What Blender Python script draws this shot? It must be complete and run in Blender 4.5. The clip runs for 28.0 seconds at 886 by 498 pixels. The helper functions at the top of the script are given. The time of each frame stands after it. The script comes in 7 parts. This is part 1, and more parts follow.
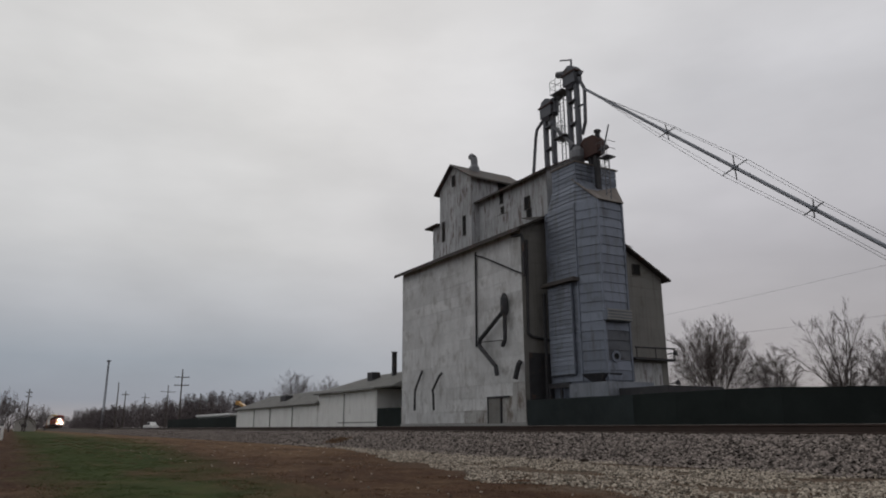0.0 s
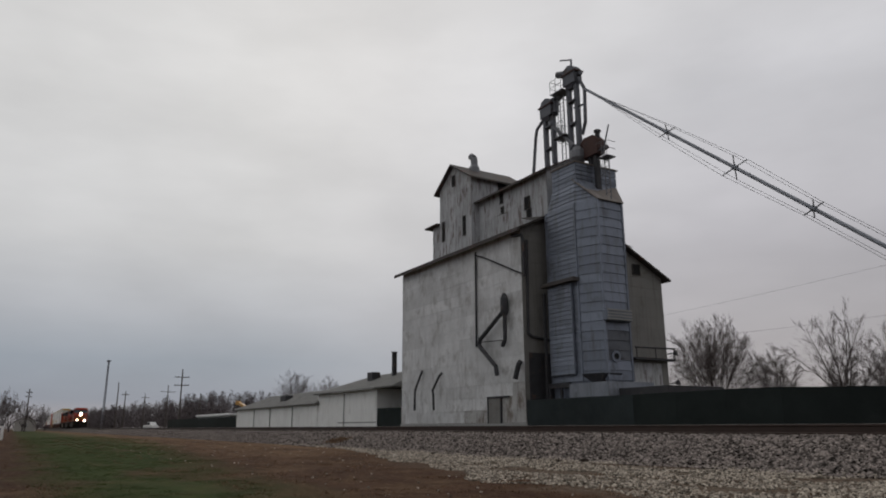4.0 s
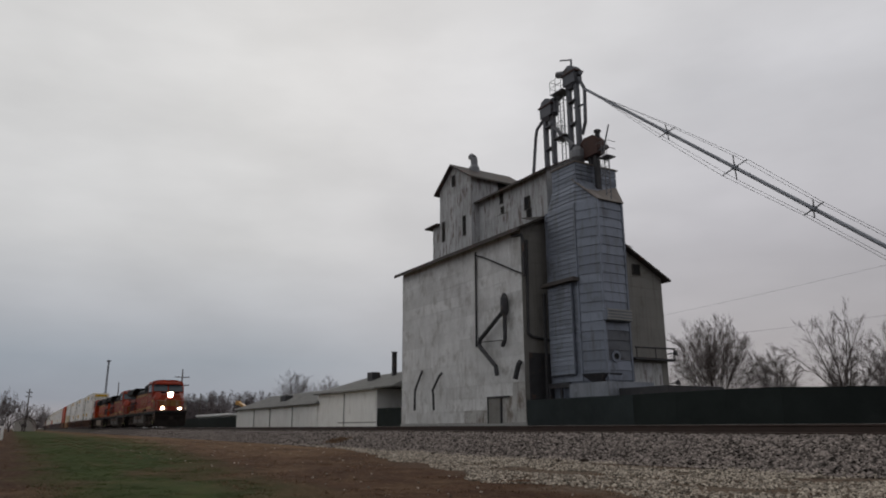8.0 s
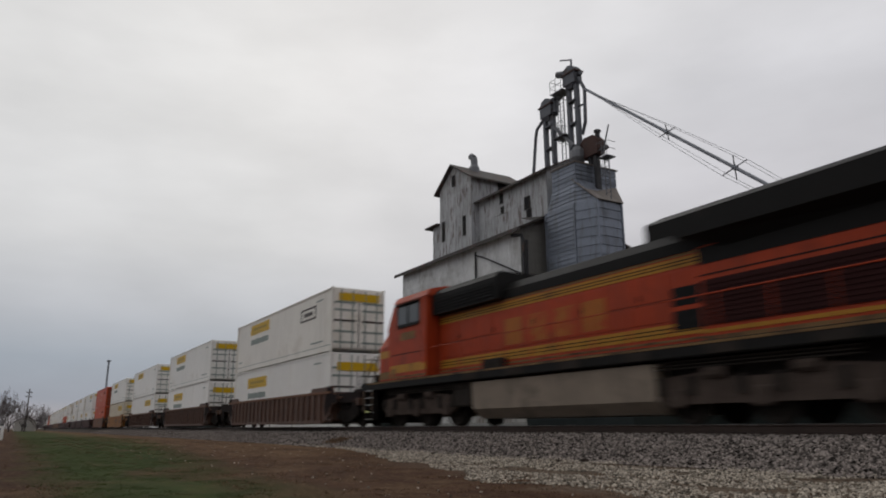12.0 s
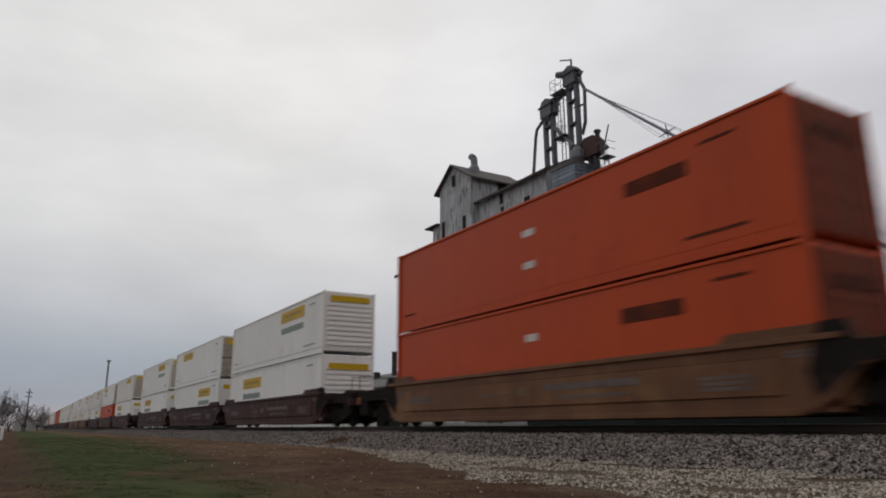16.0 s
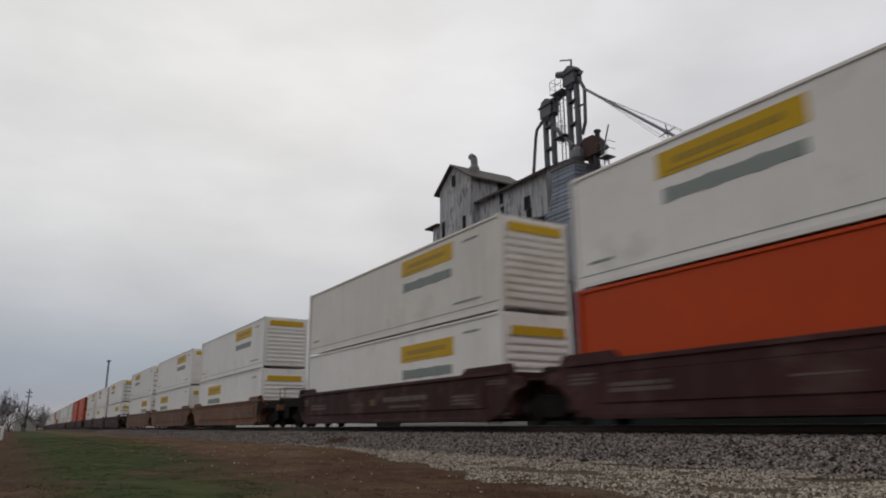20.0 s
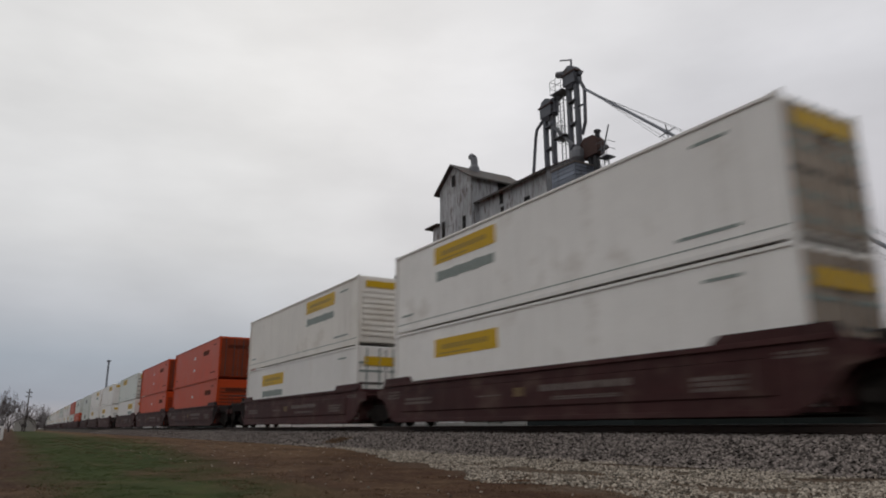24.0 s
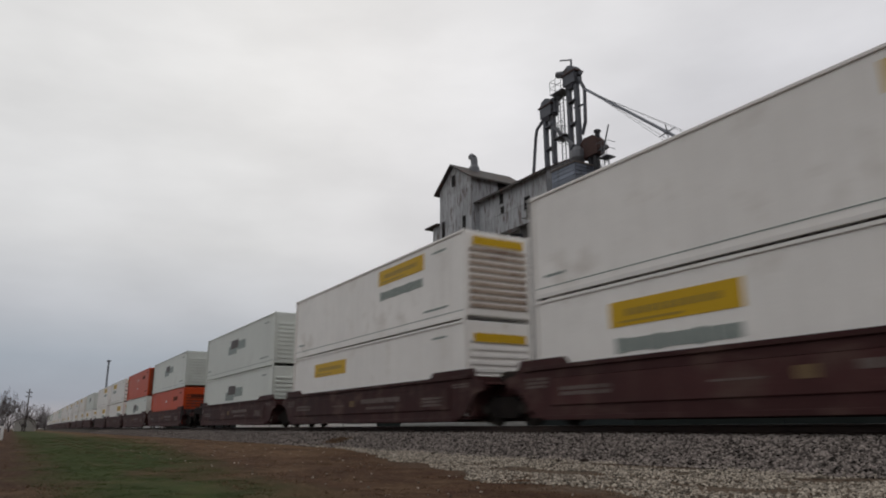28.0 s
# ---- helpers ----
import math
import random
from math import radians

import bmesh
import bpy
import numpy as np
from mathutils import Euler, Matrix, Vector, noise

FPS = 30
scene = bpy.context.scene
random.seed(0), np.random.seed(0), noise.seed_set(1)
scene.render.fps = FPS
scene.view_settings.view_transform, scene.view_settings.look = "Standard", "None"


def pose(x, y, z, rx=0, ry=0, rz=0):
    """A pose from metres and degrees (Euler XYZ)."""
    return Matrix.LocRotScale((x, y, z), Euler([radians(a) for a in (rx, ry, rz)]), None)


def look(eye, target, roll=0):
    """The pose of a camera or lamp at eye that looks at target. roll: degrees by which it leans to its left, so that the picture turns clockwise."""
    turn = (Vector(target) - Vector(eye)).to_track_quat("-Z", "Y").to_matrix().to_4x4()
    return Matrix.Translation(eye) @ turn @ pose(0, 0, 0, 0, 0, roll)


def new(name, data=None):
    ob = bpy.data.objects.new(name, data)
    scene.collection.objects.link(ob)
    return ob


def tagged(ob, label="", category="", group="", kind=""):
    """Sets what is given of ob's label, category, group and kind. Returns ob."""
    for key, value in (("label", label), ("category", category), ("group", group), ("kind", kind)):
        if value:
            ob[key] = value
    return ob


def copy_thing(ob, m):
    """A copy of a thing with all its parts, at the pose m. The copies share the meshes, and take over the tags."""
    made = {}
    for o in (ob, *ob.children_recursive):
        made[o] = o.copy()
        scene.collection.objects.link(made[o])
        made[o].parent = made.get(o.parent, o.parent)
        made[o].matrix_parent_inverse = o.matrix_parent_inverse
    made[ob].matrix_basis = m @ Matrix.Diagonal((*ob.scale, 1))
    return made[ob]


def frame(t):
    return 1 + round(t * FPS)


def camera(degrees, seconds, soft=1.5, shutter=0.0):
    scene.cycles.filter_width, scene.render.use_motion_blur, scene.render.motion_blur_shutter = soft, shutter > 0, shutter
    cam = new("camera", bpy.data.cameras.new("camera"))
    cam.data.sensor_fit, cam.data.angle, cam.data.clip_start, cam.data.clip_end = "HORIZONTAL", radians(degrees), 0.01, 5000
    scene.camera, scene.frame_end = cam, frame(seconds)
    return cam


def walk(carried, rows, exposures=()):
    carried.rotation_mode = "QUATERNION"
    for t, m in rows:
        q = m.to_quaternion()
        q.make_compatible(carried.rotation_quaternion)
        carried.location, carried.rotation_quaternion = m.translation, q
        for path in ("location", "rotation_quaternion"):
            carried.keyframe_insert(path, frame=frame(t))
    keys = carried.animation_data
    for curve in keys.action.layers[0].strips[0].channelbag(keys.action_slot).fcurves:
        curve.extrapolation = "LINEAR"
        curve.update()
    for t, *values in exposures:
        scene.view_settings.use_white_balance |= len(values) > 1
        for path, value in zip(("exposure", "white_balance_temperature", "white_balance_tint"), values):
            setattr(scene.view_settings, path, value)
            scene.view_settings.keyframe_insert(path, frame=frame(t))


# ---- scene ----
# ---------------- camera: stands still, low beside the track ----------------
# x runs along the track in the train's direction, y away from the camera, z = 0 is just over the top of the rails
EYE = Vector((0.0, 0.0, -0.07))
AIM = EYE + Vector((-0.83372, 0.49563, 0.24348))
cam = camera(64.23, 28.0, soft=1.9, shutter=0.36)
walk(cam, [(0.0, look(EYE, AIM, -0.32)), (28.0, look(EYE, AIM, -0.32))], exposures=[(0.0, 0.0), (9.8, 0.0), (11.0, 0.08), (12.5, 0.17), (16.0, 0.18), (28.0, 0.18)])

# ---------------- overcast winter sky, brightest where the hidden sun stands ----------------
SUN_WAY = Vector((-0.80, 0.34, 0.50)).normalized()
SUN_ELEVATION, SUN_TURN = math.asin(SUN_WAY.z), math.atan2(SUN_WAY.x, SUN_WAY.y)
world = bpy.data.worlds.new("world")
scene.world = world
world.use_nodes = True


def sky_world():
    nt = world.node_tree
    n, l = nt.nodes, nt.links
    n.clear()
    out = n.new("ShaderNodeOutputWorld")
    bg = n.new("ShaderNodeBackground")
    sky = n.new("ShaderNodeTexSky")
    sky.sky_type, sky.sun_disc = "NISHITA", False
    sky.sun_elevation, sky.sun_rotation = SUN_ELEVATION, SUN_TURN
    tc = n.new("ShaderNodeTexCoord")
    sep = n.new("ShaderNodeSeparateXYZ")
    l.new(tc.outputs["Generated"], sep.inputs[0])

    def ramp(source, stops):
        r = n.new("ShaderNodeValToRGB")
        el = r.color_ramp.elements
        el[0].position, el[0].color = stops[0][0], (*stops[0][1], 1)
        el[1].position, el[1].color = stops[-1][0], (*stops[-1][1], 1)
        for pos, col in stops[1:-1]:
            e = el.new(pos)
            e.color = (*col, 1)
        l.new(source, r.inputs[0])
        return r.outputs[0]

    def dot(way):
        d = n.new("ShaderNodeVectorMath")
        d.operation = "DOT_PRODUCT"
        l.new(tc.outputs["Generated"], d.inputs[0])
        d.inputs[1].default_value = way
        return d.outputs["Value"]

    def remap(v, a, b, c, d):
        r = n.new("ShaderNodeMapRange")
        for k, q in zip(("From Min", "From Max", "To Min", "To Max"), (a, b, c, d)):
            r.inputs[k].default_value = q
        l.new(v, r.inputs["Value"])
        return r.outputs[0]

    def mix(kind, f, a, b):
        m = n.new("ShaderNodeMixRGB")
        m.blend_type = kind
        for i, v in ((0, f), (1, a), (2, b)):
            if isinstance(v, (int, float)):
                m.inputs[i].default_value = v
            elif isinstance(v, tuple):
                m.inputs[i].default_value = (*v, 1)
            else:
                l.new(v, m.inputs[i])
        return m.outputs[0]

    # cloud cover by height: blue-grey to the one side of the horizon, warm grey to the other
    cool = ramp(sep.outputs["Z"], [(0.0, (0.43, 0.40, 0.41)), (0.035, (0.325, 0.355, 0.42)), (0.085, (0.355, 0.395, 0.455)), (0.15, (0.525, 0.54, 0.575)), (0.24, (0.69, 0.69, 0.695)), (0.42, (0.76, 0.755, 0.75)), (0.75, (0.70, 0.69, 0.68))])
    warm = ramp(sep.outputs["Z"], [(0.0, (0.43, 0.40, 0.405)), (0.10, (0.45, 0.425, 0.438)), (0.24, (0.555, 0.54, 0.567)), (0.42, (0.71, 0.705, 0.733)), (0.75, (0.70, 0.69, 0.68))])
    base = mix("MIX", remap(dot((0.51, 0.86, 0.0)), -0.25, 0.35, 0.0, 1.0), cool, warm)

    def noise_at(stretch, scale, detail, rough):
        mp = n.new("ShaderNodeMapping")
        mp.inputs["Scale"].default_value = stretch
        l.new(tc.outputs["Generated"], mp.inputs[0])
        t = n.new("ShaderNodeTexNoise")
        t.inputs["Scale"].default_value, t.inputs["Detail"].default_value, t.inputs["Roughness"].default_value = scale, detail, rough
        l.new(mp.outputs[0], t.inputs["Vector"])
        return t.outputs["Fac"]

    clouds = mix("MULTIPLY", 1.0, base, remap(noise_at((1, 1, 2.6), 3.2, 7.0, 0.5), 0.3, 0.7, 0.89, 1.075))
    clouds = mix("MULTIPLY", 1.0, clouds, remap(noise_at((1, 1, 4.5), 1.5, 4.0, 0.5), 0.3, 0.7, 0.93, 1.06))
    toward = n.new("ShaderNodeMath")
    toward.operation = "POWER"
    l.new(remap(dot(SUN_WAY), -1, 1, 0, 1), toward.inputs[0])
    toward.inputs[1].default_value = 2.0
    clouds = mix("MULTIPLY", 1.0, clouds, remap(toward.outputs[0], 0, 1, 0.67, 0.92))
    blue = mix("MULTIPLY", 1.0, sky.outputs[0], (0.06, 0.06, 0.06))
    l.new(mix("MIX", 0.96, blue, clouds), bg.inputs["Color"])
    bg.inputs["Strength"].default_value = 1.0
    l.new(bg.outputs[0], out.inputs[0])


sky_world()
sun_data = bpy.data.lights.new("sun", "SUN")
sun_data.energy, sun_data.angle, sun_data.color = 0.5, radians(40), (1.0, 0.97, 0.93)
sun = new("sun", sun_data)
sun.matrix_world = look(SUN_WAY * 80, (0, 0, 0))


# ---------------- materials ----------------
def material(name, base, rough=0.7, metal=0.0, vary=0.25, scale=3.0, fine=40.0, bump=0.2, second=None, second_amount=0.0,
             second_scale=0.8, stretch=(1, 1, 1), random=0.0, bump_distance=0.01, streak=None, streak_amount=0.0, island=0.0, gloss=0.3, still=False, streak_scale=(3.2, 3.2, 0.16)):
    """A surface with broad patches, fine grain, stains of a second colour, running streaks and relief."""
    m = bpy.data.materials.new(name)
    m.use_nodes = True
    nt = m.node_tree
    n, l = nt.nodes, nt.links
    b = n["Principled BSDF"]
    b.inputs["Metallic"].default_value = metal
    b.inputs["Specular IOR Level"].default_value = gloss
    tc = n.new("ShaderNodeTexCoord")
    mp = n.new("ShaderNodeMapping")
    mp.inputs["Scale"].default_value = stretch
    place = n.new("ShaderNodeNewGeometry").outputs["Position"] if still else tc.outputs["Object"]
    l.new(place, mp.inputs[0])

    def noise_at(s, detail=4.0, rough_=0.6):
        t = n.new("ShaderNodeTexNoise")
        t.inputs["Scale"].default_value, t.inputs["Detail"].default_value, t.inputs["Roughness"].default_value = s, detail, rough_
        l.new(mp.outputs[0], t.inputs["Vector"])
        return t

    broad, grain = noise_at(scale), noise_at(fine, 2.0)
    add = n.new("ShaderNodeMath")
    add.operation = "MULTIPLY_ADD"
    l.new(broad.outputs["Fac"], add.inputs[0])
    add.inputs[1].default_value = 0.65
    g2 = n.new("ShaderNodeMath")
    g2.operation = "MULTIPLY"
    l.new(grain.outputs["Fac"], g2.inputs[0])
    g2.inputs[1].default_value = 0.35
    l.new(g2.outputs[0], add.inputs[2])
    mr = n.new("ShaderNodeMapRange")
    mr.inputs["From Min"].default_value, mr.inputs["From Max"].default_value = 0.3, 0.7
    mr.inputs["To Min"].default_value, mr.inputs["To Max"].default_value = 1 - vary, 1 + vary
    l.new(add.outputs[0], mr.inputs["Value"])
    value = mr.outputs[0]
    if random:
        info = n.new("ShaderNodeObjectInfo")
        r = n.new("ShaderNodeMapRange")
        r.inputs["To Min"].default_value, r.inputs["To Max"].default_value = 1 - random, 1 + random
        l.new(info.outputs["Random"], r.inputs["Value"])
        mm = n.new("ShaderNodeMath")
        mm.operation = "MULTIPLY"
        l.new(value, mm.inputs[0])
        l.new(r.outputs[0], mm.inputs[1])
        value = mm.outputs[0]
    if island:
        geo = n.new("ShaderNodeNewGeometry")
        r = n.new("ShaderNodeMapRange")
        r.inputs["To Min"].default_value, r.inputs["To Max"].default_value = 1 - island, 1 + island
        l.new(geo.outputs["Random Per Island"], r.inputs["Value"])
        mm = n.new("ShaderNodeMath")
        mm.operation = "MULTIPLY"
        l.new(value, mm.inputs[0])
        l.new(r.outputs[0], mm.inputs[1])
        value = mm.outputs[0]
    col = n.new("ShaderNodeMixRGB")
    col.blend_type = "MULTIPLY"
    col.inputs[0].default_value = 1.0
    col.inputs[1].default_value = (*base, 1)
    l.new(value, col.inputs[2])
    colour = col.outputs[0]
    if second and second_amount > 0:
        patch = noise_at(second_scale, 6.0, 0.65)
        pr = n.new("ShaderNodeMapRange")
        lim = 0.68 - 0.34 * second_amount
        pr.inputs["From Min"].default_value, pr.inputs["From Max"].default_value = lim, lim + 0.14
        l.new(patch.outputs["Fac"], pr.inputs["Value"])
        mx = n.new("ShaderNodeMixRGB")
        l.new(pr.outputs[0], mx.inputs[0])
        l.new(colour, mx.inputs[1])
        mx.inputs[2].default_value = (*second, 1)
        colour = mx.outputs[0]
    if streak and streak_amount > 0:
        sm = n.new("ShaderNodeMapping")
        sm.inputs["Scale"].default_value = streak_scale
        l.new(place, sm.inputs[0])
        st = n.new("ShaderNodeTexNoise")
        st.inputs["Scale"].default_value, st.inputs["Detail"].default_value, st.inputs["Roughness"].default_value = 1.6, 5.0, 0.6
        l.new(sm.outputs[0], st.inputs["Vector"])
        sr = n.new("ShaderNodeMapRange")
        sr.inputs["From Min"].default_value, sr.inputs["From Max"].default_value = 0.52, 0.72
        sr.inputs["To Max"].default_value = streak_amount
        l.new(st.outputs["Fac"], sr.inputs["Value"])
        mx = n.new("ShaderNodeMixRGB")
        l.new(sr.outputs[0], mx.inputs[0])
        l.new(colour, mx.inputs[1])
        mx.inputs[2].default_value = (*streak, 1)
        colour = mx.outputs[0]
    l.new(colour, b.inputs["Base Color"])
    rr = n.new("ShaderNodeMapRange")
    rr.inputs["To Min"].default_value, rr.inputs["To Max"].default_value = max(rough - 0.12, 0.05), min(rough + 0.12, 1)
    l.new(broad.outputs["Fac"], rr.inputs["Value"])
    l.new(rr.outputs[0], b.inputs["Roughness"])
    if bump:
        bp = n.new("ShaderNodeBump")
        bp.inputs["Strength"].default_value, bp.inputs["Distance"].default_value = bump, bump_distance
        l.new(add.outputs[0], bp.inputs["Height"])
        l.new(bp.outputs[0], b.inputs["Normal"])
    return m


def glow(name, colour, strength):
    m = bpy.data.materials.new(name)
    m.use_nodes = True
    b = m.node_tree.nodes["Principled BSDF"]
    b.inputs["Base Color"].default_value = (*colour, 1)
    b.inputs["Emission Color"].default_value = (*colour, 1)
    b.inputs["Emission Strength"].default_value = strength
    return m


M = {
    "white_sheet": material("white_painted_sheet", (0.60, 0.605, 0.615), 0.55, 0.0, 0.22, 0.8, 12, 0.15, (0.40, 0.395, 0.395), 0.46, 0.9, random=0.10, stretch=(1.0, 1.0, 0.8), streak=(0.27, 0.255, 0.25), streak_amount=0.45, streak_scale=(2.0, 2.0, 0.4), still=True),
    "stained_sheet": material("stained_white_sheet", (0.45, 0.445, 0.44), 0.6, 0.0, 0.25, 0.8, 12, 0.15, (0.20, 0.175, 0.155), 0.5, 0.9, random=0.12, stretch=(1.3, 1.3, 0.7), streak=(0.12, 0.095, 0.08), streak_amount=0.75, streak_scale=(2.6, 2.6, 0.4), still=True),
    "grey_sheet": material("weathered_shade_grey_sheet", (0.20, 0.195, 0.185), 0.6, 0.0, 0.15, 0.5, 14, 0.15, (0.13, 0.115, 0.10), 0.3, 0.4, random=0.04, streak=(0.09, 0.075, 0.065), streak_amount=0.5, still=True),
    "house_sheet": material("peeling_white_sheet", (0.43, 0.443, 0.462), 0.6, 0.0, 0.22, 1.2, 18, 0.2, (0.155, 0.12, 0.11), 0.46, 1.3, random=0.10, stretch=(2.4, 2.4, 0.55), streak=(0.10, 0.082, 0.077), streak_amount=0.85, streak_scale=(4.2, 4.2, 0.38), still=True),
    "galvanised": material("galvanised_siding", (0.19, 0.213, 0.262), 0.45, 0.4, 0.16, 0.6, 16, 0.1, (0.12, 0.132, 0.158), 0.42, 0.6, random=0.17, streak=(0.085, 0.083, 0.085), streak_amount=0.6, streak_scale=(2.2, 2.2, 0.25), still=True),
    "sooty_siding": material("sooty_galvanised_siding", (0.115, 0.122, 0.14), 0.6, 0.3, 0.25, 0.8, 16, 0.1, (0.05, 0.05, 0.053), 0.5, 0.7, random=0.15, still=True),
    "base_steel": material("pale_blue_grey_steel", (0.24, 0.26, 0.30), 0.5, 0.2, 0.18, 1.0, 20, 0.1, (0.15, 0.16, 0.18), 0.35, 0.9, streak=(0.1, 0.1, 0.1), streak_amount=0.5, still=True),
    "roof_rust": material("rusted_roof_sheet", (0.19, 0.165, 0.15), 0.7, 0.1, 0.3, 1.2, 25, 0.2, (0.27, 0.25, 0.245), 0.45, 0.8, still=True),
    "roof_dark": material("dark_roof_sheet", (0.075, 0.068, 0.065), 0.75, 0.0, 0.3, 1.2, 25, 0.2, (0.105, 0.058, 0.045), 0.45, 0.8),
    "dark_steel": material("dark_painted_steel", (0.05, 0.05, 0.055), 0.6, 0.2, 0.3, 3, 40, 0.1, (0.12, 0.078, 0.058), 0.25, 1.5),
    "leg_steel": material("weathered_blue_grey_steel", (0.118, 0.124, 0.142), 0.55, 0.3, 0.3, 2, 30, 0.1, (0.075, 0.055, 0.048), 0.35, 1.3),
    "rust_steel": material("rusty_brown_steel", (0.075, 0.042, 0.037), 0.7, 0.2, 0.3, 3, 40, 0.1, (0.06, 0.05, 0.05), 0.3, 1.5),
    "grey_steel": material("grey_galvanised_steel", (0.17, 0.175, 0.19), 0.45, 0.5, 0.2, 3, 40, 0.05),
    "void": material("dark_opening", (0.015, 0.015, 0.016), 0.9, 0, 0.3, 2, 20, 0.0),
    "fence": material("dark_green_fence_sheet", (0.023, 0.028, 0.0275), 0.7, 0, 0.3, 0.5, 30, 0.15, (0.03, 0.035, 0.034), 0.3, 0.4, random=0.12, gloss=0.03, still=True),
    "fence_faded": material("faded_fence_sheet", (0.034, 0.041, 0.043), 0.7, 0, 0.3, 0.6, 30, 0.15, (0.028, 0.033, 0.034), 0.4, 0.5, random=0.12, gloss=0.03, still=True),
    "wall_white": material("white_painted_wall", (0.80, 0.80, 0.79), 0.6, 0, 0.1, 0.4, 20, 0.1, (0.60, 0.59, 0.57), 0.3, 0.4, random=0.02, streak=(0.50, 0.48, 0.45), streak_amount=0.4, streak_scale=(1.2, 1.2, 0.3), still=True),
    "wall_grey": material("grey_wall", (0.28, 0.28, 0.275), 0.7, 0, 0.1, 0.8, 20, 0.1),
    "shingle": material("grey_shingle_roof", (0.17, 0.17, 0.165), 0.85, 0, 0.22, 1.2, 30, 0.3, (0.11, 0.11, 0.11), 0.3, 0.7, gloss=0.04),
    "stone": material("ballast_stone", (0.190, 0.164, 0.151), 0.9, 0, 0.3, 14, 60, 0.4, (0.32, 0.29, 0.268), 0.25, 8, island=0.92, gloss=0.04),
    "gravel_stone": material("pale_limestone_chip", (0.33, 0.29, 0.243), 0.9, 0, 0.3, 14, 60, 0.4, (0.13, 0.103, 0.08), 0.4, 6, island=0.8, gloss=0.04),
    "rail": material("rusty_rail", (0.06, 0.042, 0.036), 0.7, 0.3, 0.25, 2, 40, 0.1),
    "railhead": material("polished_rail_head", (0.42, 0.41, 0.40), 0.3, 0.9, 0.1, 2, 40, 0.0, gloss=0.6),
    "tie": material("creosoted_timber", (0.055, 0.043, 0.036), 0.85, 0, 0.3, 4, 40, 0.4, stretch=(1, 0.2, 1), random=0.3, gloss=0.04),
    "orange": material("faded_orange_paint", (0.255, 0.028, 0.011), 0.55, 0, 0.25, 1.2, 20, 0.05, (0.155, 0.026, 0.014), 0.5, 0.9, streak=(0.07, 0.024, 0.017), streak_amount=0.7, gloss=0.2),
    "loco_dark": material("dark_loco_paint", (0.014, 0.0135, 0.0135), 0.6, 0, 0.25, 1.2, 25, 0.05, (0.026, 0.022, 0.020), 0.3, 0.8, gloss=0.1),
    "loco_grime": material("grimy_underframe", (0.036, 0.031, 0.028), 0.85, 0.0, 0.3, 2, 30, 0.15, (0.05, 0.04, 0.034), 0.35, 1.2, gloss=0.05),
    "tank": material("dusty_grey_tank", (0.105, 0.094, 0.085), 0.6, 0.0, 0.25, 1.5, 25, 0.1, (0.07, 0.06, 0.053), 0.4, 0.9, streak=(0.05, 0.043, 0.038), streak_amount=0.6, gloss=0.2),
    "beige_tank": material("dusty_beige_tank", (0.25, 0.205, 0.165), 0.65, 0.0, 0.2, 1.2, 25, 0.08, (0.16, 0.13, 0.105), 0.4, 0.9, streak=(0.11, 0.09, 0.075), streak_amount=0.4, gloss=0.15),
    "reservoir": material("brown_dusty_reservoir", (0.095, 0.068, 0.056), 0.7, 0.0, 0.25, 1.5, 25, 0.1, (0.055, 0.042, 0.036), 0.4, 0.9, gloss=0.1),
    "yellow": material("yellow_stripe_paint", (0.34, 0.165, 0.022), 0.5, 0, 0.25, 2, 25, 0.0, (0.17, 0.085, 0.026), 0.38, 1.0, gloss=0.2),
    "faded_letter": material("faded_lettering_paint", (0.26, 0.078, 0.018), 0.5, 0, 0.2, 2, 25, 0.0, (0.19, 0.04, 0.016), 0.45, 1.2, gloss=0.2),
    "emblem": material("faded_emblem_paint", (0.17, 0.085, 0.025), 0.5, 0, 0.25, 3, 25, 0.0, (0.30, 0.16, 0.03), 0.4, 2.0, gloss=0.2),
    "truck_dust": material("dusty_truck_casting", (0.078, 0.060, 0.052), 0.9, 0.0, 0.35, 2, 30, 0.15, (0.025, 0.021, 0.019), 0.4, 1.2, gloss=0.04),
    # sky reflection on the windshields is put into this paler glass colour
    "glass_pale": material("sky_lit_cab_glass", (0.075, 0.09, 0.105), 0.2, 0, 0.1, 1, 5, 0.0, gloss=0.3),
    "maroon": material("dark_red_grille", (0.034, 0.011, 0.011), 0.7, 0, 0.25, 2, 30, 0.2, gloss=0.1),
    "glass_dark": material("dark_cab_glass", (0.03, 0.04, 0.05), 0.08, 0, 0.05, 1, 5, 0.0, gloss=0.6),
    "white_box": material("white_container_paint", (0.85, 0.828, 0.80), 0.42, 0, 0.07, 0.6, 18, 0.04, (0.75, 0.715, 0.67), 0.38, 0.7, random=0.06, streak=(0.58, 0.54, 0.49), streak_amount=0.25, gloss=0.2),
    "beige_box": material("beige_container_paint", (0.80, 0.765, 0.715), 0.45, 0, 0.07, 0.6, 18, 0.04, (0.68, 0.63, 0.56), 0.3, 0.4, random=0.04, streak=(0.5, 0.46, 0.4), streak_amount=0.35, gloss=0.2),
    "cream_box": material("stained_cream_container_paint", (0.62, 0.55, 0.43), 0.5, 0, 0.1, 0.6, 18, 0.04, (0.45, 0.37, 0.26), 0.35, 0.5, streak=(0.33, 0.26, 0.18), streak_amount=0.5, gloss=0.2),
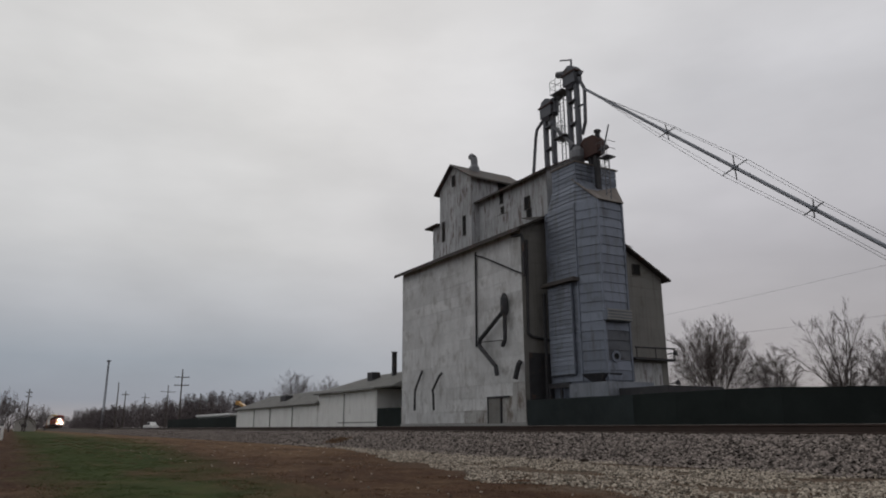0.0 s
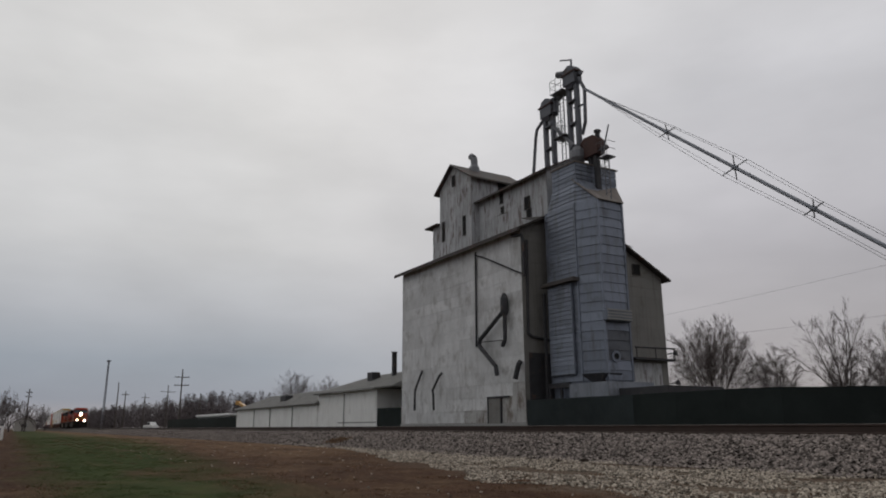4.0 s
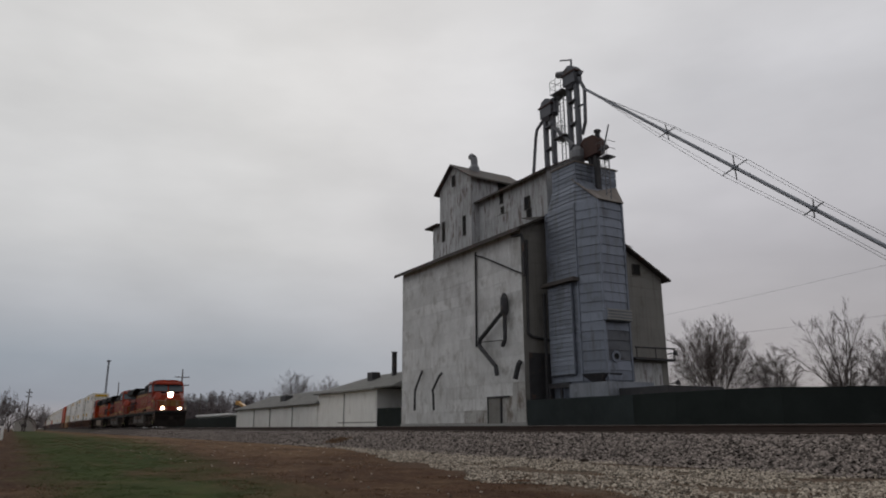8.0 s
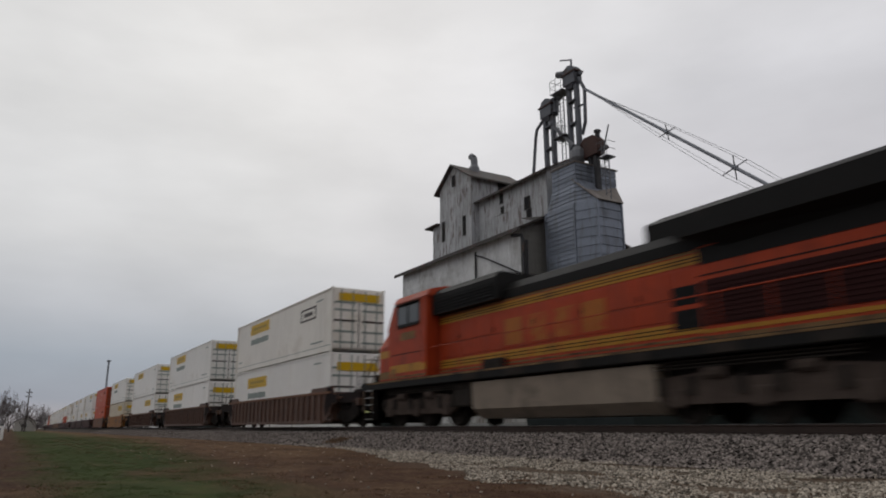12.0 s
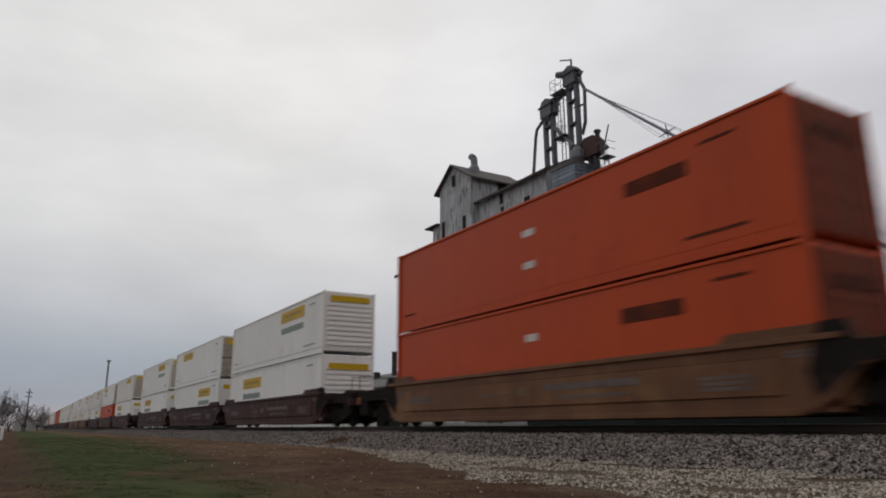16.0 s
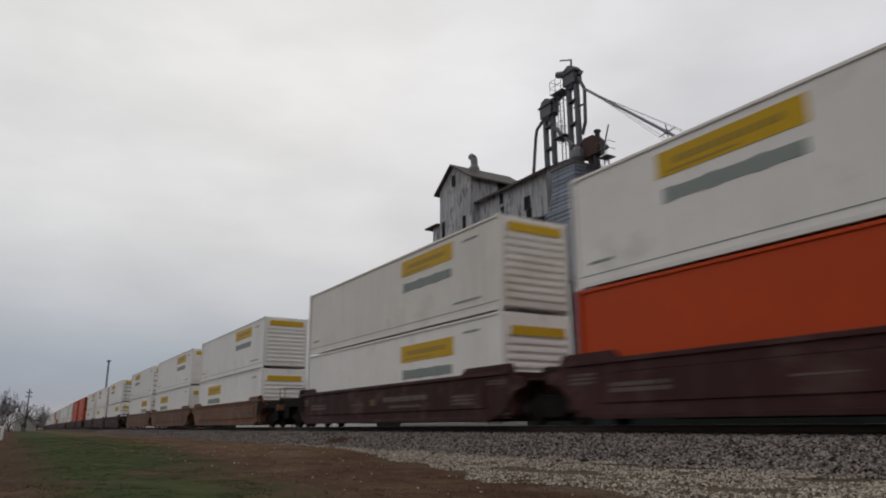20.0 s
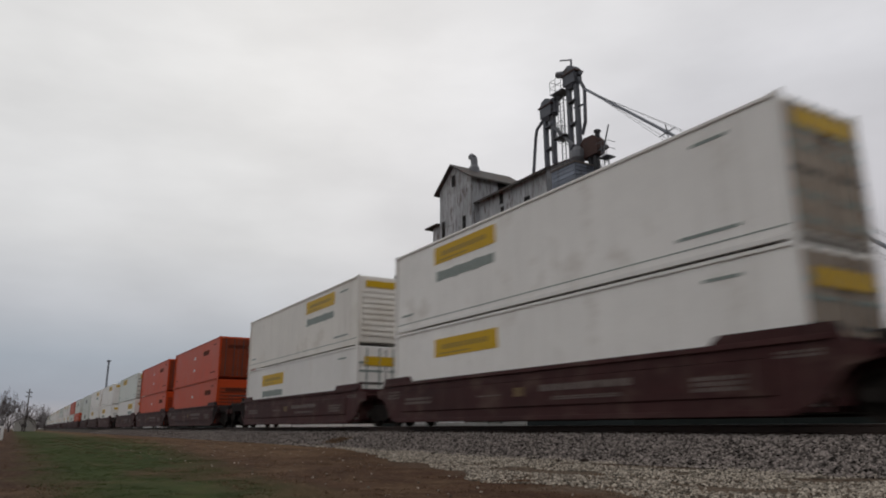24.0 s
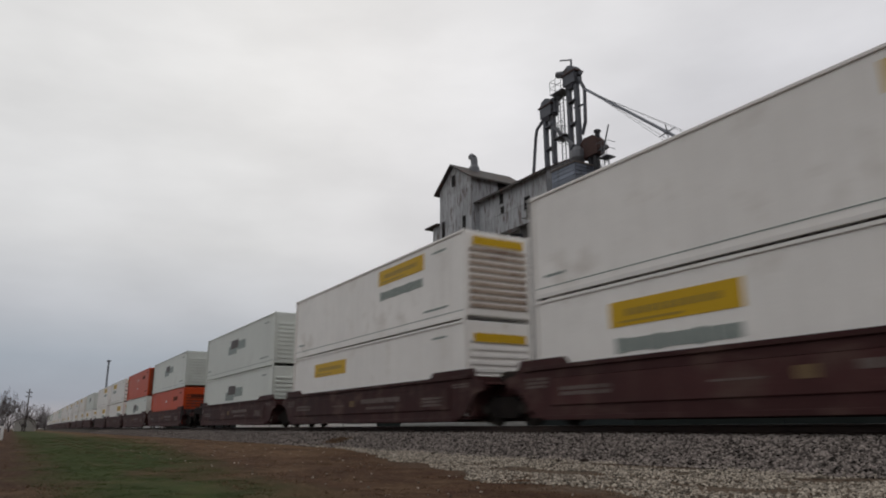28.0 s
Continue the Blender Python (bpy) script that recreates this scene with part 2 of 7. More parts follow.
    "green_box": material("pale_grey_green_container_paint", (0.68, 0.71, 0.67), 0.45, 0, 0.06, 0.6, 18, 0.04, (0.6, 0.62, 0.58), 0.25, 0.4, random=0.04, streak=(0.5, 0.51, 0.48), streak_amount=0.3, gloss=0.2),
    "orange_box": material("orange_container_paint", (0.54, 0.066, 0.014), 0.45, 0, 0.1, 0.6, 18, 0.04, (0.46, 0.062, 0.014), 0.3, 0.5, random=0.08, streak=(0.33, 0.055, 0.02), streak_amount=0.3, gloss=0.15),
    "red_box": material("red_orange_container_paint", (0.52, 0.075, 0.022), 0.45, 0, 0.1, 0.6, 18, 0.04, (0.44, 0.06, 0.02), 0.3, 0.5, streak=(0.25, 0.036, 0.016), streak_amount=0.3, gloss=0.15),
    "label_yellow": material("yellow_panel", (0.60, 0.37, 0.012), 0.45, 0, 0.08, 1.5, 20, 0.0, gloss=0.2),
    "label_olive": material("dark_lettering_on_yellow", (0.36, 0.24, 0.03), 0.5, 0, 0.1, 2, 20, 0.0),
    "label_grey": material("grey_green_lettering", (0.25, 0.29, 0.27), 0.5, 0, 0.1, 2, 20, 0.0),
    "label_dark": material("dark_lettering", (0.07, 0.055, 0.05), 0.5, 0, 0.1, 2, 20, 0.0),
    "label_brown": material("dark_brown_lettering", (0.105, 0.030, 0.018), 0.7, 0, 0.25, 3, 20, 0.0, (0.2, 0.04, 0.018), 0.4, 3.0, gloss=0.05),
    "label_white": material("white_lettering", (0.62, 0.58, 0.55), 0.5, 0, 0.1, 2, 20, 0.0),
    "car_maroon": material("maroon_well_car_paint", (0.056, 0.0225, 0.0225), 0.6, 0, 0.3, 0.9, 20, 0.06, (0.098, 0.058, 0.050), 0.42, 1.1, random=0.25, stretch=(0.7, 1, 1.2), streak=(0.105, 0.066, 0.056), streak_amount=0.5, gloss=0.12, streak_scale=(2.0, 2.0, 0.5)),
    "car_brown": material("brown_well_car_paint", (0.085, 0.042, 0.028), 0.55, 0, 0.2, 0.7, 20, 0.06, (0.05, 0.03, 0.025), 0.3, 0.6, random=0.2, streak=(0.12, 0.08, 0.06), streak_amount=0.5),
    "car_tan": material("dirty_yellow_well_car_paint", (0.29, 0.125, 0.032), 0.55, 0, 0.2, 0.7, 20, 0.06, (0.15, 0.07, 0.03), 0.4, 0.5, random=0.1, streak=(0.09, 0.05, 0.03), streak_amount=0.7, gloss=0.15),
    "car_rust": material("rusty_brown_well_car_paint", (0.150, 0.062, 0.027), 0.6, 0, 0.3, 0.7, 20, 0.06, (0.23, 0.115, 0.05), 0.42, 0.6, random=0.1, streak=(0.055, 0.032, 0.022), streak_amount=0.75),
    "chrome": material("bright_step_steel", (0.6, 0.6, 0.6), 0.35, 0.8, 0.1, 4, 40, 0.0, gloss=0.6),
    "dusty_rail": material("dusty_handrail_paint", (0.17, 0.125, 0.095), 0.7, 0, 0.3, 3, 30, 0.0, (0.09, 0.06, 0.045), 0.4, 2.0, gloss=0.1),
    "pale_rail": material("pale_grab_rail_paint", (0.20, 0.175, 0.15), 0.6, 0, 0.2, 3, 30, 0.0, (0.11, 0.09, 0.075), 0.35, 2.0, gloss=0.1),
    "pilot_black": material("matt_black_steel", (0.021, 0.018, 0.017), 0.9, 0, 0.4, 3, 30, 0.1, (0.022, 0.018, 0.016), 0.3, 1.5, gloss=0.02),
    "dark_grille": material("dark_intake_mesh", (0.018, 0.018, 0.019), 0.8, 0, 0.3, 6, 40, 0.1, gloss=0.05),
    "faded_stripe": material("worn_pale_stripe_paint", (0.20, 0.12, 0.055), 0.6, 0, 0.3, 2, 25, 0.0, (0.06, 0.04, 0.03), 0.5, 1.5, gloss=0.1),
    "reflector": material("yellow_reflector", (0.75, 0.8, 0.22), 0.3, 0, 0.05, 4, 30, 0.0, gloss=0.6),
    "faded_stencil": material("faded_white_stencil", (0.155, 0.125, 0.115), 0.6, 0, 0.35, 3, 25, 0.0, (0.075, 0.05, 0.048), 0.45, 2.2, gloss=0.1),
    "placard": material("tan_placard", (0.17, 0.115, 0.065), 0.6, 0, 0.2, 3, 25, 0.0, gloss=0.1),
    "lamp": glow("lit_headlamp", (1.0, 0.80, 0.52), 320.0),
    "bark": material("grey_bark", (0.085, 0.073, 0.072), 0.9, 0, 0.3, 3, 30, 0.4, gloss=0.04),
    "twig": material("winter_twigs", (0.14, 0.12, 0.12), 0.9, 0, 0.3, 0.5, 10, 0.0, gloss=0.02),
    "pole": material("grey_pole_timber", (0.09, 0.078, 0.07), 0.85, 0, 0.25, 1, 20, 0.2),
    "tarp": material("white_roof_sheet", (0.75, 0.75, 0.75), 0.5, 0, 0.05, 1, 10, 0.0),
    "machine": material("yellow_machine_paint", (0.42, 0.22, 0.04), 0.5, 0, 0.15, 2, 20, 0.0),
    "tyre": material("black_rubber", (0.02, 0.02, 0.02), 0.8, 0, 0.2, 4, 30, 0.1),
    "grass_green": material("winter_grass_blade", (0.056, 0.074, 0.025), 0.8, 0, 0.2, 0.8, 10, 0.0, island=0.3, gloss=0.02),
    "grass_dry": material("dead_grass_blade", (0.165, 0.108, 0.070), 0.85, 0, 0.25, 0.8, 10, 0.0, island=0.6, gloss=0.04),
    "house_wall": material("pale_house_siding", (0.40, 0.38, 0.36), 0.7, 0, 0.1, 0.8, 20, 0.1),
    # paler than near twigs: distance haze is put into this colour
    "brush": material("hazy_far_brush", (0.135, 0.118, 0.122), 0.95, 0, 0.2, 0.05, 1, 0.0, island=0.35, gloss=0.0),
    "orange_clean": material("bright_orange_loco_paint", (0.37, 0.045, 0.012), 0.5, 0, 0.2, 1.2, 20, 0.05, (0.25, 0.034, 0.013), 0.4, 0.9, streak=(0.10, 0.03, 0.018), streak_amount=0.6, gloss=0.2),
    "yellow_clean": material("bright_yellow_stripe_paint", (0.42, 0.20, 0.022), 0.5, 0, 0.25, 2, 25, 0.0, (0.22, 0.10, 0.026), 0.4, 1.0, gloss=0.2),
    "dirty_end": material("rust_stained_container_end", (0.43, 0.35, 0.285), 0.6, 0, 0.2, 0.9, 18, 0.05, (0.15, 0.09, 0.06), 0.6, 0.9, streak=(0.13, 0.08, 0.055), streak_amount=0.85, gloss=0.1),
    "amber_letter": material("amber_lettering_paint", (0.36, 0.115, 0.018), 0.5, 0, 0.2, 2, 25, 0.0, (0.36, 0.05, 0.014), 0.5, 1.6, gloss=0.2),
    "dark_red_end": material("dark_red_container_end", (0.25, 0.05, 0.022), 0.6, 0, 0.2, 0.9, 18, 0.05, (0.13, 0.038, 0.022), 0.45, 0.9, streak=(0.08, 0.03, 0.02), streak_amount=0.7, gloss=0.1),
    "dark_deck": material("black_deck_steel", (0.022, 0.017, 0.017), 0.85, 0, 0.35, 1.5, 25, 0.1, (0.045, 0.03, 0.026), 0.35, 1.2, gloss=0.05),
    "pipe_grey": material("blue_grey_pipe", (0.26, 0.275, 0.31), 0.5, 0.2, 0.2, 1.5, 25, 0.05, (0.17, 0.175, 0.19), 0.3, 0.8, still=True),
    "wire": material("grey_cable", (0.20, 0.20, 0.21), 0.6, 0, 0.1, 4, 30, 0.0),
}


# ---------------- mesh helpers ----------------
class Shape:
    """Gathers boxes, prisms, tubes and sheets into one mesh."""

    def __init__(self):
        self.v, self.f = [], []

    def add(self, verts, faces):
        o = len(self.v)
        self.v.extend([tuple(p) for p in verts])
        self.f.extend([tuple(i + o for i in q) for q in faces])
        return self

    def box(self, x0, x1, y0, y1, z0, z1, bevel=0.0):
        if bevel <= 0:
            return self.add([(x0, y0, z0), (x1, y0, z0), (x1, y1, z0), (x0, y1, z0), (x0, y0, z1), (x1, y0, z1), (x1, y1, z1), (x0, y1, z1)],
                            [(3, 2, 1, 0), (4, 5, 6, 7), (0, 1, 5, 4), (1, 2, 6, 5), (2, 3, 7, 6), (3, 0, 4, 7)])
        b = bevel
        ring = lambda z, e: [(x0 + e + b, y0 + e, z), (x1 - e - b, y0 + e, z), (x1 - e, y0 + e + b, z), (x1 - e, y1 - e - b, z),
                             (x1 - e - b, y1 - e, z), (x0 + e + b, y1 - e, z), (x0 + e, y1 - e - b, z), (x0 + e, y0 + e + b, z)]
        rings = [ring(z0, b * 0.7), ring(z0 + b, 0), ring(z1 - b, 0), ring(z1, b * 0.7)]
        return self.rings(rings)

    def rings(self, rings, cap=True, closed=True):
        o, k = len(self.v), len(rings[0])
        for r in rings:
            self.v.extend([tuple(p) for p in r])
        for a in range(len(rings) - 1):
            for i in range(k if closed else k - 1):
                j = (i + 1) % k
                self.f.append((o + a * k + i, o + a * k + j, o + (a + 1) * k + j, o + (a + 1) * k + i))
        if cap:
            self.f.append(tuple(o + i for i in reversed(range(k))))
            self.f.append(tuple(o + (len(rings) - 1) * k + i for i in range(k)))
        return self

    def prism_y(self, profile, y0, y1):
        """A profile of (x, z) points carried from y0 to y1."""
        return self.rings([[(x, y0, z) for x, z in profile], [(x, y1, z) for x, z in profile]])

    def prism_x(self, profile, x0, x1):
        """A profile of (y, z) points carried from x0 to x1."""
        return self.rings([[(x0, y, z) for y, z in profile], [(x1, y, z) for y, z in profile]])

    def prism_z(self, plan, z0, z1):
        return self.rings([[(x, y, z0) for x, y in plan], [(x, y, z1) for x, y in plan]])

    def tube(self, a, b, r, r2=None, sides=8, cap=True):
        a, b = Vector(a), Vector(b)
        d = (b - a)
        if d.length < 1e-6:
            return self
        d.normalize()
        u = d.orthogonal().normalized()
        w = d.cross(u)
        r2 = r if r2 is None else r2
        ring = lambda c, q: [c + u * (q * math.cos(2 * math.pi * i / sides)) + w * (q * math.sin(2 * math.pi * i / sides)) for i in range(sides)]
        return self.rings([ring(a, r), ring(b, r2)], cap)

    def path(self, points, r, sides=8):
        for a, b in zip(points, points[1:]):
            self.tube(a, b, r, sides=sides)
        return self

    def beam(self, a, b, w, h):
        """A square bar from a to b."""
        a, b = Vector(a), Vector(b)
        d = (b - a).normalized()
        u = Vector((0, 0, 1)).cross(d)
        u = u.normalized() if u.length > 1e-4 else Vector((1, 0, 0))
        t = d.cross(u)
        c = [u * (sx * w / 2) + t * (sz * h / 2) for sx, sz in ((-1, -1), (1, -1), (1, 1), (-1, 1))]
        return self.rings([[a + k for k in c], [b + k for k in c]])

    def slab(self, corners, thick):
        """A flat polygon with thickness, thickened against its normal."""
        p = [Vector(c) for c in corners]
        n = (p[1] - p[0]).cross(p[2] - p[0]).normalized() * thick
        return self.rings([[q - n for q in p], p])

    def lathe_y(self, c, profile, sides=20):
        """Rings round an axis along y: profile of (radius, y)."""
        return self.rings([[(c[0] + r * math.cos(2 * math.pi * i / sides), c[1] + y, c[2] + r * math.sin(2 * math.pi * i / sides)) for i in range(sides)] for r, y in profile])

    def lathe_z(self, c, profile, sides=16):
        return self.rings([[(c[0] + r * math.cos(2 * math.pi * i / sides), c[1] + r * math.sin(2 * math.pi * i / sides), c[2] + z) for i in range(sides)] for r, z in profile])

    def mesh(self, name, mat, smooth=False):
        me = bpy.data.meshes.new(name)
        me.from_pydata(self.v, [], self.f)
        bm = bmesh.new()
        bm.from_mesh(me)
        bmesh.ops.recalc_face_normals(bm, faces=bm.faces)
        bm.to_mesh(me)
        bm.free()
        me.materials.append(mat)
        if smooth:
            for p in me.polygons:
                p.use_smooth = True
        return me


def part(name, shape, mat, parent, label="", smooth=False):
    ob = new(name, shape.mesh(name, M[mat], smooth) if isinstance(shape, Shape) else shape)
    ob.parent = parent
    if label:
        ob["label"] = label
    return ob


def thing(name, label, category, group="", kind="", at=None):
    ob = new(name)
    ob.empty_display_size = 0.3
    if at is not None:
        ob.matrix_basis = at
    return tagged(ob, label, category, group, kind)


def setting(name, shape, mat, label="", category="", smooth=False):
    return tagged(new(name, shape.mesh(name, M[mat], smooth)), label, category, kind="structure")


GROUND = -0.62     # yard level beyond the track
NEAR = -0.84       # verge on the camera's side
TRACK_Y = 13.37
RAIL = -0.07        # top of the rails
CURVE_X, CURVE_END, CURVE_R = -40.0, -650.0, 19000.0


def track_pose(x):
    """Place on the track centre line: straight past the camera, a very wide curve away from it, then straight again."""
    if x >= CURVE_X:
        return Matrix.Translation((x, TRACK_Y, RAIL))
    a = (CURVE_X - max(x, CURVE_END)) / CURVE_R
    y = TRACK_Y + CURVE_R * (1 - math.cos(a)) + max(0.0, CURVE_END - x) * math.tan(a)
    return Matrix.Translation((x, y, RAIL)) @ Matrix.Rotation(-a, 4, "Z")


# ---------------- ground ----------------
def ground_height(x, y):
    c = track_pose(x).translation.y if x < CURVE_X else TRACK_Y
    d = y - c
    wob = 0.03 * noise.noise((x * 0.35, y * 0.35, 3.1)) + 0.012 * noise.noise((x * 1.7, y * 1.7, 5.0))
    if d < 0:
        prof = [(-400, NEAR - 0.02), (-9, NEAR - 0.02), (-6.0, NEAR + 0.02), (-3.45, -0.77), (-1.75, -0.335), (-1.2, -0.28), (0, -0.28)]
    else:
        prof = [(0, -0.28), (1.85, -0.31), (3.3, -0.62), (6, GROUND), (900, GROUND)]
    z = prof[-1][1]
    for (a, za), (b, zb) in zip(prof, prof[1:]):
        if a <= d <= b:
            z = za + (zb - za) * (d - a) / (b - a)
            break
    return z + wob * min(1, abs(d) / 3)


def ground_material():
    """Ballast by the track, a pale gravel strip, dry brown and green winter grass on the verge, by place."""
    m = bpy.data.materials.new("verge_ground")
    m.use_nodes = True
    nt = m.node_tree
    n, l = nt.nodes, nt.links
    b = n["Principled BSDF"]
    b.inputs["Roughness"].default_value = 0.95
    b.inputs["Specular IOR Level"].default_value = 0.03
    tc = n.new("ShaderNodeTexCoord")
    sep = n.new("ShaderNodeSeparateXYZ")
    l.new(tc.outputs["Object"], sep.inputs[0])

    def nz(scale, detail=5.0, rough=0.6, stretch=(1, 1, 1)):
        mp = n.new("ShaderNodeMapping")
        mp.inputs["Scale"].default_value = stretch
        l.new(tc.outputs["Object"], mp.inputs[0])
        t = n.new("ShaderNodeTexNoise")
        t.inputs["Scale"].default_value, t.inputs["Detail"].default_value, t.inputs["Roughness"].default_value = scale, detail, rough
        l.new(mp.outputs[0], t.inputs["Vector"])
        return t.outputs["Fac"]

    def math_(op, a, b_, c=None):
        t = n.new("ShaderNodeMath")
        t.operation = op
        for i, v in enumerate((a, b_, c)):
            if v is None:
                continue
            if isinstance(v, (int, float)):
                t.inputs[i].default_value = v
            else:
                l.new(v, t.inputs[i])
        return t.outputs[0]

    def step(v, lo, hi):
        r = n.new("ShaderNodeMapRange")
        r.inputs["From Min"].default_value, r.inputs["From Max"].default_value = lo, hi
        l.new(v, r.inputs["Value"])
        return r.outputs[0]

    def mix(f, a, b_):
        t = n.new("ShaderNodeMixRGB")
        l.new(f, t.inputs[0])
        for i, v in ((1, a), (2, b_)):
            if isinstance(v, tuple):
                t.inputs[i].default_value = (*v, 1)
            else:
                l.new(v, t.inputs[i])
        return t.outputs[0]

    def ramp2(f, a, b_, lo=0.35, hi=0.65):
        return mix(step(f, lo, hi), a, b_)

    y = math_("ADD", sep.outputs["Y"], math_("MULTIPLY", math_("SUBTRACT", nz(0.45), 0.5), 4.2))
    x = sep.outputs["X"]
    fine = nz(30, 3.0, 0.7)
    coarse = nz(11, 4.0, 0.7)
    dirt = ramp2(nz(1.1, 6.0, 0.7), (0.058, 0.028, 0.018), (0.112, 0.060, 0.037), 0.36, 0.64)
    fleck_noise = nz(9.0, 6.0, 0.75, (0.45, 1.6, 1))
    dirt = mix(step(fleck_noise, 0.52, 0.66), dirt, (0.20, 0.135, 0.085))
    dirt = mix(step(nz(4.0, 6.0, 0.75, (0.5, 1.5, 1)), 0.56, 0.68), dirt, (0.040, 0.030, 0.022))
    dirt = mix(step(fine, 0.35, 0.75), dirt, (0.045, 0.027, 0.019))
    green = ramp2(nz(1.6, 6.0, 0.7, (0.5, 1.3, 1)), (0.030, 0.045, 0.015), (0.056, 0.072, 0.024))
    dry = ramp2(coarse, (0.088, 0.053, 0.033), (0.155, 0.10, 0.062))
    pale = ramp2(coarse, (0.055, 0.036, 0.025), (0.20, 0.160, 0.125))
    stone = ramp2(coarse, (0.03, 0.026, 0.024), (0.15, 0.133, 0.12))
    # dimmer light near the camera painted into the dirt, then a green verge band
    yb = math_("ADD", sep.outputs["Y"], math_("MULTIPLY", math_("SUBTRACT", nz(0.28, 4.0), 0.5), 2.2))
    reach = math_("MULTIPLY", step(x, -8.0, -48.0), 4.6)
    g = math_("MULTIPLY", step(yb, 0.0, 1.3), step(math_("SUBTRACT", yb, reach), 3.7, 2.0))
    g = math_("MULTIPLY", g, step(nz(0.55, 6.0, 0.65, (0.5, 1.2, 1)), 0.26, 0.50))
    g = math_("MULTIPLY", g, step(x, -5.5, -8.5))
    # darker dirt colour carries the light falloff nearest the camera
    dirt = mix(math_("MULTIPLY", step(yb, 1.6, 0.2), 0.7), dirt, ramp2(fleck_noise, (0.034, 0.019, 0.014), (0.085, 0.052, 0.035)))
    col = mix(g, dirt, green)
    bare = math_("SUBTRACT", 0.85, math_("MULTIPLY", g, 0.65))
    col = mix(math_("MULTIPLY", step(nz(0.7, 6.0, 0.7), 0.52, 0.64), bare), col, dry)
    # straw-coloured dead grass at the foot of the ballast down the line
    straw = math_("MULTIPLY", math_("MULTIPLY", step(yb, 4.6, 7.0), step(x, -13.0, -22.0)), step(nz(0.8, 6.0, 0.7, (0.4, 1.4, 1)), 0.36, 0.58))
    col = mix(math_("MULTIPLY", straw, 0.75), col, (0.185, 0.118, 0.072))
    # gravel strip beside the ballast, thinning out into the distance
    shift = math_("MULTIPLY", step(x, -8.0, -23.0), 4.0)
    yg = math_("SUBTRACT", y, shift)
    col = mix(math_("MULTIPLY", step(yg, 5.6, 6.5), step(nz(1.4, 6.0), 0.30, 0.44)), col, pale)
    col = mix(step(math_("ADD", sep.outputs["Y"], math_("MULTIPLY", math_("SUBTRACT", nz(1.5), 0.5), 0.8)), 9.7, 10.05), col, stone)
    far = mix(step(coarse, 0.3, 0.7), (0.05, 0.045, 0.03), (0.10, 0.09, 0.06))
    col = mix(step(sep.outputs["Y"], 17.0, 19.0), col, far)
    l.new(col, b.inputs["Base Color"])
    bp = n.new("ShaderNodeBump")
    bp.inputs["Strength"].default_value, bp.inputs["Distance"].default_value = 0.8, 0.04
    l.new(math_("ADD", coarse, math_("MULTIPLY", fine, 0.6)), bp.inputs["Height"])
    l.new(bp.outputs[0], b.inputs["Normal"])
    return m


M["ground"] = ground_material()


def make_ground():
    def steps(marks):
        out = []
        for a, b, k in marks:
            out += [a + (b - a) * i / k for i in range(k)]
        return out + [marks[-1][1]]

    xs = steps([(-2500, -600, 8), (-600, -260, 24), (-260, -80, 36), (-80, -30, 60), (-30, 6, 110), (6, 60, 30), (60, 700, 16), (700, 2500, 4)])
    ys = steps([(-2500, -60, 6), (-60, -2, 20), (-2, 9, 64), (9, 13, 40), (13, 18, 20), (18, 60, 16), (60, 500, 12), (500, 2500, 4)])
    s = Shape()
    k = len(ys)
    for x in xs:
        for y in ys:
            s.v.append((x, y, ground_height(x, y)))
    for i in range(len(xs) - 1):
        for j in range(k - 1):
            s.f.append((i * k + j, (i + 1) * k + j, (i + 1) * k + j + 1, i * k + j + 1))
    setting("ground", s, "ground", "trackside verge of dry grass and gravel", "ground", smooth=True)


make_ground()


# ---------------- the elevator ----------------
EX0, EX1 = -54.0, -36.87      # along the track
EY0, EY1 = 28.0, 41.2         # track side, far side
EAVE0, EAVE1, RIDGE_Y, RIDGE_Z = 12.95, 10.75, 32.6, 15.1


def sheeted_face(parent, origin, across, up, width, height, rows, cols, mat, name="sheet", lap=0.012, top=None, rng=None):
    """A face of lapped metal sheets, each a piece of its own; top(u) limits the height where the face ends in a slope."""
    across, up = Vector(across).normalized(), Vector(up).normalized()
    out = across.cross(up)
    w, h = width / cols, height / rows
    for r in range(rows):
        off = w * rng.uniform(0.1, 0.9) if mat == "white_sheet" else 0.0
        cuts = [0.0] + [c * w + off for c in range(0 if off else 1, cols)] + [width]
        for u0, u1 in zip(cuts, cuts[1:]):
            v0, v1 = r * h, (r + 1) * h
            ta, tb = (top(u0), top(u1)) if top else (height, height)
            a1, b1 = min(v1 + 0.03, ta), min(v1 + 0.03, tb)
            if a1 <= v0 + 0.02 and b1 <= v0 + 0.02:
                continue
            a1, b1 = max(a1, v0 + 0.01), max(b1, v0 + 0.01)
            g = 0.002
            t0 = lap * (1.0 + rng.random() * 0.8)
            base = Vector(origin) + across * u0 + up * v0
            p = [(g, 0, t0), (u1 - u0 - g, 0, t0 + rng.uniform(0, 0.006)), (u1 - u0 - g, b1 - v0, 0.003), (g, a1 - v0, 0.003)]
            s = Shape()
            s.rings([[across * x + up * y - out * 0.004 for x, y, z in p], [across * x + up * y + out * z for x, y, z in p]])
            worn = mat == "white_sheet" and (r == 0 and u0 > 7.5 or r in (1, 2) and u0 > 12.0)
            ob = part(name, s, "stained_sheet" if worn else mat, parent)
            ob.location = base


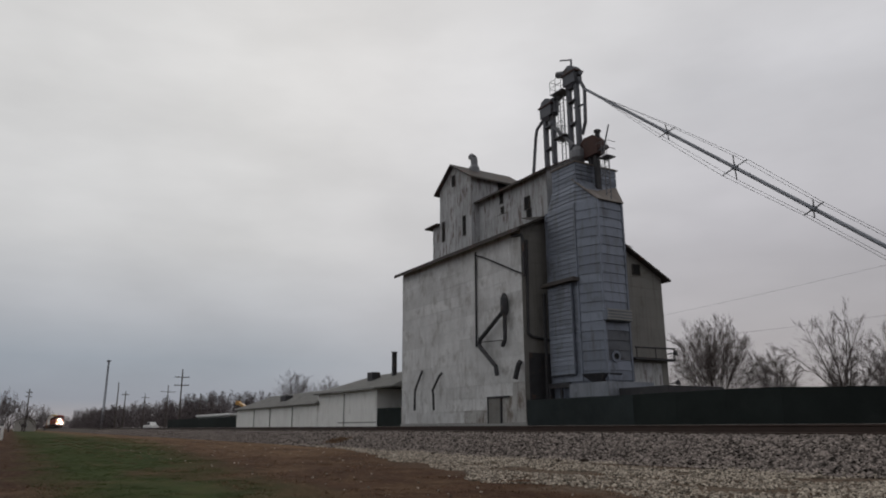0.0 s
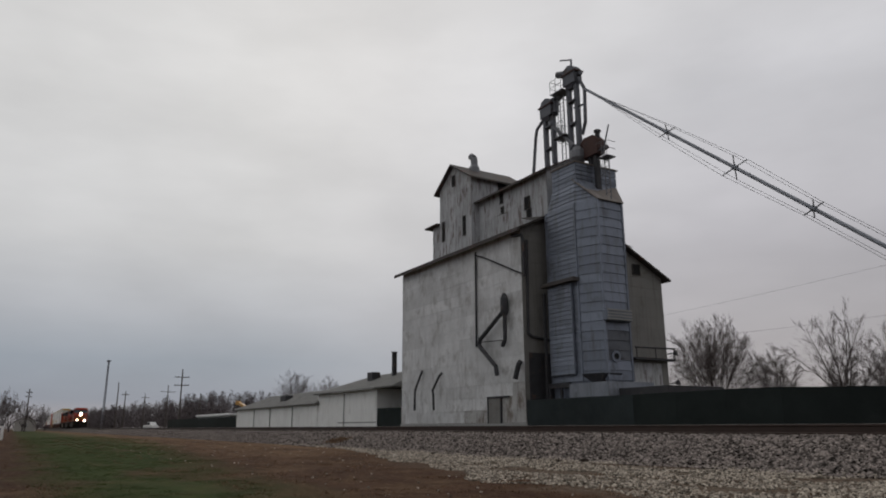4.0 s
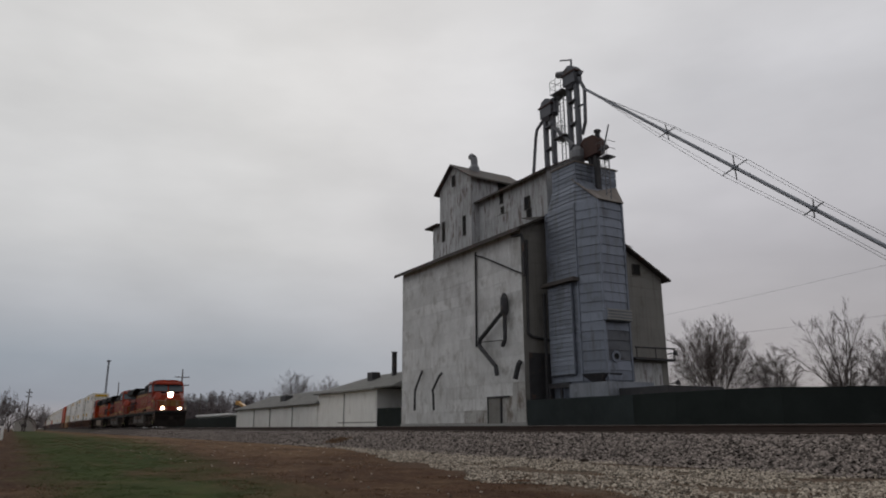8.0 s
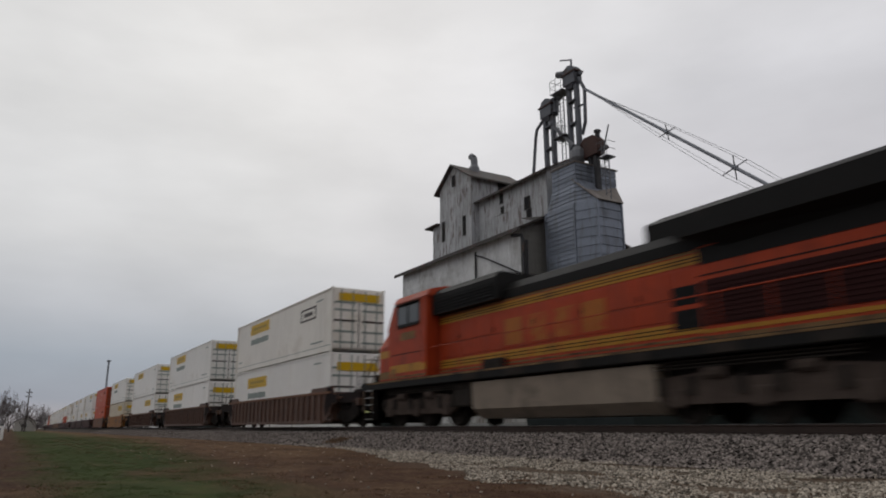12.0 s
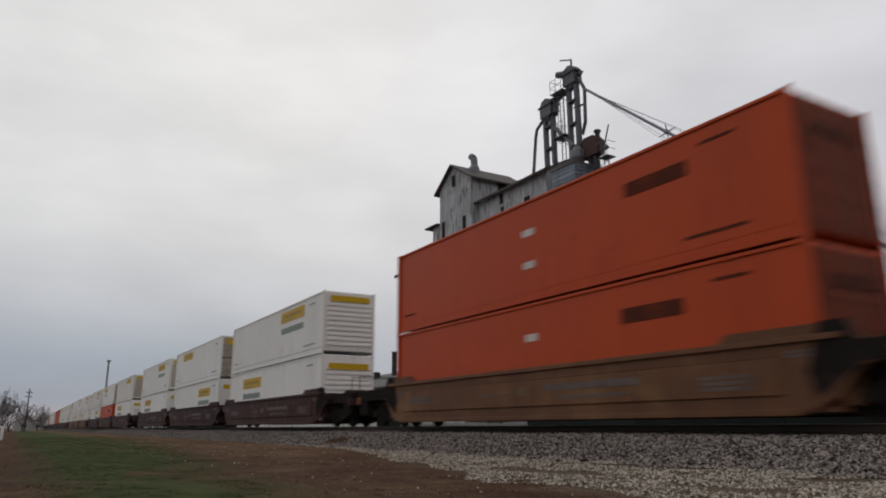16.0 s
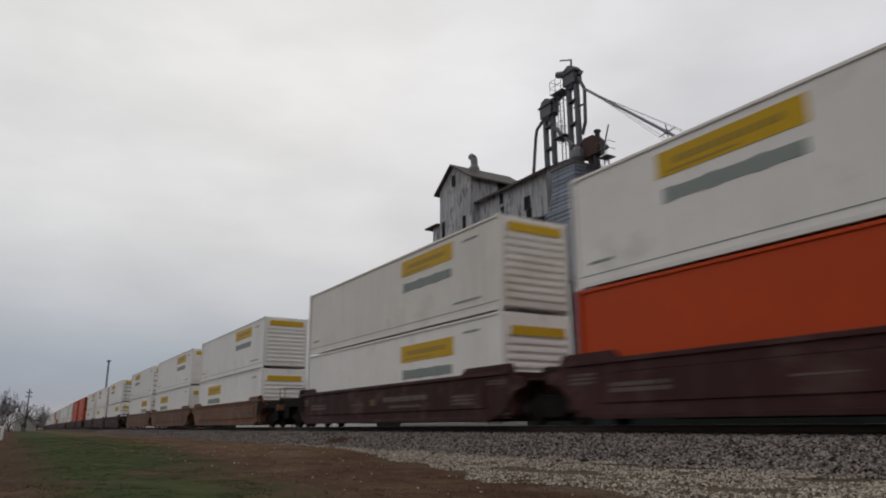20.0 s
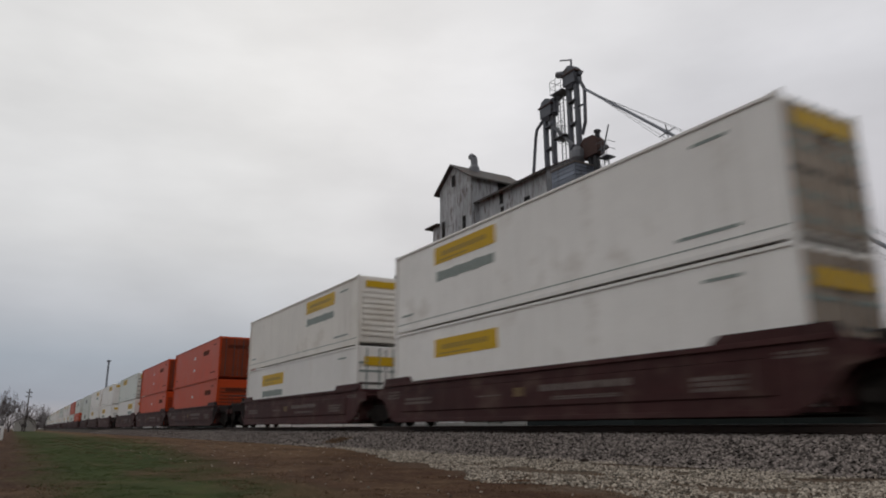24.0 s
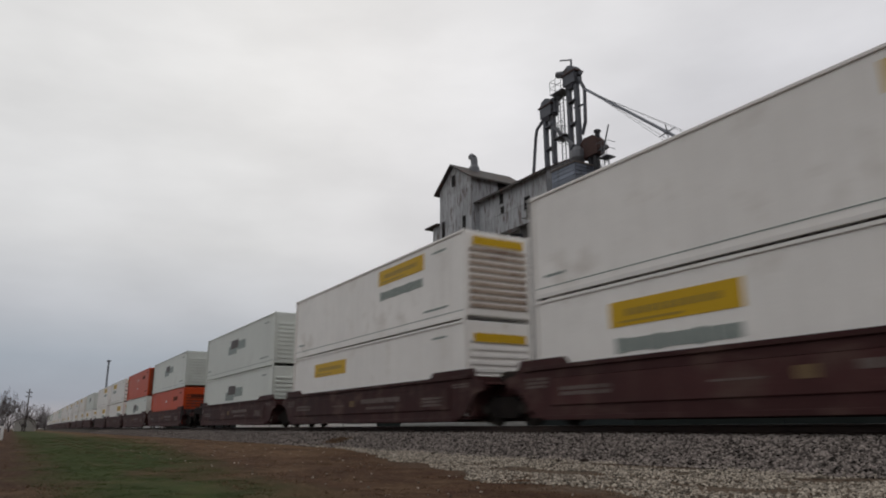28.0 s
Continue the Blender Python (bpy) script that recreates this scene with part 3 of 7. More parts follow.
def opening(parent, centre, w, h, along="x", mat="void", name="window"):
    """A dark opening with a plain frame and one crossbar, set into a face."""
    x, y, z = centre
    win = part(name, Shape().box(x - w / 2, x + w / 2, y - 0.03, y + 0.03, z - h / 2, z + h / 2) if along == "x"
               else Shape().box(x - 0.03, x + 0.03, y - w / 2, y + w / 2, z - h / 2, z + h / 2), mat, parent)
    f = Shape()
    for sx, sz, ww, hh in ((0, h / 2, w + 0.1, 0.05), (0, -h / 2, w + 0.1, 0.05), (-w / 2, 0, 0.05, h), (w / 2, 0, 0.05, h)):
        if along == "x":
            f.box(x + sx - ww / 2, x + sx + ww / 2, y - 0.06, y - 0.035, z + sz - hh / 2, z + sz + hh / 2)
        else:
            f.box(x + 0.035, x + 0.06, y + sx - ww / 2, y + sx + ww / 2, z + sz - hh / 2, z + sz + hh / 2)
    part("frame", f, "roof_dark", win)
    return win


def make_elevator():
    rng = random.Random(4)
    e = thing("grain_elevator", "tall old grain elevator clad in weathered white metal sheets", "grain elevator")
    slope0 = (RIDGE_Z - EAVE0) / (RIDGE_Y - EY0)
    slope1 = (RIDGE_Z - EAVE1) / (EY1 - RIDGE_Y)
    body = Shape().prism_x([(EY0, GROUND - 0.1), (EY1, GROUND - 0.1), (EY1, EAVE1), (RIDGE_Y, RIDGE_Z), (EY0, EAVE0)], EX0, EX1)
    part("body", body, "grey_sheet", e)
    sheeted_face(e, (EX0, EY0 - 0.004, GROUND + 0.75), (1, 0, 0), (0, 0, 1), EX1 - EX0, EAVE0 - GROUND - 0.75, 15, 4, "white_sheet", lap=0.014, rng=rng)
    top = lambda u: (EAVE0 + slope0 * u if u < RIDGE_Y - EY0 else EAVE1 + slope1 * (EY1 - EY0 - u)) - GROUND - 0.75
    # the gable end's shade is put into the grey of these sheets
    sheeted_face(e, (EX1 + 0.004, EY0, GROUND + 0.75), (0, 1, 0), (0, 0, 1), EY1 - EY0, RIDGE_Z - GROUND - 0.75, 20, 5, "grey_sheet", top=top, rng=rng)
    part("foundation", Shape().box(EX0 - 0.12, EX1 + 0.12, EY0 - 0.12, EY1 + 0.12, GROUND - 0.2, GROUND + 0.72, 0.05), "wall_grey", e, "stained concrete foundation")
    # roof slabs with overhang
    o = 0.55
    t = 0.13
    for y_eave, z_eave, sl, sgn in ((EY0, EAVE0, slope0, -1), (EY1, EAVE1, slope1, 1)):
        ye, ze = y_eave + sgn * o, z_eave - sl * o
        prof = [(ye, ze), (RIDGE_Y, RIDGE_Z + 0.02), (RIDGE_Y, RIDGE_Z + 0.02 + t), (ye, ze + t)]
        part("roof", Shape().prism_x(prof, EX0 - 0.55, EX1 + 0.5), "roof_dark", e, "dark rust-stained metal roof")
    part("fascia", Shape().box(EX0 - 0.5, EX1 + 0.45, EY0 - o - 0.05, EY0 - o - 0.003, EAVE0 - slope0 * o - 0.14, EAVE0 - slope0 * o + 0.12), "roof_dark", e)
    # drain pipes, dust pipes and spouts on the track side
    y = EY0 - 0.12
    P = lambda x, z, d=0.0: (x, y - d, z)
    part("downpipe", Shape().path([P(-42.22, 12.35), P(-42.3, 5.4)], 0.075), "dark_steel", e, "black drainpipe")
    part("corner_pipe", Shape().path([P(-37.7, 12.55), P(-36.6, 12.35), P(-36.45, 11.9), P(-36.45, 9.5)], 0.1), "dark_steel", e)
    part("conduit", Shape().path([P(-42.06, 12.05), P(-41.2, 11.75), P(-36.45, 9.6)], 0.06), "dark_steel", e)
    part("gable_pipe", Shape().path([(EX1 + 0.12, 28.42, 12.1), (EX1 + 0.12, 28.3, 5.8), (EX1 + 0.12, 28.6, 5.6), (EX1 + 0.12, 30.2, 5.4)], 0.09), "dark_steel", e)
    spout = part("grain_spout", Shape().path([P(-38.56, 7.4, 0.3), P(-41.3, 5.78, 0.35), P(-41.42, 5.45, 0.35), P(-41.2, 5.2, 0.35), P(-39.37, 3.8, 0.4), P(-39.26, 3.2, 0.4)], 0.15), "dark_steel", e, "dark bent loading spout")
    part("hood", Shape().lathe_z((-38.45, y - 0.22, 7.9), [(0.12, 0.75), (0.27, 0.4), (0.28, -0.5), (0.15, -0.85)]), "dark_steel", spout)
    part("drop_pipe", Shape().path([P(-38.4, 7.2, 0.25), P(-38.45, 5.5, 0.25), P(-38.75, 5.1, 0.25)], 0.14), "dark_steel", spout)
    part("tie_bar", Shape().path([P(-41.38, 5.64, 0.2), P(-38.79, 5.53, 0.1)], 0.03), "dark_steel", spout)
    part("grain_spout", Shape().path([P(-36.98, 4.0, 0.1), P(-37.03, 3.75, 0.25), P(-37.3, 2.85, 0.35)], 0.17), "dark_steel", e)
    part("grain_spout", Shape().path([P(-50.17, 4.25, 0.05), P(-50.54, 3.22, 0.3), P(-50.75, 2.69, 0.4), P(-50.81, 1.15, 0.4)], 0.095), "dark_steel", e)
    part("grain_spout", Shape().path([P(-47.1, 3.9, 0.05), P(-47.3, 3.6, 0.2), P(-47.91, 2.6, 0.4), P(-47.82, 2.2, 0.4), P(-47.74, 1.1, 0.4)], 0.095), "dark_steel", e)
    door = part("door", Shape().box(-40.95, -39.55, EY0 - 0.1, EY0 - 0.02, GROUND + 0.7, 1.75), "grey_sheet", e, "weathered narrow loading door")
    part("door_frame", Shape().box(-41.05, -40.95, EY0 - 0.14, EY0 - 0.02, GROUND + 0.7, 1.85).box(-39.55, -39.45, EY0 - 0.14, EY0 - 0.02, GROUND + 0.7, 1.85).box(-41.05, -38.6, EY0 - 0.16, EY0 - 0.02, 1.75, 1.86), "dark_steel", door)
    part("side_door", Shape().box(EX1 + 0.02, EX1 + 0.07, 28.35, 30.6, GROUND + 0.7, 4.55), "dark_steel", e, "dark tall sliding door")
    opening(e, (EX1 + 0.04, 38.6, 11.15), 0.75, 0.8, "y")
    # platform and lamps by the far corner
    plat = part("platform", Shape().box(EX1 + 0.05, EX1 + 0.7, 37.3, 41.3, 4.45, 4.6), "dark_steel", e)
    part("rail", Shape().path([(EX1 + 0.7, 37.3, 5.3), (EX1 + 0.7, 41.3, 5.35)], 0.06), "dark_steel", plat)
    for yy in (37.4, 39.3, 41.2):
        part("post", Shape().tube((EX1 + 0.7, yy, 4.5), (EX1 + 0.7, yy, 5.35), 0.03, sides=6), "dark_steel", plat)
    for zz in (5.0, 2.85):
        part("yard_lamp", Shape().tube((EX1 + 0.1, EY1 - 0.1, zz), (EX1 + 0.3, EY1 + 0.6, zz + 0.15), 0.04).lathe_z((EX1 + 0.3, EY1 + 0.6, zz - 0.05), [(0.06, 0.35), (0.2, 0.05), (0.17, 0.0)]), "dark_steel", e)
    part("tarp_patch", Shape().box(EX1 + 0.02, EX1 + 0.05, 37.5, 40.5, 1.9, 4.3), "house_sheet", e, "pale peeling patch")

    # head house on the ridge, gable toward the track
    hh = part("head_house", Shape().box(-49.75, -44.85, 29.3, 34.6, 13.0, 19.45), "house_sheet", e, "peeling head house with rust stains")
    part("gable", Shape().prism_y([(-49.75, 19.4), (-44.85, 19.4), (-47.5, 21.05)], 29.3, 34.6), "house_sheet", hh)
    sheeted_face(hh, (-49.75, 29.296, 13.6), (1, 0, 0), (0, 0, 1), 4.9, 7.45, 3, 6, "house_sheet", rng=rng, top=lambda u: 5.83 + (1.62 * u / 2.25 if u < 2.25 else 1.62 * (4.9 - u) / 2.65))
    sheeted_face(hh, (-44.846, 29.3, 13.6), (0, 1, 0), (0, 0, 1), 5.3, 5.8, 3, 6, "house_sheet", rng=rng)
    for xe, sg in ((-49.75, -1), (-44.85, 1)):
        xo, zo = xe + sg * 0.45, 19.42 - 0.3
        part("house_roof", Shape().prism_y([(xo, zo), (-47.5, 21.08), (-47.5, 21.22), (xo, zo + 0.14)], 28.95, 35.0), "roof_dark", hh)
    opening(hh, (-47.45, 29.27, 19.75), 0.4, 0.95)
    opening(hh, (-45.85, 29.27, 15.5), 0.36, 1.6)
    opening(hh, (-49.1, 29.27, 15.75), 0.36, 1.7)
    opening(hh, (-44.82, 32.3, 18.75), 0.8, 0.9, "y")
    vent = part("roof_vent", Shape().lathe_z((-46.9, 31.0, 20.7), [(0.45, -0.2), (0.45, 0.35), (0.3, 0.6), (0.3, 1.0)]), "grey_steel", hh, "galvanised curved vent")
    part("cowl", Shape().path([(-46.9, 31.0, 21.6), (-46.95, 31.0, 21.95), (-47.25, 30.9, 22.2)], 0.3), "grey_steel", vent)
    side = part("side_bay", Shape().box(-51.0, -49.76, 29.34, 34.0, 13.4, 16.5), "house_sheet", e)
    sheeted_face(side, (-51.0, 29.336, 13.6), (1, 0, 0), (0, 0, 1), 1.22, 3.0, 2, 2, "house_sheet", rng=rng)
    part("bay_roof", Shape().box(-51.8, -49.76, 28.95, 34.3, 16.5, 16.64), "roof_dark", side)
    gal = part("gallery", Shape().prism_x([(30.0, 13.5), (35.2, 13.5), (35.2, 17.3), (32.6, 18.6), (30.0, 17.3)], -44.84, -36.3), "house_sheet", e, "peeling long gallery with rust stains")
    sheeted_face(gal, (-44.8, 29.996, 13.6), (1, 0, 0), (0, 0, 1), 8.5, 3.75, 2, 10, "house_sheet", rng=rng)
    for ye, sg in ((30.0, -1), (35.2, 1)):
        yo = ye + sg * 0.5
        part("gallery_roof", Shape().prism_x([(yo, 17.3 - 0.25), (32.6, 18.6), (32.6, 18.75), (yo, 17.3 - 0.1)], -44.84, -36.0), "roof_dark", gal)
    opening(gal, (-38.5, 29.97, 15.45), 0.6, 0.95)
    opening(gal, (-38.32, 29.97, 14.6), 0.5, 0.7)
    opening(gal, (-41.65, 29.97, 16.65), 0.35, 0.75)
    opening(gal, (-41.55, 29.97, 15.75), 0.35, 0.5)
    return e


make_elevator()


def make_dryer():
    """Galvanised tower in front of the gable end: lapped courses on three visible faces, stepped head with skirt roof."""
    rng = random.Random(7)
    d = thing("dryer_tower", "tall blue-grey galvanised tower with lapped horizontal siding", "tower")
    plan = [(-35.9, 29.5), (-33.05, 29.5), (-31.5, 30.1), (-31.5, 32.1), (-33.2, 33.4), (-35.9, 33.4)]
    inset = [(-35.85, 29.56), (-33.07, 29.56), (-31.56, 30.14), (-31.56, 32.06), (-33.2, 33.34), (-35.85, 33.34)]
    part("core", Shape().prism_z(inset, GROUND - 0.1, 13.8), "galvanised", d)
    top = 13.85
    base = 2.55
    k = 19
    for a, b in ((0, 1), (1, 2), (2, 3)):
        p, q = Vector((*plan[a], 0)), Vector((*plan[b], 0))
        across = (q - p).normalized()
        out = across.cross(Vector((0, 0, 1)))
        wid = (q - p).length
        for r in range(k):
            z0, z1 = base + (top - base) * r / k, base + (top - base) * (r + 1) / k
            n_sub = 2 if a == 0 else 1
            for sub in range(n_sub):
                zz0, zz1 = z0 + (z1 - z0) * sub / n_sub, z0 + (z1 - z0) * (sub + 1) / n_sub
                s = Shape().rings([[across * 0.01 + Vector((0, 0, zz0)) + out * 0.05, across * (wid - 0.01) + Vector((0, 0, zz0)) + out * 0.05, across * (wid - 0.01) + Vector((0, 0, zz1 + 0.02)) + out * 0.0, across * 0.01 + Vector((0, 0, zz1 + 0.02))],
                                   [across * 0.01 + Vector((0, 0, zz0)) - out * 0.03, across * (wid - 0.01) + Vector((0, 0, zz0)) - out * 0.03, across * (wid - 0.01) + Vector((0, 0, zz1 + 0.02)) - out * 0.03, across * 0.01 + Vector((0, 0, zz1 + 0.02)) - out * 0.03]])
                ob = part("siding_course", s, "sooty_siding" if a == 2 and 2 <= r <= 4 else "galvanised", d)
                ob.location = (p.x, p.y, 0)
    for c in (0, 1, 2, 3):
        x, y = plan[c]
        part("corner_trim", Shape().box(x - 0.07, x + 0.07, y - 0.07, y + 0.07, 2.5, 13.85), "galvanised", d)
    # shoulder and head
    up = [(-35.3, 29.75), (-33.2, 29.75), (-33.05, 29.9), (-33.05, 33.2), (-33.2, 33.3), (-35.3, 33.3)]
    head = part("head", Shape().rings([[(x, y, 13.8) for x, y in inset], [(x, y, 15.55) for x, y in up], [(x, y, 16.75) for x, y in up]]), "galvanised", d)
    for r in range(5):
        z = 15.3 + r * 0.3
        part("siding_course", Shape().box(-35.36, -33.06, 29.69, 29.74, z, z + 0.26).box(-33.05, -32.98, 29.69, 33.3, z, z + 0.26), "galvanised", head)
    for k in range(6):
        rings = []
        for f, proud in ((k / 6, 0.05), ((k + 1) / 6, 0.012)):
            row = [Vector((a[0] + (b[0] - a[0]) * f, a[1] + (b[1] - a[1]) * f, 13.8 + 1.75 * f)) for a, b in zip(inset[:3], up[:3])]
            rings.append([q + Vector((0.4 * proud * i, -proud, 0)) for i, q in enumerate(row)] + [q + Vector((-0.02, 0.05, 0)) for q in reversed(row)])
        part("siding_course", Shape().rings(rings), "galvanised", head)
    part("skirt_roof", Shape().slab([(-33.3, 29.6, 15.6), (-31.35, 29.95, 13.8), (-31.35, 32.2, 13.8), (-33.0, 33.3, 15.5)], 0.06), "roof_rust", d, "rusty sloping skirt roof")
    part("cap_roof", Shape().rings([[(-35.45, 29.6, 16.7), (-32.9, 29.6, 16.7), (-32.9, 33.45, 16.7), (-35.45, 33.45, 16.7)], [(-35.45, 29.6, 16.78), (-32.9, 29.6, 16.78), (-32.9, 33.45, 16.78), (-35.45, 33.45, 16.78)],
                                   [(-34.6, 30.9, 17.45), (-34.2, 30.9, 17.45), (-34.2, 31.4, 17.45), (-34.6, 31.4, 17.45)]]), "roof_rust", d, "brown hipped cap roof")
    # side annex low on the track side, hopper and base
    part("canopy", Shape().box(-36.1, -32.9, 28.95, 29.48, 8.72, 8.95), "roof_dark", d)
    annex = part("annex_panel", Shape().box(-35.8, -33.5, 29.3, 29.44, 2.95, 8.7, 0.03), "galvanised", d)
    for r in range(20):
        z = 3.0 + r * 0.284
        part("siding_course", Shape().rings([[(-35.78, 29.24, z), (-33.52, 29.24, z), (-33.52, 29.3, z), (-35.78, 29.3, z)], [(-35.78, 29.285, z + 0.27), (-33.52, 29.285, z + 0.27), (-33.52, 29.3, z + 0.27), (-35.78, 29.3, z + 0.27)]]), "galvanised", annex)
    part("annex_post", Shape().box(-36.15, -36.0, 29.1, 29.25, GROUND, 8.35), "dark_steel", d)
    hood = part("burner_hood", Shape().box(-31.45, -31.05, 29.85, 31.95, 6.05, 6.75, 0.05), "galvanised", d)
    for z in (6.1, 6.28, 6.46, 6.64):
        part("hood_louvre", Shape().box(-31.06, -31.0, 29.9, 31.9, z, z + 0.1), "wall_grey", hood)
    fan = part("fan_hood", Shape().rings([[(-31.5 + d, 30.75 + 0.36 * math.cos(2 * math.pi * i / 14), 3.95 + 0.36 * math.sin(2 * math.pi * i / 14)) for i in range(14)] for d in (0.0, 0.12)]), "galvanised", d, "round fan housing")
    part("fan_mouth", Shape().rings([[(-31.375 + d, 30.75 + 0.2 * math.cos(2 * math.pi * i / 14), 3.95 + 0.2 * math.sin(2 * math.pi * i / 14)) for i in range(14)] for d in (0.0, 0.01)]), "void", fan)
    part("base_wall", Shape().box(-34.0, -30.6, 29.2, 32.9, GROUND - 0.1, 2.4), "base_steel", d, "pale steel base bin")
    for y0, y1 in ((29.2, 29.35), (31.0, 31.2)):
        part("base_beam", Shape().box(-36.0, -34.0, y0, y1, 2.2, 2.5), "dark_steel", d)
    for x0 in (-36.0, -34.9):
        part("base_post", Shape().box(x0, x0 + 0.15, 29.2, 29.35, GROUND, 2.197), "dark_steel", d)
    part("hopper", Shape().rings([[(-33.0, 29.3, 2.95), (-31.4, 29.6, 2.95), (-31.4, 31.2, 2.95), (-33.0, 31.2, 2.95)], [(-32.4, 29.8, 2.3), (-31.9, 29.9, 2.3), (-31.9, 30.6, 2.3), (-32.4, 30.6, 2.3)]]), "dark_steel", d)
    part("side_shed", Shape().box(-30.58, -26.9, 30.0, 34.5, GROUND - 0.1, 2.0), "dark_steel", d)
    return d


make_dryer()


def bucket_leg(name, x, y, z0, z1, gap, label):
    """A bucket elevator: two square trunks, a round-topped head with a drive, service cap and ladder."""
    e = thing(name, label, "bucket elevator")
    for s in (-1, 1):
        part("trunk", Shape().box(x + s * gap - 0.13, x + s * gap + 0.13, y - 0.16, y + 0.16, z0, z1 - 0.7), "leg_steel", e)
    w = gap + 0.2
    prof = [(x - w, z1 - 1.0), (x + w, z1 - 1.0), (x + w, z1 - 0.15), (x + w * 0.7, z1 + 0.25), (x, z1 + 0.42), (x - w * 0.7, z1 + 0.25), (x - w, z1 - 0.15)]
    h = part("head", Shape().prism_y(prof, y - 0.35, y + 0.35), "leg_steel", e)
    part("flange", Shape().box(x - w - 0.15, x + w + 0.15, y - 0.42, y + 0.42, z1 - 0.22, z1 - 0.12), "rust_steel", h)
    part("discharge", Shape().rings([[(x - w * 0.9, y - 0.3, z1 - 1.0), (x + w * 0.6, y - 0.3, z1 - 1.0), (x + w * 0.6, y + 0.3, z1 - 1.0), (x - w * 0.9, y + 0.3, z1 - 1.0)], [(x - 0.3, y - 0.15, z1 - 1.3), (x + 0.1, y - 0.15, z1 - 1.3), (x + 0.1, y + 0.15, z1 - 1.3), (x - 0.3, y + 0.15, z1 - 1.3)]]), "leg_steel", h)
    part("motor", Shape().tube((x + w, y, z1 - 0.45), (x + w + 0.3, y, z1 - 0.45), 0.17, sides=12), "leg_steel", e)
    for z in np.arange(z0 + 1.2, z1 - 1.2, 1.7):
        part("brace", Shape().box(x - gap, x + gap, y - 0.24, y + 0.24, z, z + 0.09), "leg_steel", e)
    return e


def ladder(name, x, y, z0, z1, label):
    e = thing(name, label, "ladder")
    for s in (-0.2, 0.2):
        part("rail", Shape().box(x + s - 0.02, x + s + 0.02, y - 0.03, y + 0.03, z0, z1), "grey_steel", e)
    for i in range(int((z1 - z0) / 0.3)):
        part("rung", Shape().tube((x - 0.2, y, z0 + 0.2 + i * 0.3), (x + 0.2, y, z0 + 0.2 + i * 0.3), 0.015, sides=5), "grey_steel", e)
    cage = Shape()
    for i in range(int((z1 - z0 - 2) / 1.1)):
        z = z0 + 2 + i * 1.1
        pts = [(x + 0.36 * math.cos(a), y - 0.36 * math.sin(a), z) for a in [math.pi * j / 8 for j in range(9)]]
        cage.path(pts, 0.015, 4)
    for a in (0.15, 0.5, 0.85):
        cage.tube((x + 0.36 * math.cos(math.pi * a), y - 0.36 * math.sin(math.pi * a), z0 + 2), (x + 0.36 * math.cos(math.pi * a), y - 0.36 * math.sin(math.pi * a), z1 - 0.3), 0.015, sides=4)
    part("cage", cage, "grey_steel", e)
    return e


leg = bucket_leg("bucket_elevator", -36.9, 31.0, 18.0, 22.7, 0.42, "dark steel bucket elevator standing on the gallery roof")
part("side_pipe", Shape().path([(-37.3, 31.0, 21.9), (-38.25, 30.9, 21.2), (-38.4, 30.9, 20.7), (-38.75, 30.8, 17.6)], 0.12), "leg_steel", leg)
part("service_cap", Shape().box(-36.35, -36.0, 30.8, 31.2, 21.8, 22.75).box(-36.5, -35.85, 30.7, 31.3, 22.7, 22.86), "leg_steel", leg)
part("cross_spout", Shape().path([(-36.9, 31.0, 21.3), (-34.2, 30.8, 18.5)], 0.14), "grey_steel", leg)
tall = bucket_leg("bucket_elevator", -34.25, 31.0, 17.2, 24.1, 0.4, "tall dark steel bucket elevator above the tower")
part("service_arm", Shape().beam((-35.4, 31.0, 25.55), (-34.2, 31.0, 25.05), 0.08, 0.08), "leg_steel", tall)
part("arm_post", Shape().box(-34.3, -34.2, 30.95, 31.05, 24.4, 25.1), "leg_steel", tall)
part("service_drive", Shape().tube((-35.75, 31, 24.55), (-35.0, 31, 24.3), 0.24, sides=12), "leg_steel", tall)
part("discharge_pipe", Shape().path([(-33.6, 31.0, 23.4), (-33.05, 31.0, 22.3), (-33.15, 31.0, 19.9), (-33.5, 31.0, 19.1)], 0.12), "leg_steel", tall)
part("pipe_tie", Shape().path([(-34.2, 31.0, 21.35), (-33.05, 31.0, 21.2)], 0.08), "leg_steel", tall)
part("distributor", Shape().lathe_z((-33.95, 30.9, 17.2), [(0.4, 0.0), (0.55, 0.3), (0.55, 0.75), (0.3, 1.1)], 12), "grey_steel", tall, "round grey distributor")
ladder("caged_ladder", -35.5, 31.05, 17.3, 23.3, "thin galvanised caged ladder on the elevator leg")
plat = thing("service_platform", "open steel service platform beside the elevator head", "platform")
for z in (23.0, 19.6):
    part("deck", Shape().box(-36.1, -34.8, 30.5, 31.5, z - 0.05, z), "grey_steel", plat)
    for h in (0.5, 1.0):
        part("handrail", Shape().path([(-34.9, 30.5, z + h), (-36.1, 30.5, z + h), (-36.1, 31.5, z + h), (-34.9, 31.5, z + h)], 0.02, 5), "grey_steel", plat)
    for px_ in (-36.1, -35.5, -34.9):
        part("post", Shape().tube((px_, 30.5, z), (px_, 30.5, z + 1.0), 0.02, sides=5), "grey_steel", plat)
    part("strut", Shape().path([(-36.0, 31.0, z), (-34.7, 31.0, z - 0.9)], 0.03, 5), "grey_steel", plat)
small = thing("short_bucket_elevator", "short rusty brown bucket elevator with motor platform", "bucket elevator")
for q in (-33.1, -32.6):
    part("trunk", Shape().box(q - 0.11, q + 0.11, 31.1, 31.5, 14.95, 17.4), "dark_steel", small)
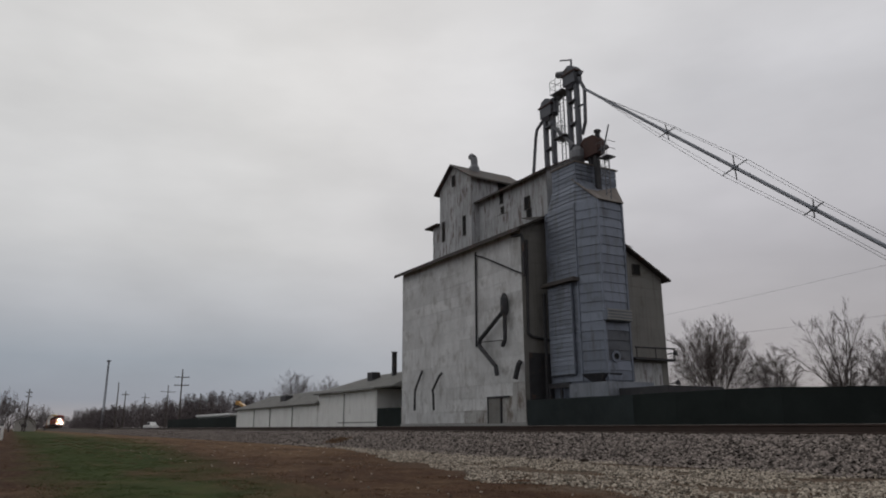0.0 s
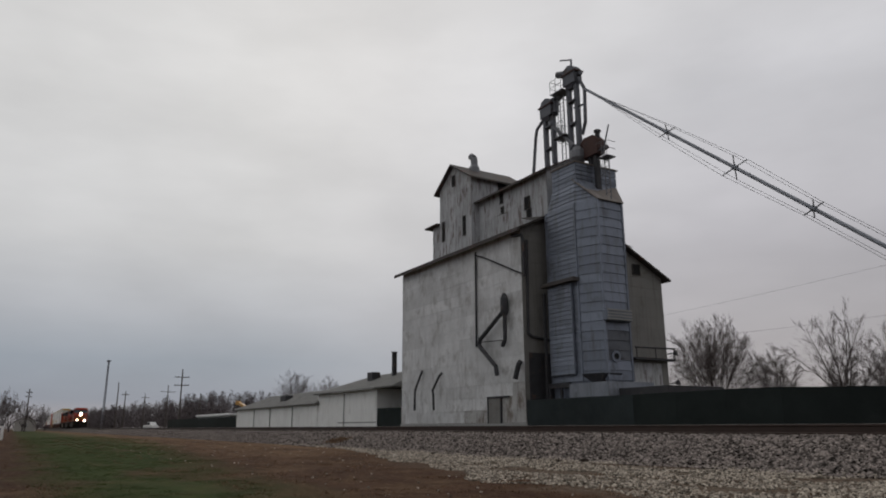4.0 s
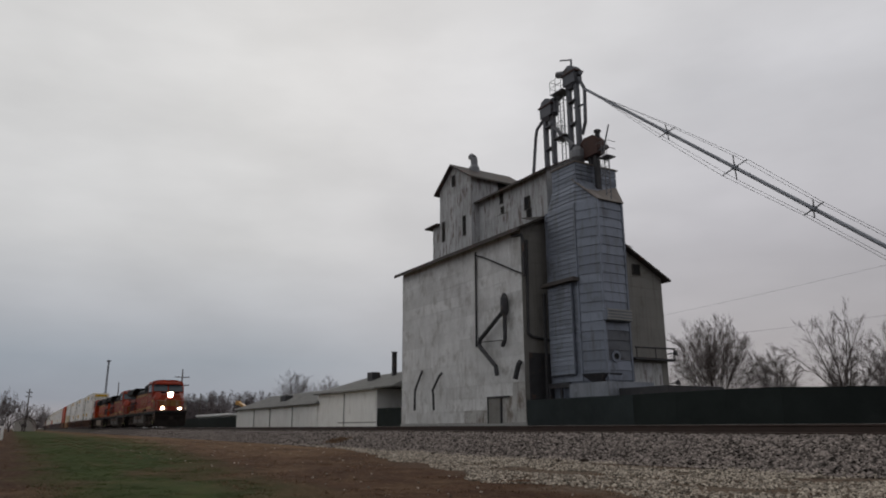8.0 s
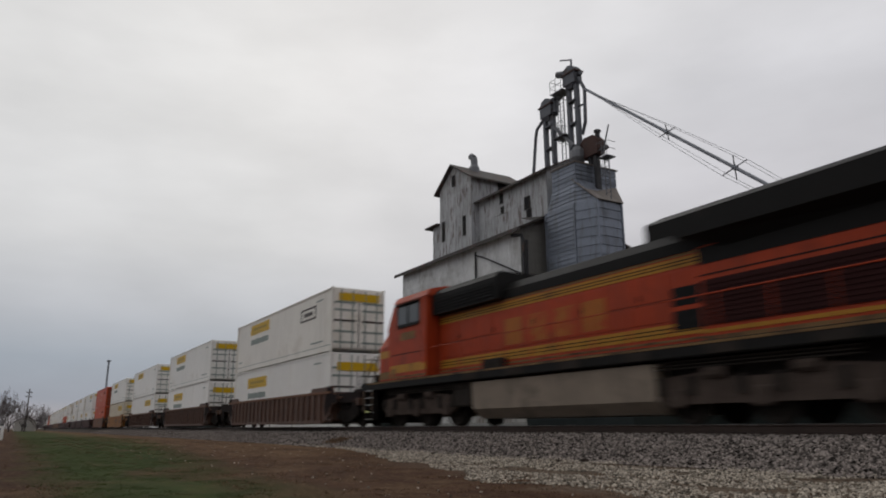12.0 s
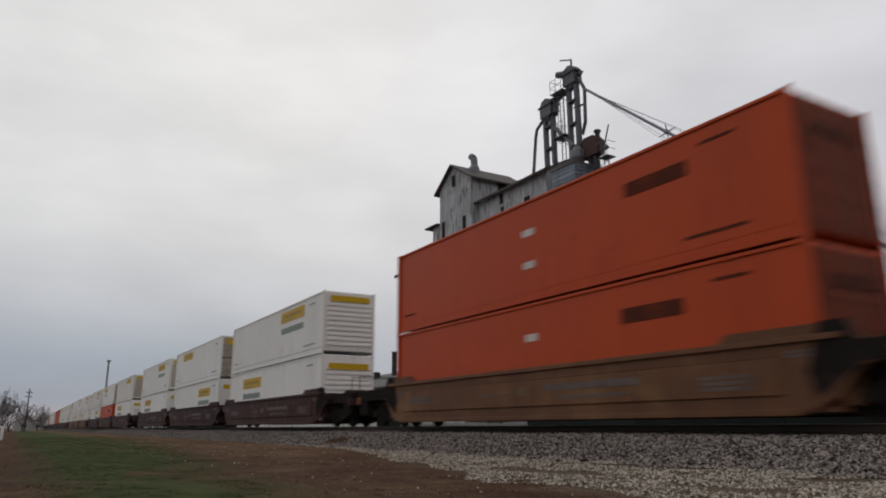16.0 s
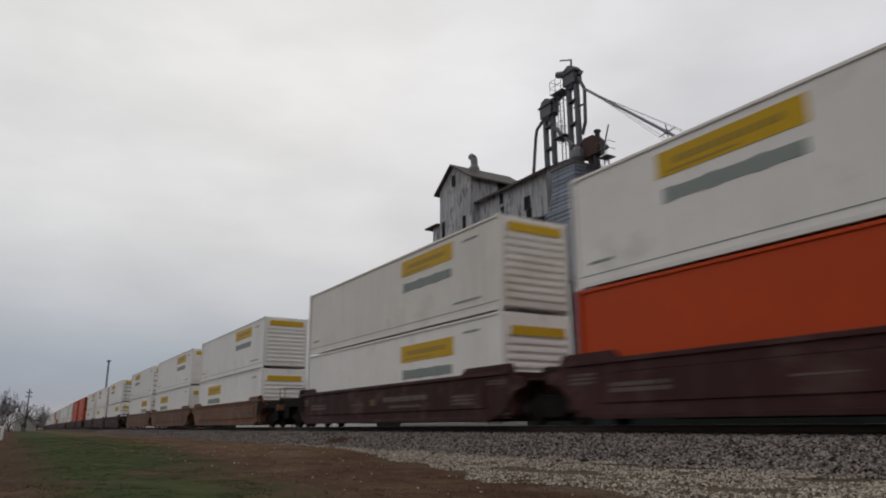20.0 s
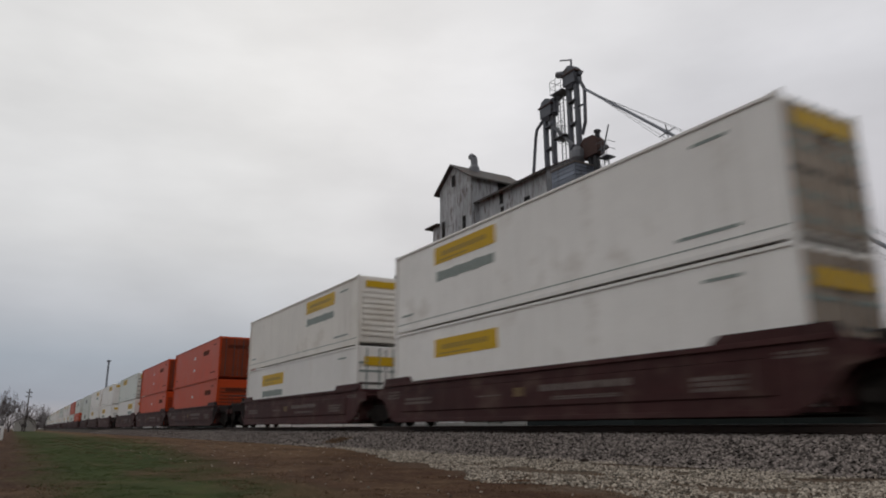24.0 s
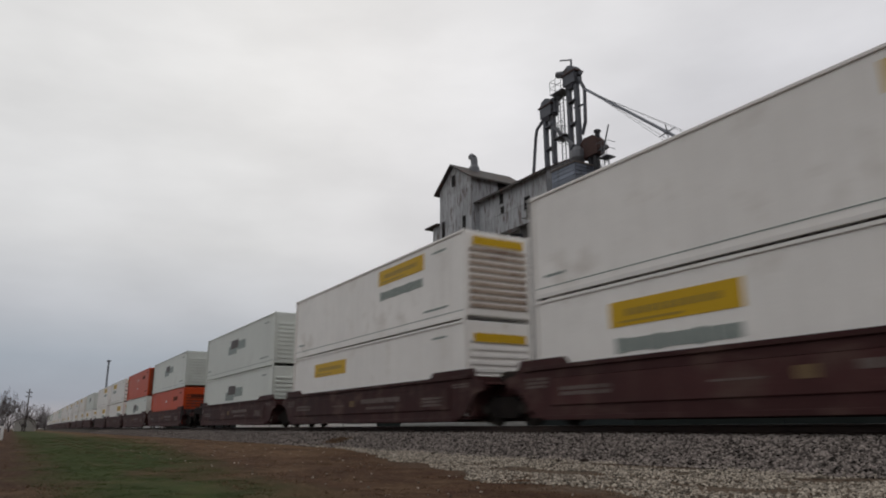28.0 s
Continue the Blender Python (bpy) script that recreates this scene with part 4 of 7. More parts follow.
part("drive_cover", Shape().prism_y([(-33.75, 17.35), (-32.15, 17.35), (-32.15, 18.35), (-32.5, 18.7), (-33.4, 18.75), (-33.75, 18.4)], 30.95, 31.65), "rust_steel", small, "rusty brown drive cover")
part("motor", Shape().tube((-32.15, 31.3, 17.6), (-31.6, 31.3, 17.6), 0.17, sides=10), "dark_steel", small)
part("vent_stub", Shape().tube((-32.4, 31.3, 18.5), (-32.4, 31.3, 18.95), 0.16, sides=10).tube((-32.4, 31.3, 18.92), (-32.4, 31.3, 19.05), 0.24, sides=10), "dark_steel", small)
part("deck", Shape().box(-32.1, -31.25, 30.9, 31.7, 16.85, 16.9), "grey_steel", small)
for h in (0.5, 1.0):
    part("handrail", Shape().path([(-32.1, 30.9, 16.9 + h), (-31.25, 30.9, 16.9 + h), (-31.25, 31.7, 16.9 + h)], 0.02, 5), "grey_steel", small)
for q in (-31.7, -31.25):
    part("post", Shape().tube((q, 30.9, 16.9), (q, 30.9, 17.9), 0.02, sides=5), "grey_steel", small)
part("gin_pole", Shape().path([(-31.7, 31.0, 17.0), (-31.45, 31.0, 17.8), (-31.02, 31.0, 18.9)], 0.05, 5), "grey_steel", small)
ladder("caged_ladder", -31.75, 31.35, 13.7, 16.9, "thin galvanised ladder up the tower")


def make_spout():
    """Long trussed grain pipe that slopes down from the tall elevator head."""
    e = thing("grain_pipe", "long sloping grey grain pipe held by truss wires", "pipe")
    a, b = Vector((-33.0, 31.0, 22.25)), Vector((-8.0, 31.0, 0.95))
    d = (b - a).normalized()
    part("pipe", Shape().tube(a, b, 0.095, sides=12), "pipe_grey", e)
    side, up = Vector((0, 1, 0)), d.cross(Vector((0, 1, 0)))
    marks = []
    for x, s in ((-26.35, 0.55), (-22.15, 0.78), (-18.25, 0.55), (-12.5, 0.55)):
        c = a + d * ((x - a.x) / d.x)
        marks.append((c, s))
        part("spreader", Shape().tube(c - (side + up) * s * 0.75, c + (side + up) * s * 0.75, 0.035, sides=6).tube(c - (side - up) * s * 0.75, c + (side - up) * s * 0.75, 0.035, sides=6), "grey_steel", e)
        part("collar", Shape().tube(c - d * 0.1, c + d * 0.1, 0.15, sides=12), "pipe_grey", e)
    for k in (1, -1):
        for m in (1, -1):
            pts = [a + d * 1.0] + [c + (side * k + up * m) * s * 0.75 for c, s in marks] + [b]
            part("truss_wire", Shape().path(pts, 0.013, 4), "wire", e)
    part("foot", Shape().box(-8.8, -7.2, 30.2, 31.8, GROUND - 0.1, 1.1, 0.05), "grey_steel", e)
    return e


make_spout()


# ---------------- fence, office, shed ----------------
def fence_run(x0, x1, y0=28.0, along="x", height=2.12, label="dark green fabric-covered yard fence", panel=3.0, fabric="fence"):
    e = thing("yard_fence", label, "fence", "yard fences")
    n_ = max(1, round(abs(x1 - x0) / panel))
    w = (x1 - x0) / n_
    z0, z1 = GROUND - 0.02, GROUND + height
    rng = random.Random(int(abs(x0 * 7 + y0)))
    for i in range(n_):
        a = x0 + i * w
        t = rng.uniform(-0.02, 0.02)
        s = Shape()
        if along == "x":
            s.rings([[(0, 0, z0), (w, 0, z0), (w, 0.03, z0), (0, 0.03, z0)], [(0, -0.02, (z0 + z1) / 2), (w, -0.02 + t, (z0 + z1) / 2), (w, 0.02 + t, (z0 + z1) / 2), (0, 0.02, (z0 + z1) / 2)],
                     [(0, 0, z1 + t), (w, 0, z1 - t), (w, 0.03, z1 - t), (0, 0.03, z1 + t)]])
            loc = (a, y0, 0)
            post = Shape().tube((0, 0.1, z0 - 0.2), (0, 0.1, z1 + 0.03), 0.04, sides=8)
        else:
            s.box(0, 0.03, -0.01, w + 0.0, z0, z1 + t)
            loc = (y0, a, 0)
            post = Shape().tube((-0.08, 0.1, z0 - 0.2), (-0.08, 0.1, z1 + 0.03), 0.04, sides=8)
        part("panel", s, fabric, e).location = loc
        part("post", post, "dark_steel", e).location = loc
    return e


fence_run(EX1 + 0.1, -27.6, label="faded blue-grey fabric-covered yard fence", fabric="fence_faded")
fence_run(-27.57, -19.0)
def turned_fence(*args, **named):
    """The yard fence beyond the corner runs off at an angle."""
    e = fence_run(*args, **named)
    c = Vector((-19.0, 28.0, 0))
    e.matrix_basis = Matrix.Translation(c) @ Matrix.Rotation(math.radians(-29), 4, "Z") @ Matrix.Translation(-c)
    return e


turned_fence(28.0, 60.0, -19.03, "y")
fence_run(-58.8, EX0 - 0.15)
fence_run(-160.0, -106.3, panel=6.0)
turned_fence(60.0, 100.0, -19.0, "y", panel=8.0)


def hip_roof(parent, x0, x1, y0, y1, z, rise, hip0, hip1, name="roof", over=0.5, mat="shingle"):
    ym = (y0 + y1) / 2
    a, b, c, d = (x0 - over, y0 - over), (x1 + over, y0 - over), (x1 + over, y1 + over), (x0 - over, y1 + over)
    r0, r1 = (x0 + hip0, ym), (x1 - hip1, ym)
    s = Shape()
    zs = z - 0.12
    v = [(*a, zs), (*b, zs), (*c, zs), (*d, zs), (*a, z), (*b, z), (*c, z), (*d, z), (*r0, z + rise), (*r1, z + rise)]
    s.add(v, [(3, 2, 1, 0), (0, 1, 5, 4), (1, 2, 6, 5), (2, 3, 7, 6), (3, 0, 4, 7), (4, 5, 9, 8), (5, 6, 9), (6, 7, 8, 9), (7, 4, 8)])
    return part(name, s, mat, parent)


def panel_wall(parent, x0, x1, y, z0, z1, mat, n_, name="wall_panel"):
    w = (x1 - x0) / n_
    for i in range(n_):
        ob = part(name, Shape().box(0.012, w - 0.012, -0.03, 0.0, z0, z1, 0.008), mat, parent)
        ob.location = (x0 + i * w, y, 0)


def make_office():
    """White annex beside the elevator: a tall block and a long low block, both with grey hipped roofs."""
    e = thing("white_annex", "white annex with grey hipped shingle roof beside the elevator", "building")
    x0, x1, y0, y1 = -67.8, -58.9, 28.0, 34.5
    part("wall", Shape().box(x0, x1, y0, y1, GROUND - 0.1, 3.3), "wall_white", e)
    panel_wall(e, x0, x1, y0 - 0.002, GROUND + 0.3, 3.3, "wall_white", 6)
    part("end_wall", Shape().box(x1 + 0.002, x1 + 0.05, y0, y1, GROUND, 3.3), "wall_white", e)
    hip_roof(e, -73.2, x1 + 3.6, y0, y1, 3.36, 1.6, 6.5, 0.4)
    part("gutter", Shape().box(x0 - 0.5, x1 + 0.5, y0 - 0.6, y0 - 0.51, 3.2, 3.38), "wall_grey", e)
    part("step_wall", Shape().box(-73.6, x0 - 0.01, y0 + 0.02, y1 - 0.5, GROUND - 0.1, 3.22), "wall_white", e)
    part("chimney", Shape().box(-60.62, -60.24, 30.3, 30.68, 3.9, 6.75, 0.03), "dark_steel", e, "black square chimney")
    part("chimney_cap", Shape().box(-60.66, -60.2, 30.26, 30.72, 6.75, 6.82), "dark_steel", e)
    part("roof_unit", Shape().box(-64.6, -63.4, 29.6, 30.5, 4.1, 5.1, 0.04), "dark_steel", e, "dark rooftop unit")
    part("downpipe", Shape().path([(x0 + 1.6, y0 - 0.1, 3.2), (x0 + 1.6, y0 - 0.1, GROUND)], 0.05), "wall_grey", e)
    part("trim_band", Shape().box(x0, x1, y0 - 0.06, y0 - 0.035, 0.25, 0.36), "wall_grey", e)
    low = thing("white_shed", "long low white shed with grey hipped roof", "building")
    lx0, lx1 = -106.0, -73.62
    part("wall", Shape().box(lx0, lx1, 28.0, 33.0, GROUND - 0.1, 2.35), "wall_white", low)
    panel_wall(low, lx0, lx1, 27.998, GROUND + 0.2, 2.35, "wall_white", 12)
    hip_roof(low, lx0, lx1, 28.0, 33.0, 2.4, 1.62, 8.0, 0.3, over=0.45)
    for x in (-97.0, -90.0, -81.5):
        part("downpipe", Shape().path([(x, 27.9, 2.3), (x, 27.9, GROUND)], 0.06), "wall_grey", low)
    part("roof_vent", Shape().box(-88.6, -86.4, 28.7, 29.6, 2.9, 3.75, 0.05), "dark_steel", low, "dark roof vent")
    return e


make_office()


# ---------------- track ----------------
def make_track():
    t = tagged(new("track"), "single main line of steel rails on timber ties", "railway track", kind="structure")
    xs = list(range(-1300, -40, 20)) + [-40, 700]
    for side in (-0.755, 0.755):
        prof = [(-0.075, -0.175), (0.075, -0.175), (0.075, -0.16), (0.012, -0.14), (0.012, -0.045), (0.036, -0.03), (0.036, -0.006), (0.026, 0.0), (-0.026, 0.0), (-0.036, -0.006), (-0.036, -0.03), (-0.012, -0.045), (-0.012, -0.14), (-0.075, -0.16)]
        s, hd = Shape(), Shape()
        rings, heads = [], []
        for x in xs:
            m = track_pose(x)
            rings.append([m @ Vector((0, side + y, z)) for y, z in prof])
            heads.append([m @ Vector((0, side + y, z)) for y, z in ((-0.026, 0.001), (0.026, 0.001), (0.026, 0.004), (-0.026, 0.004))])
        s.rings(rings)
        hd.rings(heads)
        part("rail", s, "rail", t, "rusty steel rail")
        part("rail_head", hd, "railhead", t, "polished running surface")
    tie_mesh = Shape().box(-0.11, 0.11, -1.3, 1.3, -0.36, -0.18, 0.012).mesh("tie", M["tie"])
    plate = Shape().box(-0.09, 0.09, -0.95, -0.6, -0.18, -0.166).mesh("tie_plate", M["rail"])
    rng = random.Random(3)
    for i in range(280):
        ob = part("tie", tie_mesh, "tie", t)
        x = -150 + i * 0.545
        ob.matrix_basis = pose(x + rng.uniform(-0.03, 0.03), track_pose(x).translation.y + rng.uniform(-0.05, 0.05), RAIL + rng.uniform(-0.012, 0.01), 0, 0, rng.uniform(-1.2, 1.2))
    return t


make_track()


# ---------------- loose stones, gravel and grass on the verge ----------------
def scatter_stones(name, mat, label, count, place, size, seed):
    """Many small angular stones in one mesh."""
    rng = np.random.default_rng(seed)
    octa = np.array([(1, 0, 0), (-1, 0, 0), (0, 1, 0), (0, -1, 0), (0, 0, 1), (0, 0, -1)], float)
    tri = np.array([(0, 2, 4), (2, 1, 4), (1, 3, 4), (3, 0, 4), (2, 0, 5), (1, 2, 5), (3, 1, 5), (0, 3, 5)])
    verts, faces = [], []
    k = 0
    for _ in range(count):
        x, y = place(rng)
        z = ground_height(x, y)
        s = size * rng.uniform(0.5, 1.35)
        v = octa * (s * rng.uniform(0.6, 1.25, (6, 1))) * np.array((1.0, 1.0, 0.72))
        a = rng.uniform(0, 6.283)
        c, d = math.cos(a), math.sin(a)
        tilt = rng.uniform(-0.7, 0.7)
        ct, st = math.cos(tilt), math.sin(tilt)
        v = v @ np.array(((c, d, 0), (-d, c, 0), (0, 0, 1))) @ np.array(((ct, 0, st), (0, 1, 0), (-st, 0, ct)))
        v += (x, y, z + s * 0.25)
        verts.append(v)
        faces.append(tri + k)
        k += 6
    me = bpy.data.meshes.new(name)
    me.from_pydata(np.concatenate(verts).tolist(), [], np.concatenate(faces).tolist())
    me.materials.append(M[mat])
    return tagged(new(name, me), label, "stones", kind="stuff")


def near_x(rng, lo, hi, power=1.6):
    """Denser toward the camera."""
    return hi - (hi - lo) * rng.random() ** power


scatter_stones("ballast_stones", "stone", "grey crushed stone ballast sloping below the rails", 104000,
               lambda r: (near_x(r, -120, 3, 2.1), 9.75 + 2.5 * r.random() ** 0.9), 0.039, 1)
def gravel_place(r):
    """Gravel beside the ballast, with bare patches and a ragged edge, thinning out down the line."""
    while True:
        x = near_x(r, -30, 0)
        wide = min(4.0, max(0.25, 4.0 - (-8.5 - x) * 0.25)) + 0.7 * noise.noise((x * 0.5, 0, 2))
        y = 10.0 - wide * r.random() ** 1.3
        if noise.noise((x * 0.6, y * 1.1, 9)) < 0.30 and noise.noise((x * 1.6, y * 3.0, 5)) < 0.38:
            return x, y


scatter_stones("gravel_chips", "gravel_stone", "pale limestone chips beside the ballast", 42000,
               gravel_place, 0.026, 2)
scatter_stones("stray_chips", "gravel_stone", "pale stone chips strewn over the brown verge", 450,
               lambda r: (near_x(r, -40, -4), 9.9 - 6.5 * r.random() ** 1.5), 0.022, 12)
scatter_stones("track_stones", "stone", "grey stone between the ties", 9000, lambda r: (near_x(r, -50, 3), r.uniform(12.5, 14.6)), 0.04, 3)


def scatter_grass(name, mat, label, count, place, height, seed):
    rng = np.random.default_rng(seed)
    verts, faces = [], []
    k = 0
    tufts = count // 12
    for _ in range(tufts):
        cx, cy = place(rng)
        lean0 = rng.uniform(-0.5, 0.5, 2)
        tall = height * rng.uniform(0.5, 1.3)
        for _ in range(12):
            x, y = cx + rng.normal(0, 0.05), cy + rng.normal(0, 0.05)
            z = ground_height(x, y) - 0.01
            h = tall * rng.uniform(0.5, 1.1)
            lx, ly = (lean0 + rng.uniform(-0.6, 0.6, 2)) * h
            a = rng.uniform(0, 6.283)
            w = 0.005
            dx, dy = w * math.cos(a), w * math.sin(a)
            verts += [(x - dx, y - dy, z), (x + dx, y + dy, z), (x + lx * 0.45 + dx * 0.7, y + ly * 0.45 + dy * 0.7, z + h * 0.6), (x + lx * 0.45 - dx * 0.7, y + ly * 0.45 - dy * 0.7, z + h * 0.6), (x + lx, y + ly, z + h)]
            faces += [(k, k + 1, k + 2, k + 3), (k + 3, k + 2, k + 4)]
            k += 5
    me = bpy.data.meshes.new(name)
    me.from_pydata(verts, [], faces)
    me.materials.append(M[mat])
    return tagged(new(name, me), label, "grass", kind="stuff")


def patch(test, lo, hi, y0, y1, power=1.7):
    def place(r):
        while True:
            x, y = near_x(r, lo, hi, power), r.uniform(y0, y1)
            if test(x, y):
                return x, y
    return place


scatter_grass("green_grass", "grass_green", "short green winter grass on the verge", 120000,
              patch(lambda x, y: noise.noise((x * 0.4, y * 0.5, 0)) > -0.65 and noise.noise((x * 0.28, y * 0.7, 21)) > -0.28 and 0.5 < y + 0.8 * noise.noise((x * 0.3, 0, 7)) < 2.9 + 0.115 * min(max(-x - 8, 0), 40), -75, -5.0, -0.4, 7.4), 0.024, 5)
scatter_grass("dry_grass", "grass_dry", "dead brown grass on the verge", 60000,
              patch(lambda x, y: noise.noise((x * 0.7, y * 0.9, 4)) > -0.1 and (y < 0.9 or y > 2.2), -60, -4.5, -6.0, 8.4), 0.036, 6)
scatter_grass("weed_clump", "grass_dry", "yellowed weeds at the foot of the ballast", 1500,
              patch(lambda x, y: True, -26.3, -24.9, 10.3, 10.9, 1.0), 0.13, 8)


# ---------------- bare trees ----------------
def fan_tree(x, y, height, half, seed, limbs=11, boughs=11, sprays=9, sway=0.16, low=0.12, fill=0, label="leafless winter tree with a broad rounded fan of twigs"):
    """A bare tree: limbs that fan out from a short trunk, boughs along them, and fine twigs to a rounded outline."""
    rng = random.Random(seed)
    e = thing("bare_tree", label, "tree", "bare trees", at=Matrix.Translation((x, y, GROUND - 0.05)))
    trunk, wood, twigs = Shape(), Shape(), Shape()
    fork = height * low
    trunk.tube((0, 0, 0), (rng.uniform(-0.1, 0.1), 0, fork), height * 0.030, height * 0.024, 9, False)

    def sliver(p, q, w0):
        d = q - p
        w = d.cross(Vector((rng.uniform(-1, 1), rng.uniform(-1, 1), rng.uniform(-1, 1)))).normalized() * w0
        m = p.lerp(q, 0.5) + Vector((rng.uniform(-1, 1), rng.uniform(-1, 1), rng.uniform(-0.4, 1))) * d.length * 0.1
        o = len(twigs.v)
        twigs.v += [tuple(p - w), tuple(p + w), tuple(m + w * 0.75), tuple(m - w * 0.75), tuple(q)]
        twigs.f += [(o, o + 1, o + 2, o + 3), (o + 3, o + 2, o + 4)]

    for i in range(limbs):
        turn = 2.4 * i + rng.uniform(-0.4, 0.4)
        out = half * (0.12 + 0.88 * ((i + 0.5) / limbs) ** 0.75) * rng.uniform(0.85, 1.08)
        rise = height * (1.0 - 0.42 * (out / half) ** 2.2) * rng.uniform(0.92, 1.03)
        side = Vector((math.cos(turn), math.sin(turn), 0))
        p0 = Vector((0, 0, fork * rng.uniform(0.55, 1.0)))
        tip = side * out + Vector((0, 0, rise))
        bend = side * out * 0.42 + Vector((0, 0, fork + (rise - fork) * 0.36))
        drift = Vector((rng.uniform(-1, 1), rng.uniform(-1, 1), 0)) * half * sway
        curve = lambda f: p0 * (1 - f) ** 2 + (bend + drift) * (2 * f * (1 - f)) + tip * f * f
        n_, r0 = 9, height * 0.0078 * rng.uniform(0.75, 1.2)
        for k in range(n_):
            wood.tube(curve(k / n_), curve((k + 1) / n_), r0 * (1 - 0.88 * k / n_), r0 * (1 - 0.88 * (k + 1) / n_), 5, False)
        for b_ in range(boughs):
            f = 0.40 + 0.60 * (b_ + rng.random()) / boughs
            p = curve(f)
            way = (curve(min(f + 0.08, 1.0)) - curve(f - 0.08)).normalized()
            swing = Vector((rng.uniform(-1, 1), rng.uniform(-1, 1), rng.uniform(-0.35, 0.5)))
            d = (way * 0.8 + swing * 0.85 + side * 0.25).normalized()
            length = height * rng.uniform(0.10, 0.24) * (1.1 - 0.55 * f)
            mid = p + d * length * 0.5 + Vector((0, 0, 0.05 * length))
            q = p + d * length + Vector((0, 0, 0.18 * length))
            rb = max(r0 * (1 - 0.85 * f) * 0.5, 0.013)
            wood.tube(p, mid, rb, rb * 0.7, 4, False)
            wood.tube(mid, q, rb * 0.7, 0.009, 4, False)
            for s_ in range(sprays):
                g = 0.15 + 0.85 * (s_ + rng.random()) / sprays
                c = p.lerp(mid, g * 2) if g < 0.5 else mid.lerp(q, g * 2 - 1)
                dd = (d + Vector((rng.uniform(-1, 1), rng.uniform(-1, 1), rng.uniform(-0.3, 0.8))) * 0.7).normalized()
                span = height * rng.uniform(0.04, 0.085)
                c2 = c + dd * span
                sliver(c, c2, 0.0105)
                for _ in range(9):
                    h_ = c.lerp(c2, rng.uniform(0.2, 0.95))
                    d3 = (dd + Vector((rng.uniform(-1, 1), rng.uniform(-1, 1), rng.uniform(-0.4, 0.9))) * 0.75).normalized()
                    sliver(h_, h_ + d3 * span * rng.uniform(0.4, 0.95), 0.0075)
    for _ in range(fill):
        a, up = rng.uniform(0, 6.283), rng.uniform(-0.25, 1.0)
        ring = math.sqrt(max(0.0, 1 - up * up))
        way = Vector((math.cos(a) * ring * half, math.sin(a) * ring * half, up * height * 0.55))
        c = Vector((0, 0, height * 0.44)) + way * rng.uniform(0.45, 0.94)
        d = (way.normalized() + Vector((rng.uniform(-1, 1), rng.uniform(-1, 1), rng.uniform(-0.2, 1.0))) * 0.7).normalized()
        sliver(c, c + d * height * rng.uniform(0.04, 0.08), 0.009)
    part("trunk", trunk, "bark", e)
    tagged(part("branchwork", wood, "bark", e), kind="stuff")
    tagged(part("crown", twigs, "twig", e), kind="stuff")
    return e


fan_tree(-57.2, 72.0, 12.6, 6.0, 31, limbs=20, boughs=13, sprays=8, sway=0.12, fill=9000)
fan_tree(-51.4, 75.0, 8.8, 2.6, 32, limbs=12, boughs=10, sprays=7, sway=0.1, fill=2500)
fan_tree(-47.6, 82.0, 8.0, 2.4, 33, limbs=11, boughs=11, fill=900)
fan_tree(-42.2, 72.0, 12.2, 5.4, 35, limbs=9, boughs=8, sprays=6, sway=0.3, low=0.2, fill=900, label="spreading leafless tree with open crooked limbs")
fan_tree(-41.0, 80.0, 10.4, 3.8, 36, limbs=11, boughs=10, sprays=7, fill=1300)
fan_tree(-37.4, 80.0, 10.2, 3.6, 37, limbs=11, boughs=10, sprays=7, fill=1300)
fan_tree(-33.5, 78.0, 9.6, 3.6, 38, limbs=14, boughs=12, fill=1500)
fan_tree(-38.6, 86.0, 10.0, 3.4, 44, limbs=13, boughs=11, sprays=7, fill=1800)
fan_tree(-35.6, 88.0, 9.8, 3.2, 45, limbs=13, boughs=11, sprays=7, fill=1800)
fan_tree(-49.0, 92.0, 7.6, 3.2, 43, limbs=8, boughs=8)
fan_tree(-217.0, 75.0, 16.6, 6.5, 39, limbs=17, boughs=11, sprays=8, sway=0.1, fill=5000)
fan_tree(-203.0, 80.0, 14.6, 5.0, 40, limbs=13, boughs=9, sprays=8, sway=0.1, fill=2500)
for i, (tx, ty, th) in enumerate(((-168, -3.2, 10.0), (-176, -0.5, 8.8), (-200, 2.2, 8.0), (-255, 6.8, 9.0), (-262, 9.0, 8.0), (-185, -2.0, 8.5))):
    fan_tree(tx, ty, th * 0.82, th * 0.36, 50 + i, limbs=11, boughs=9, sprays=7)


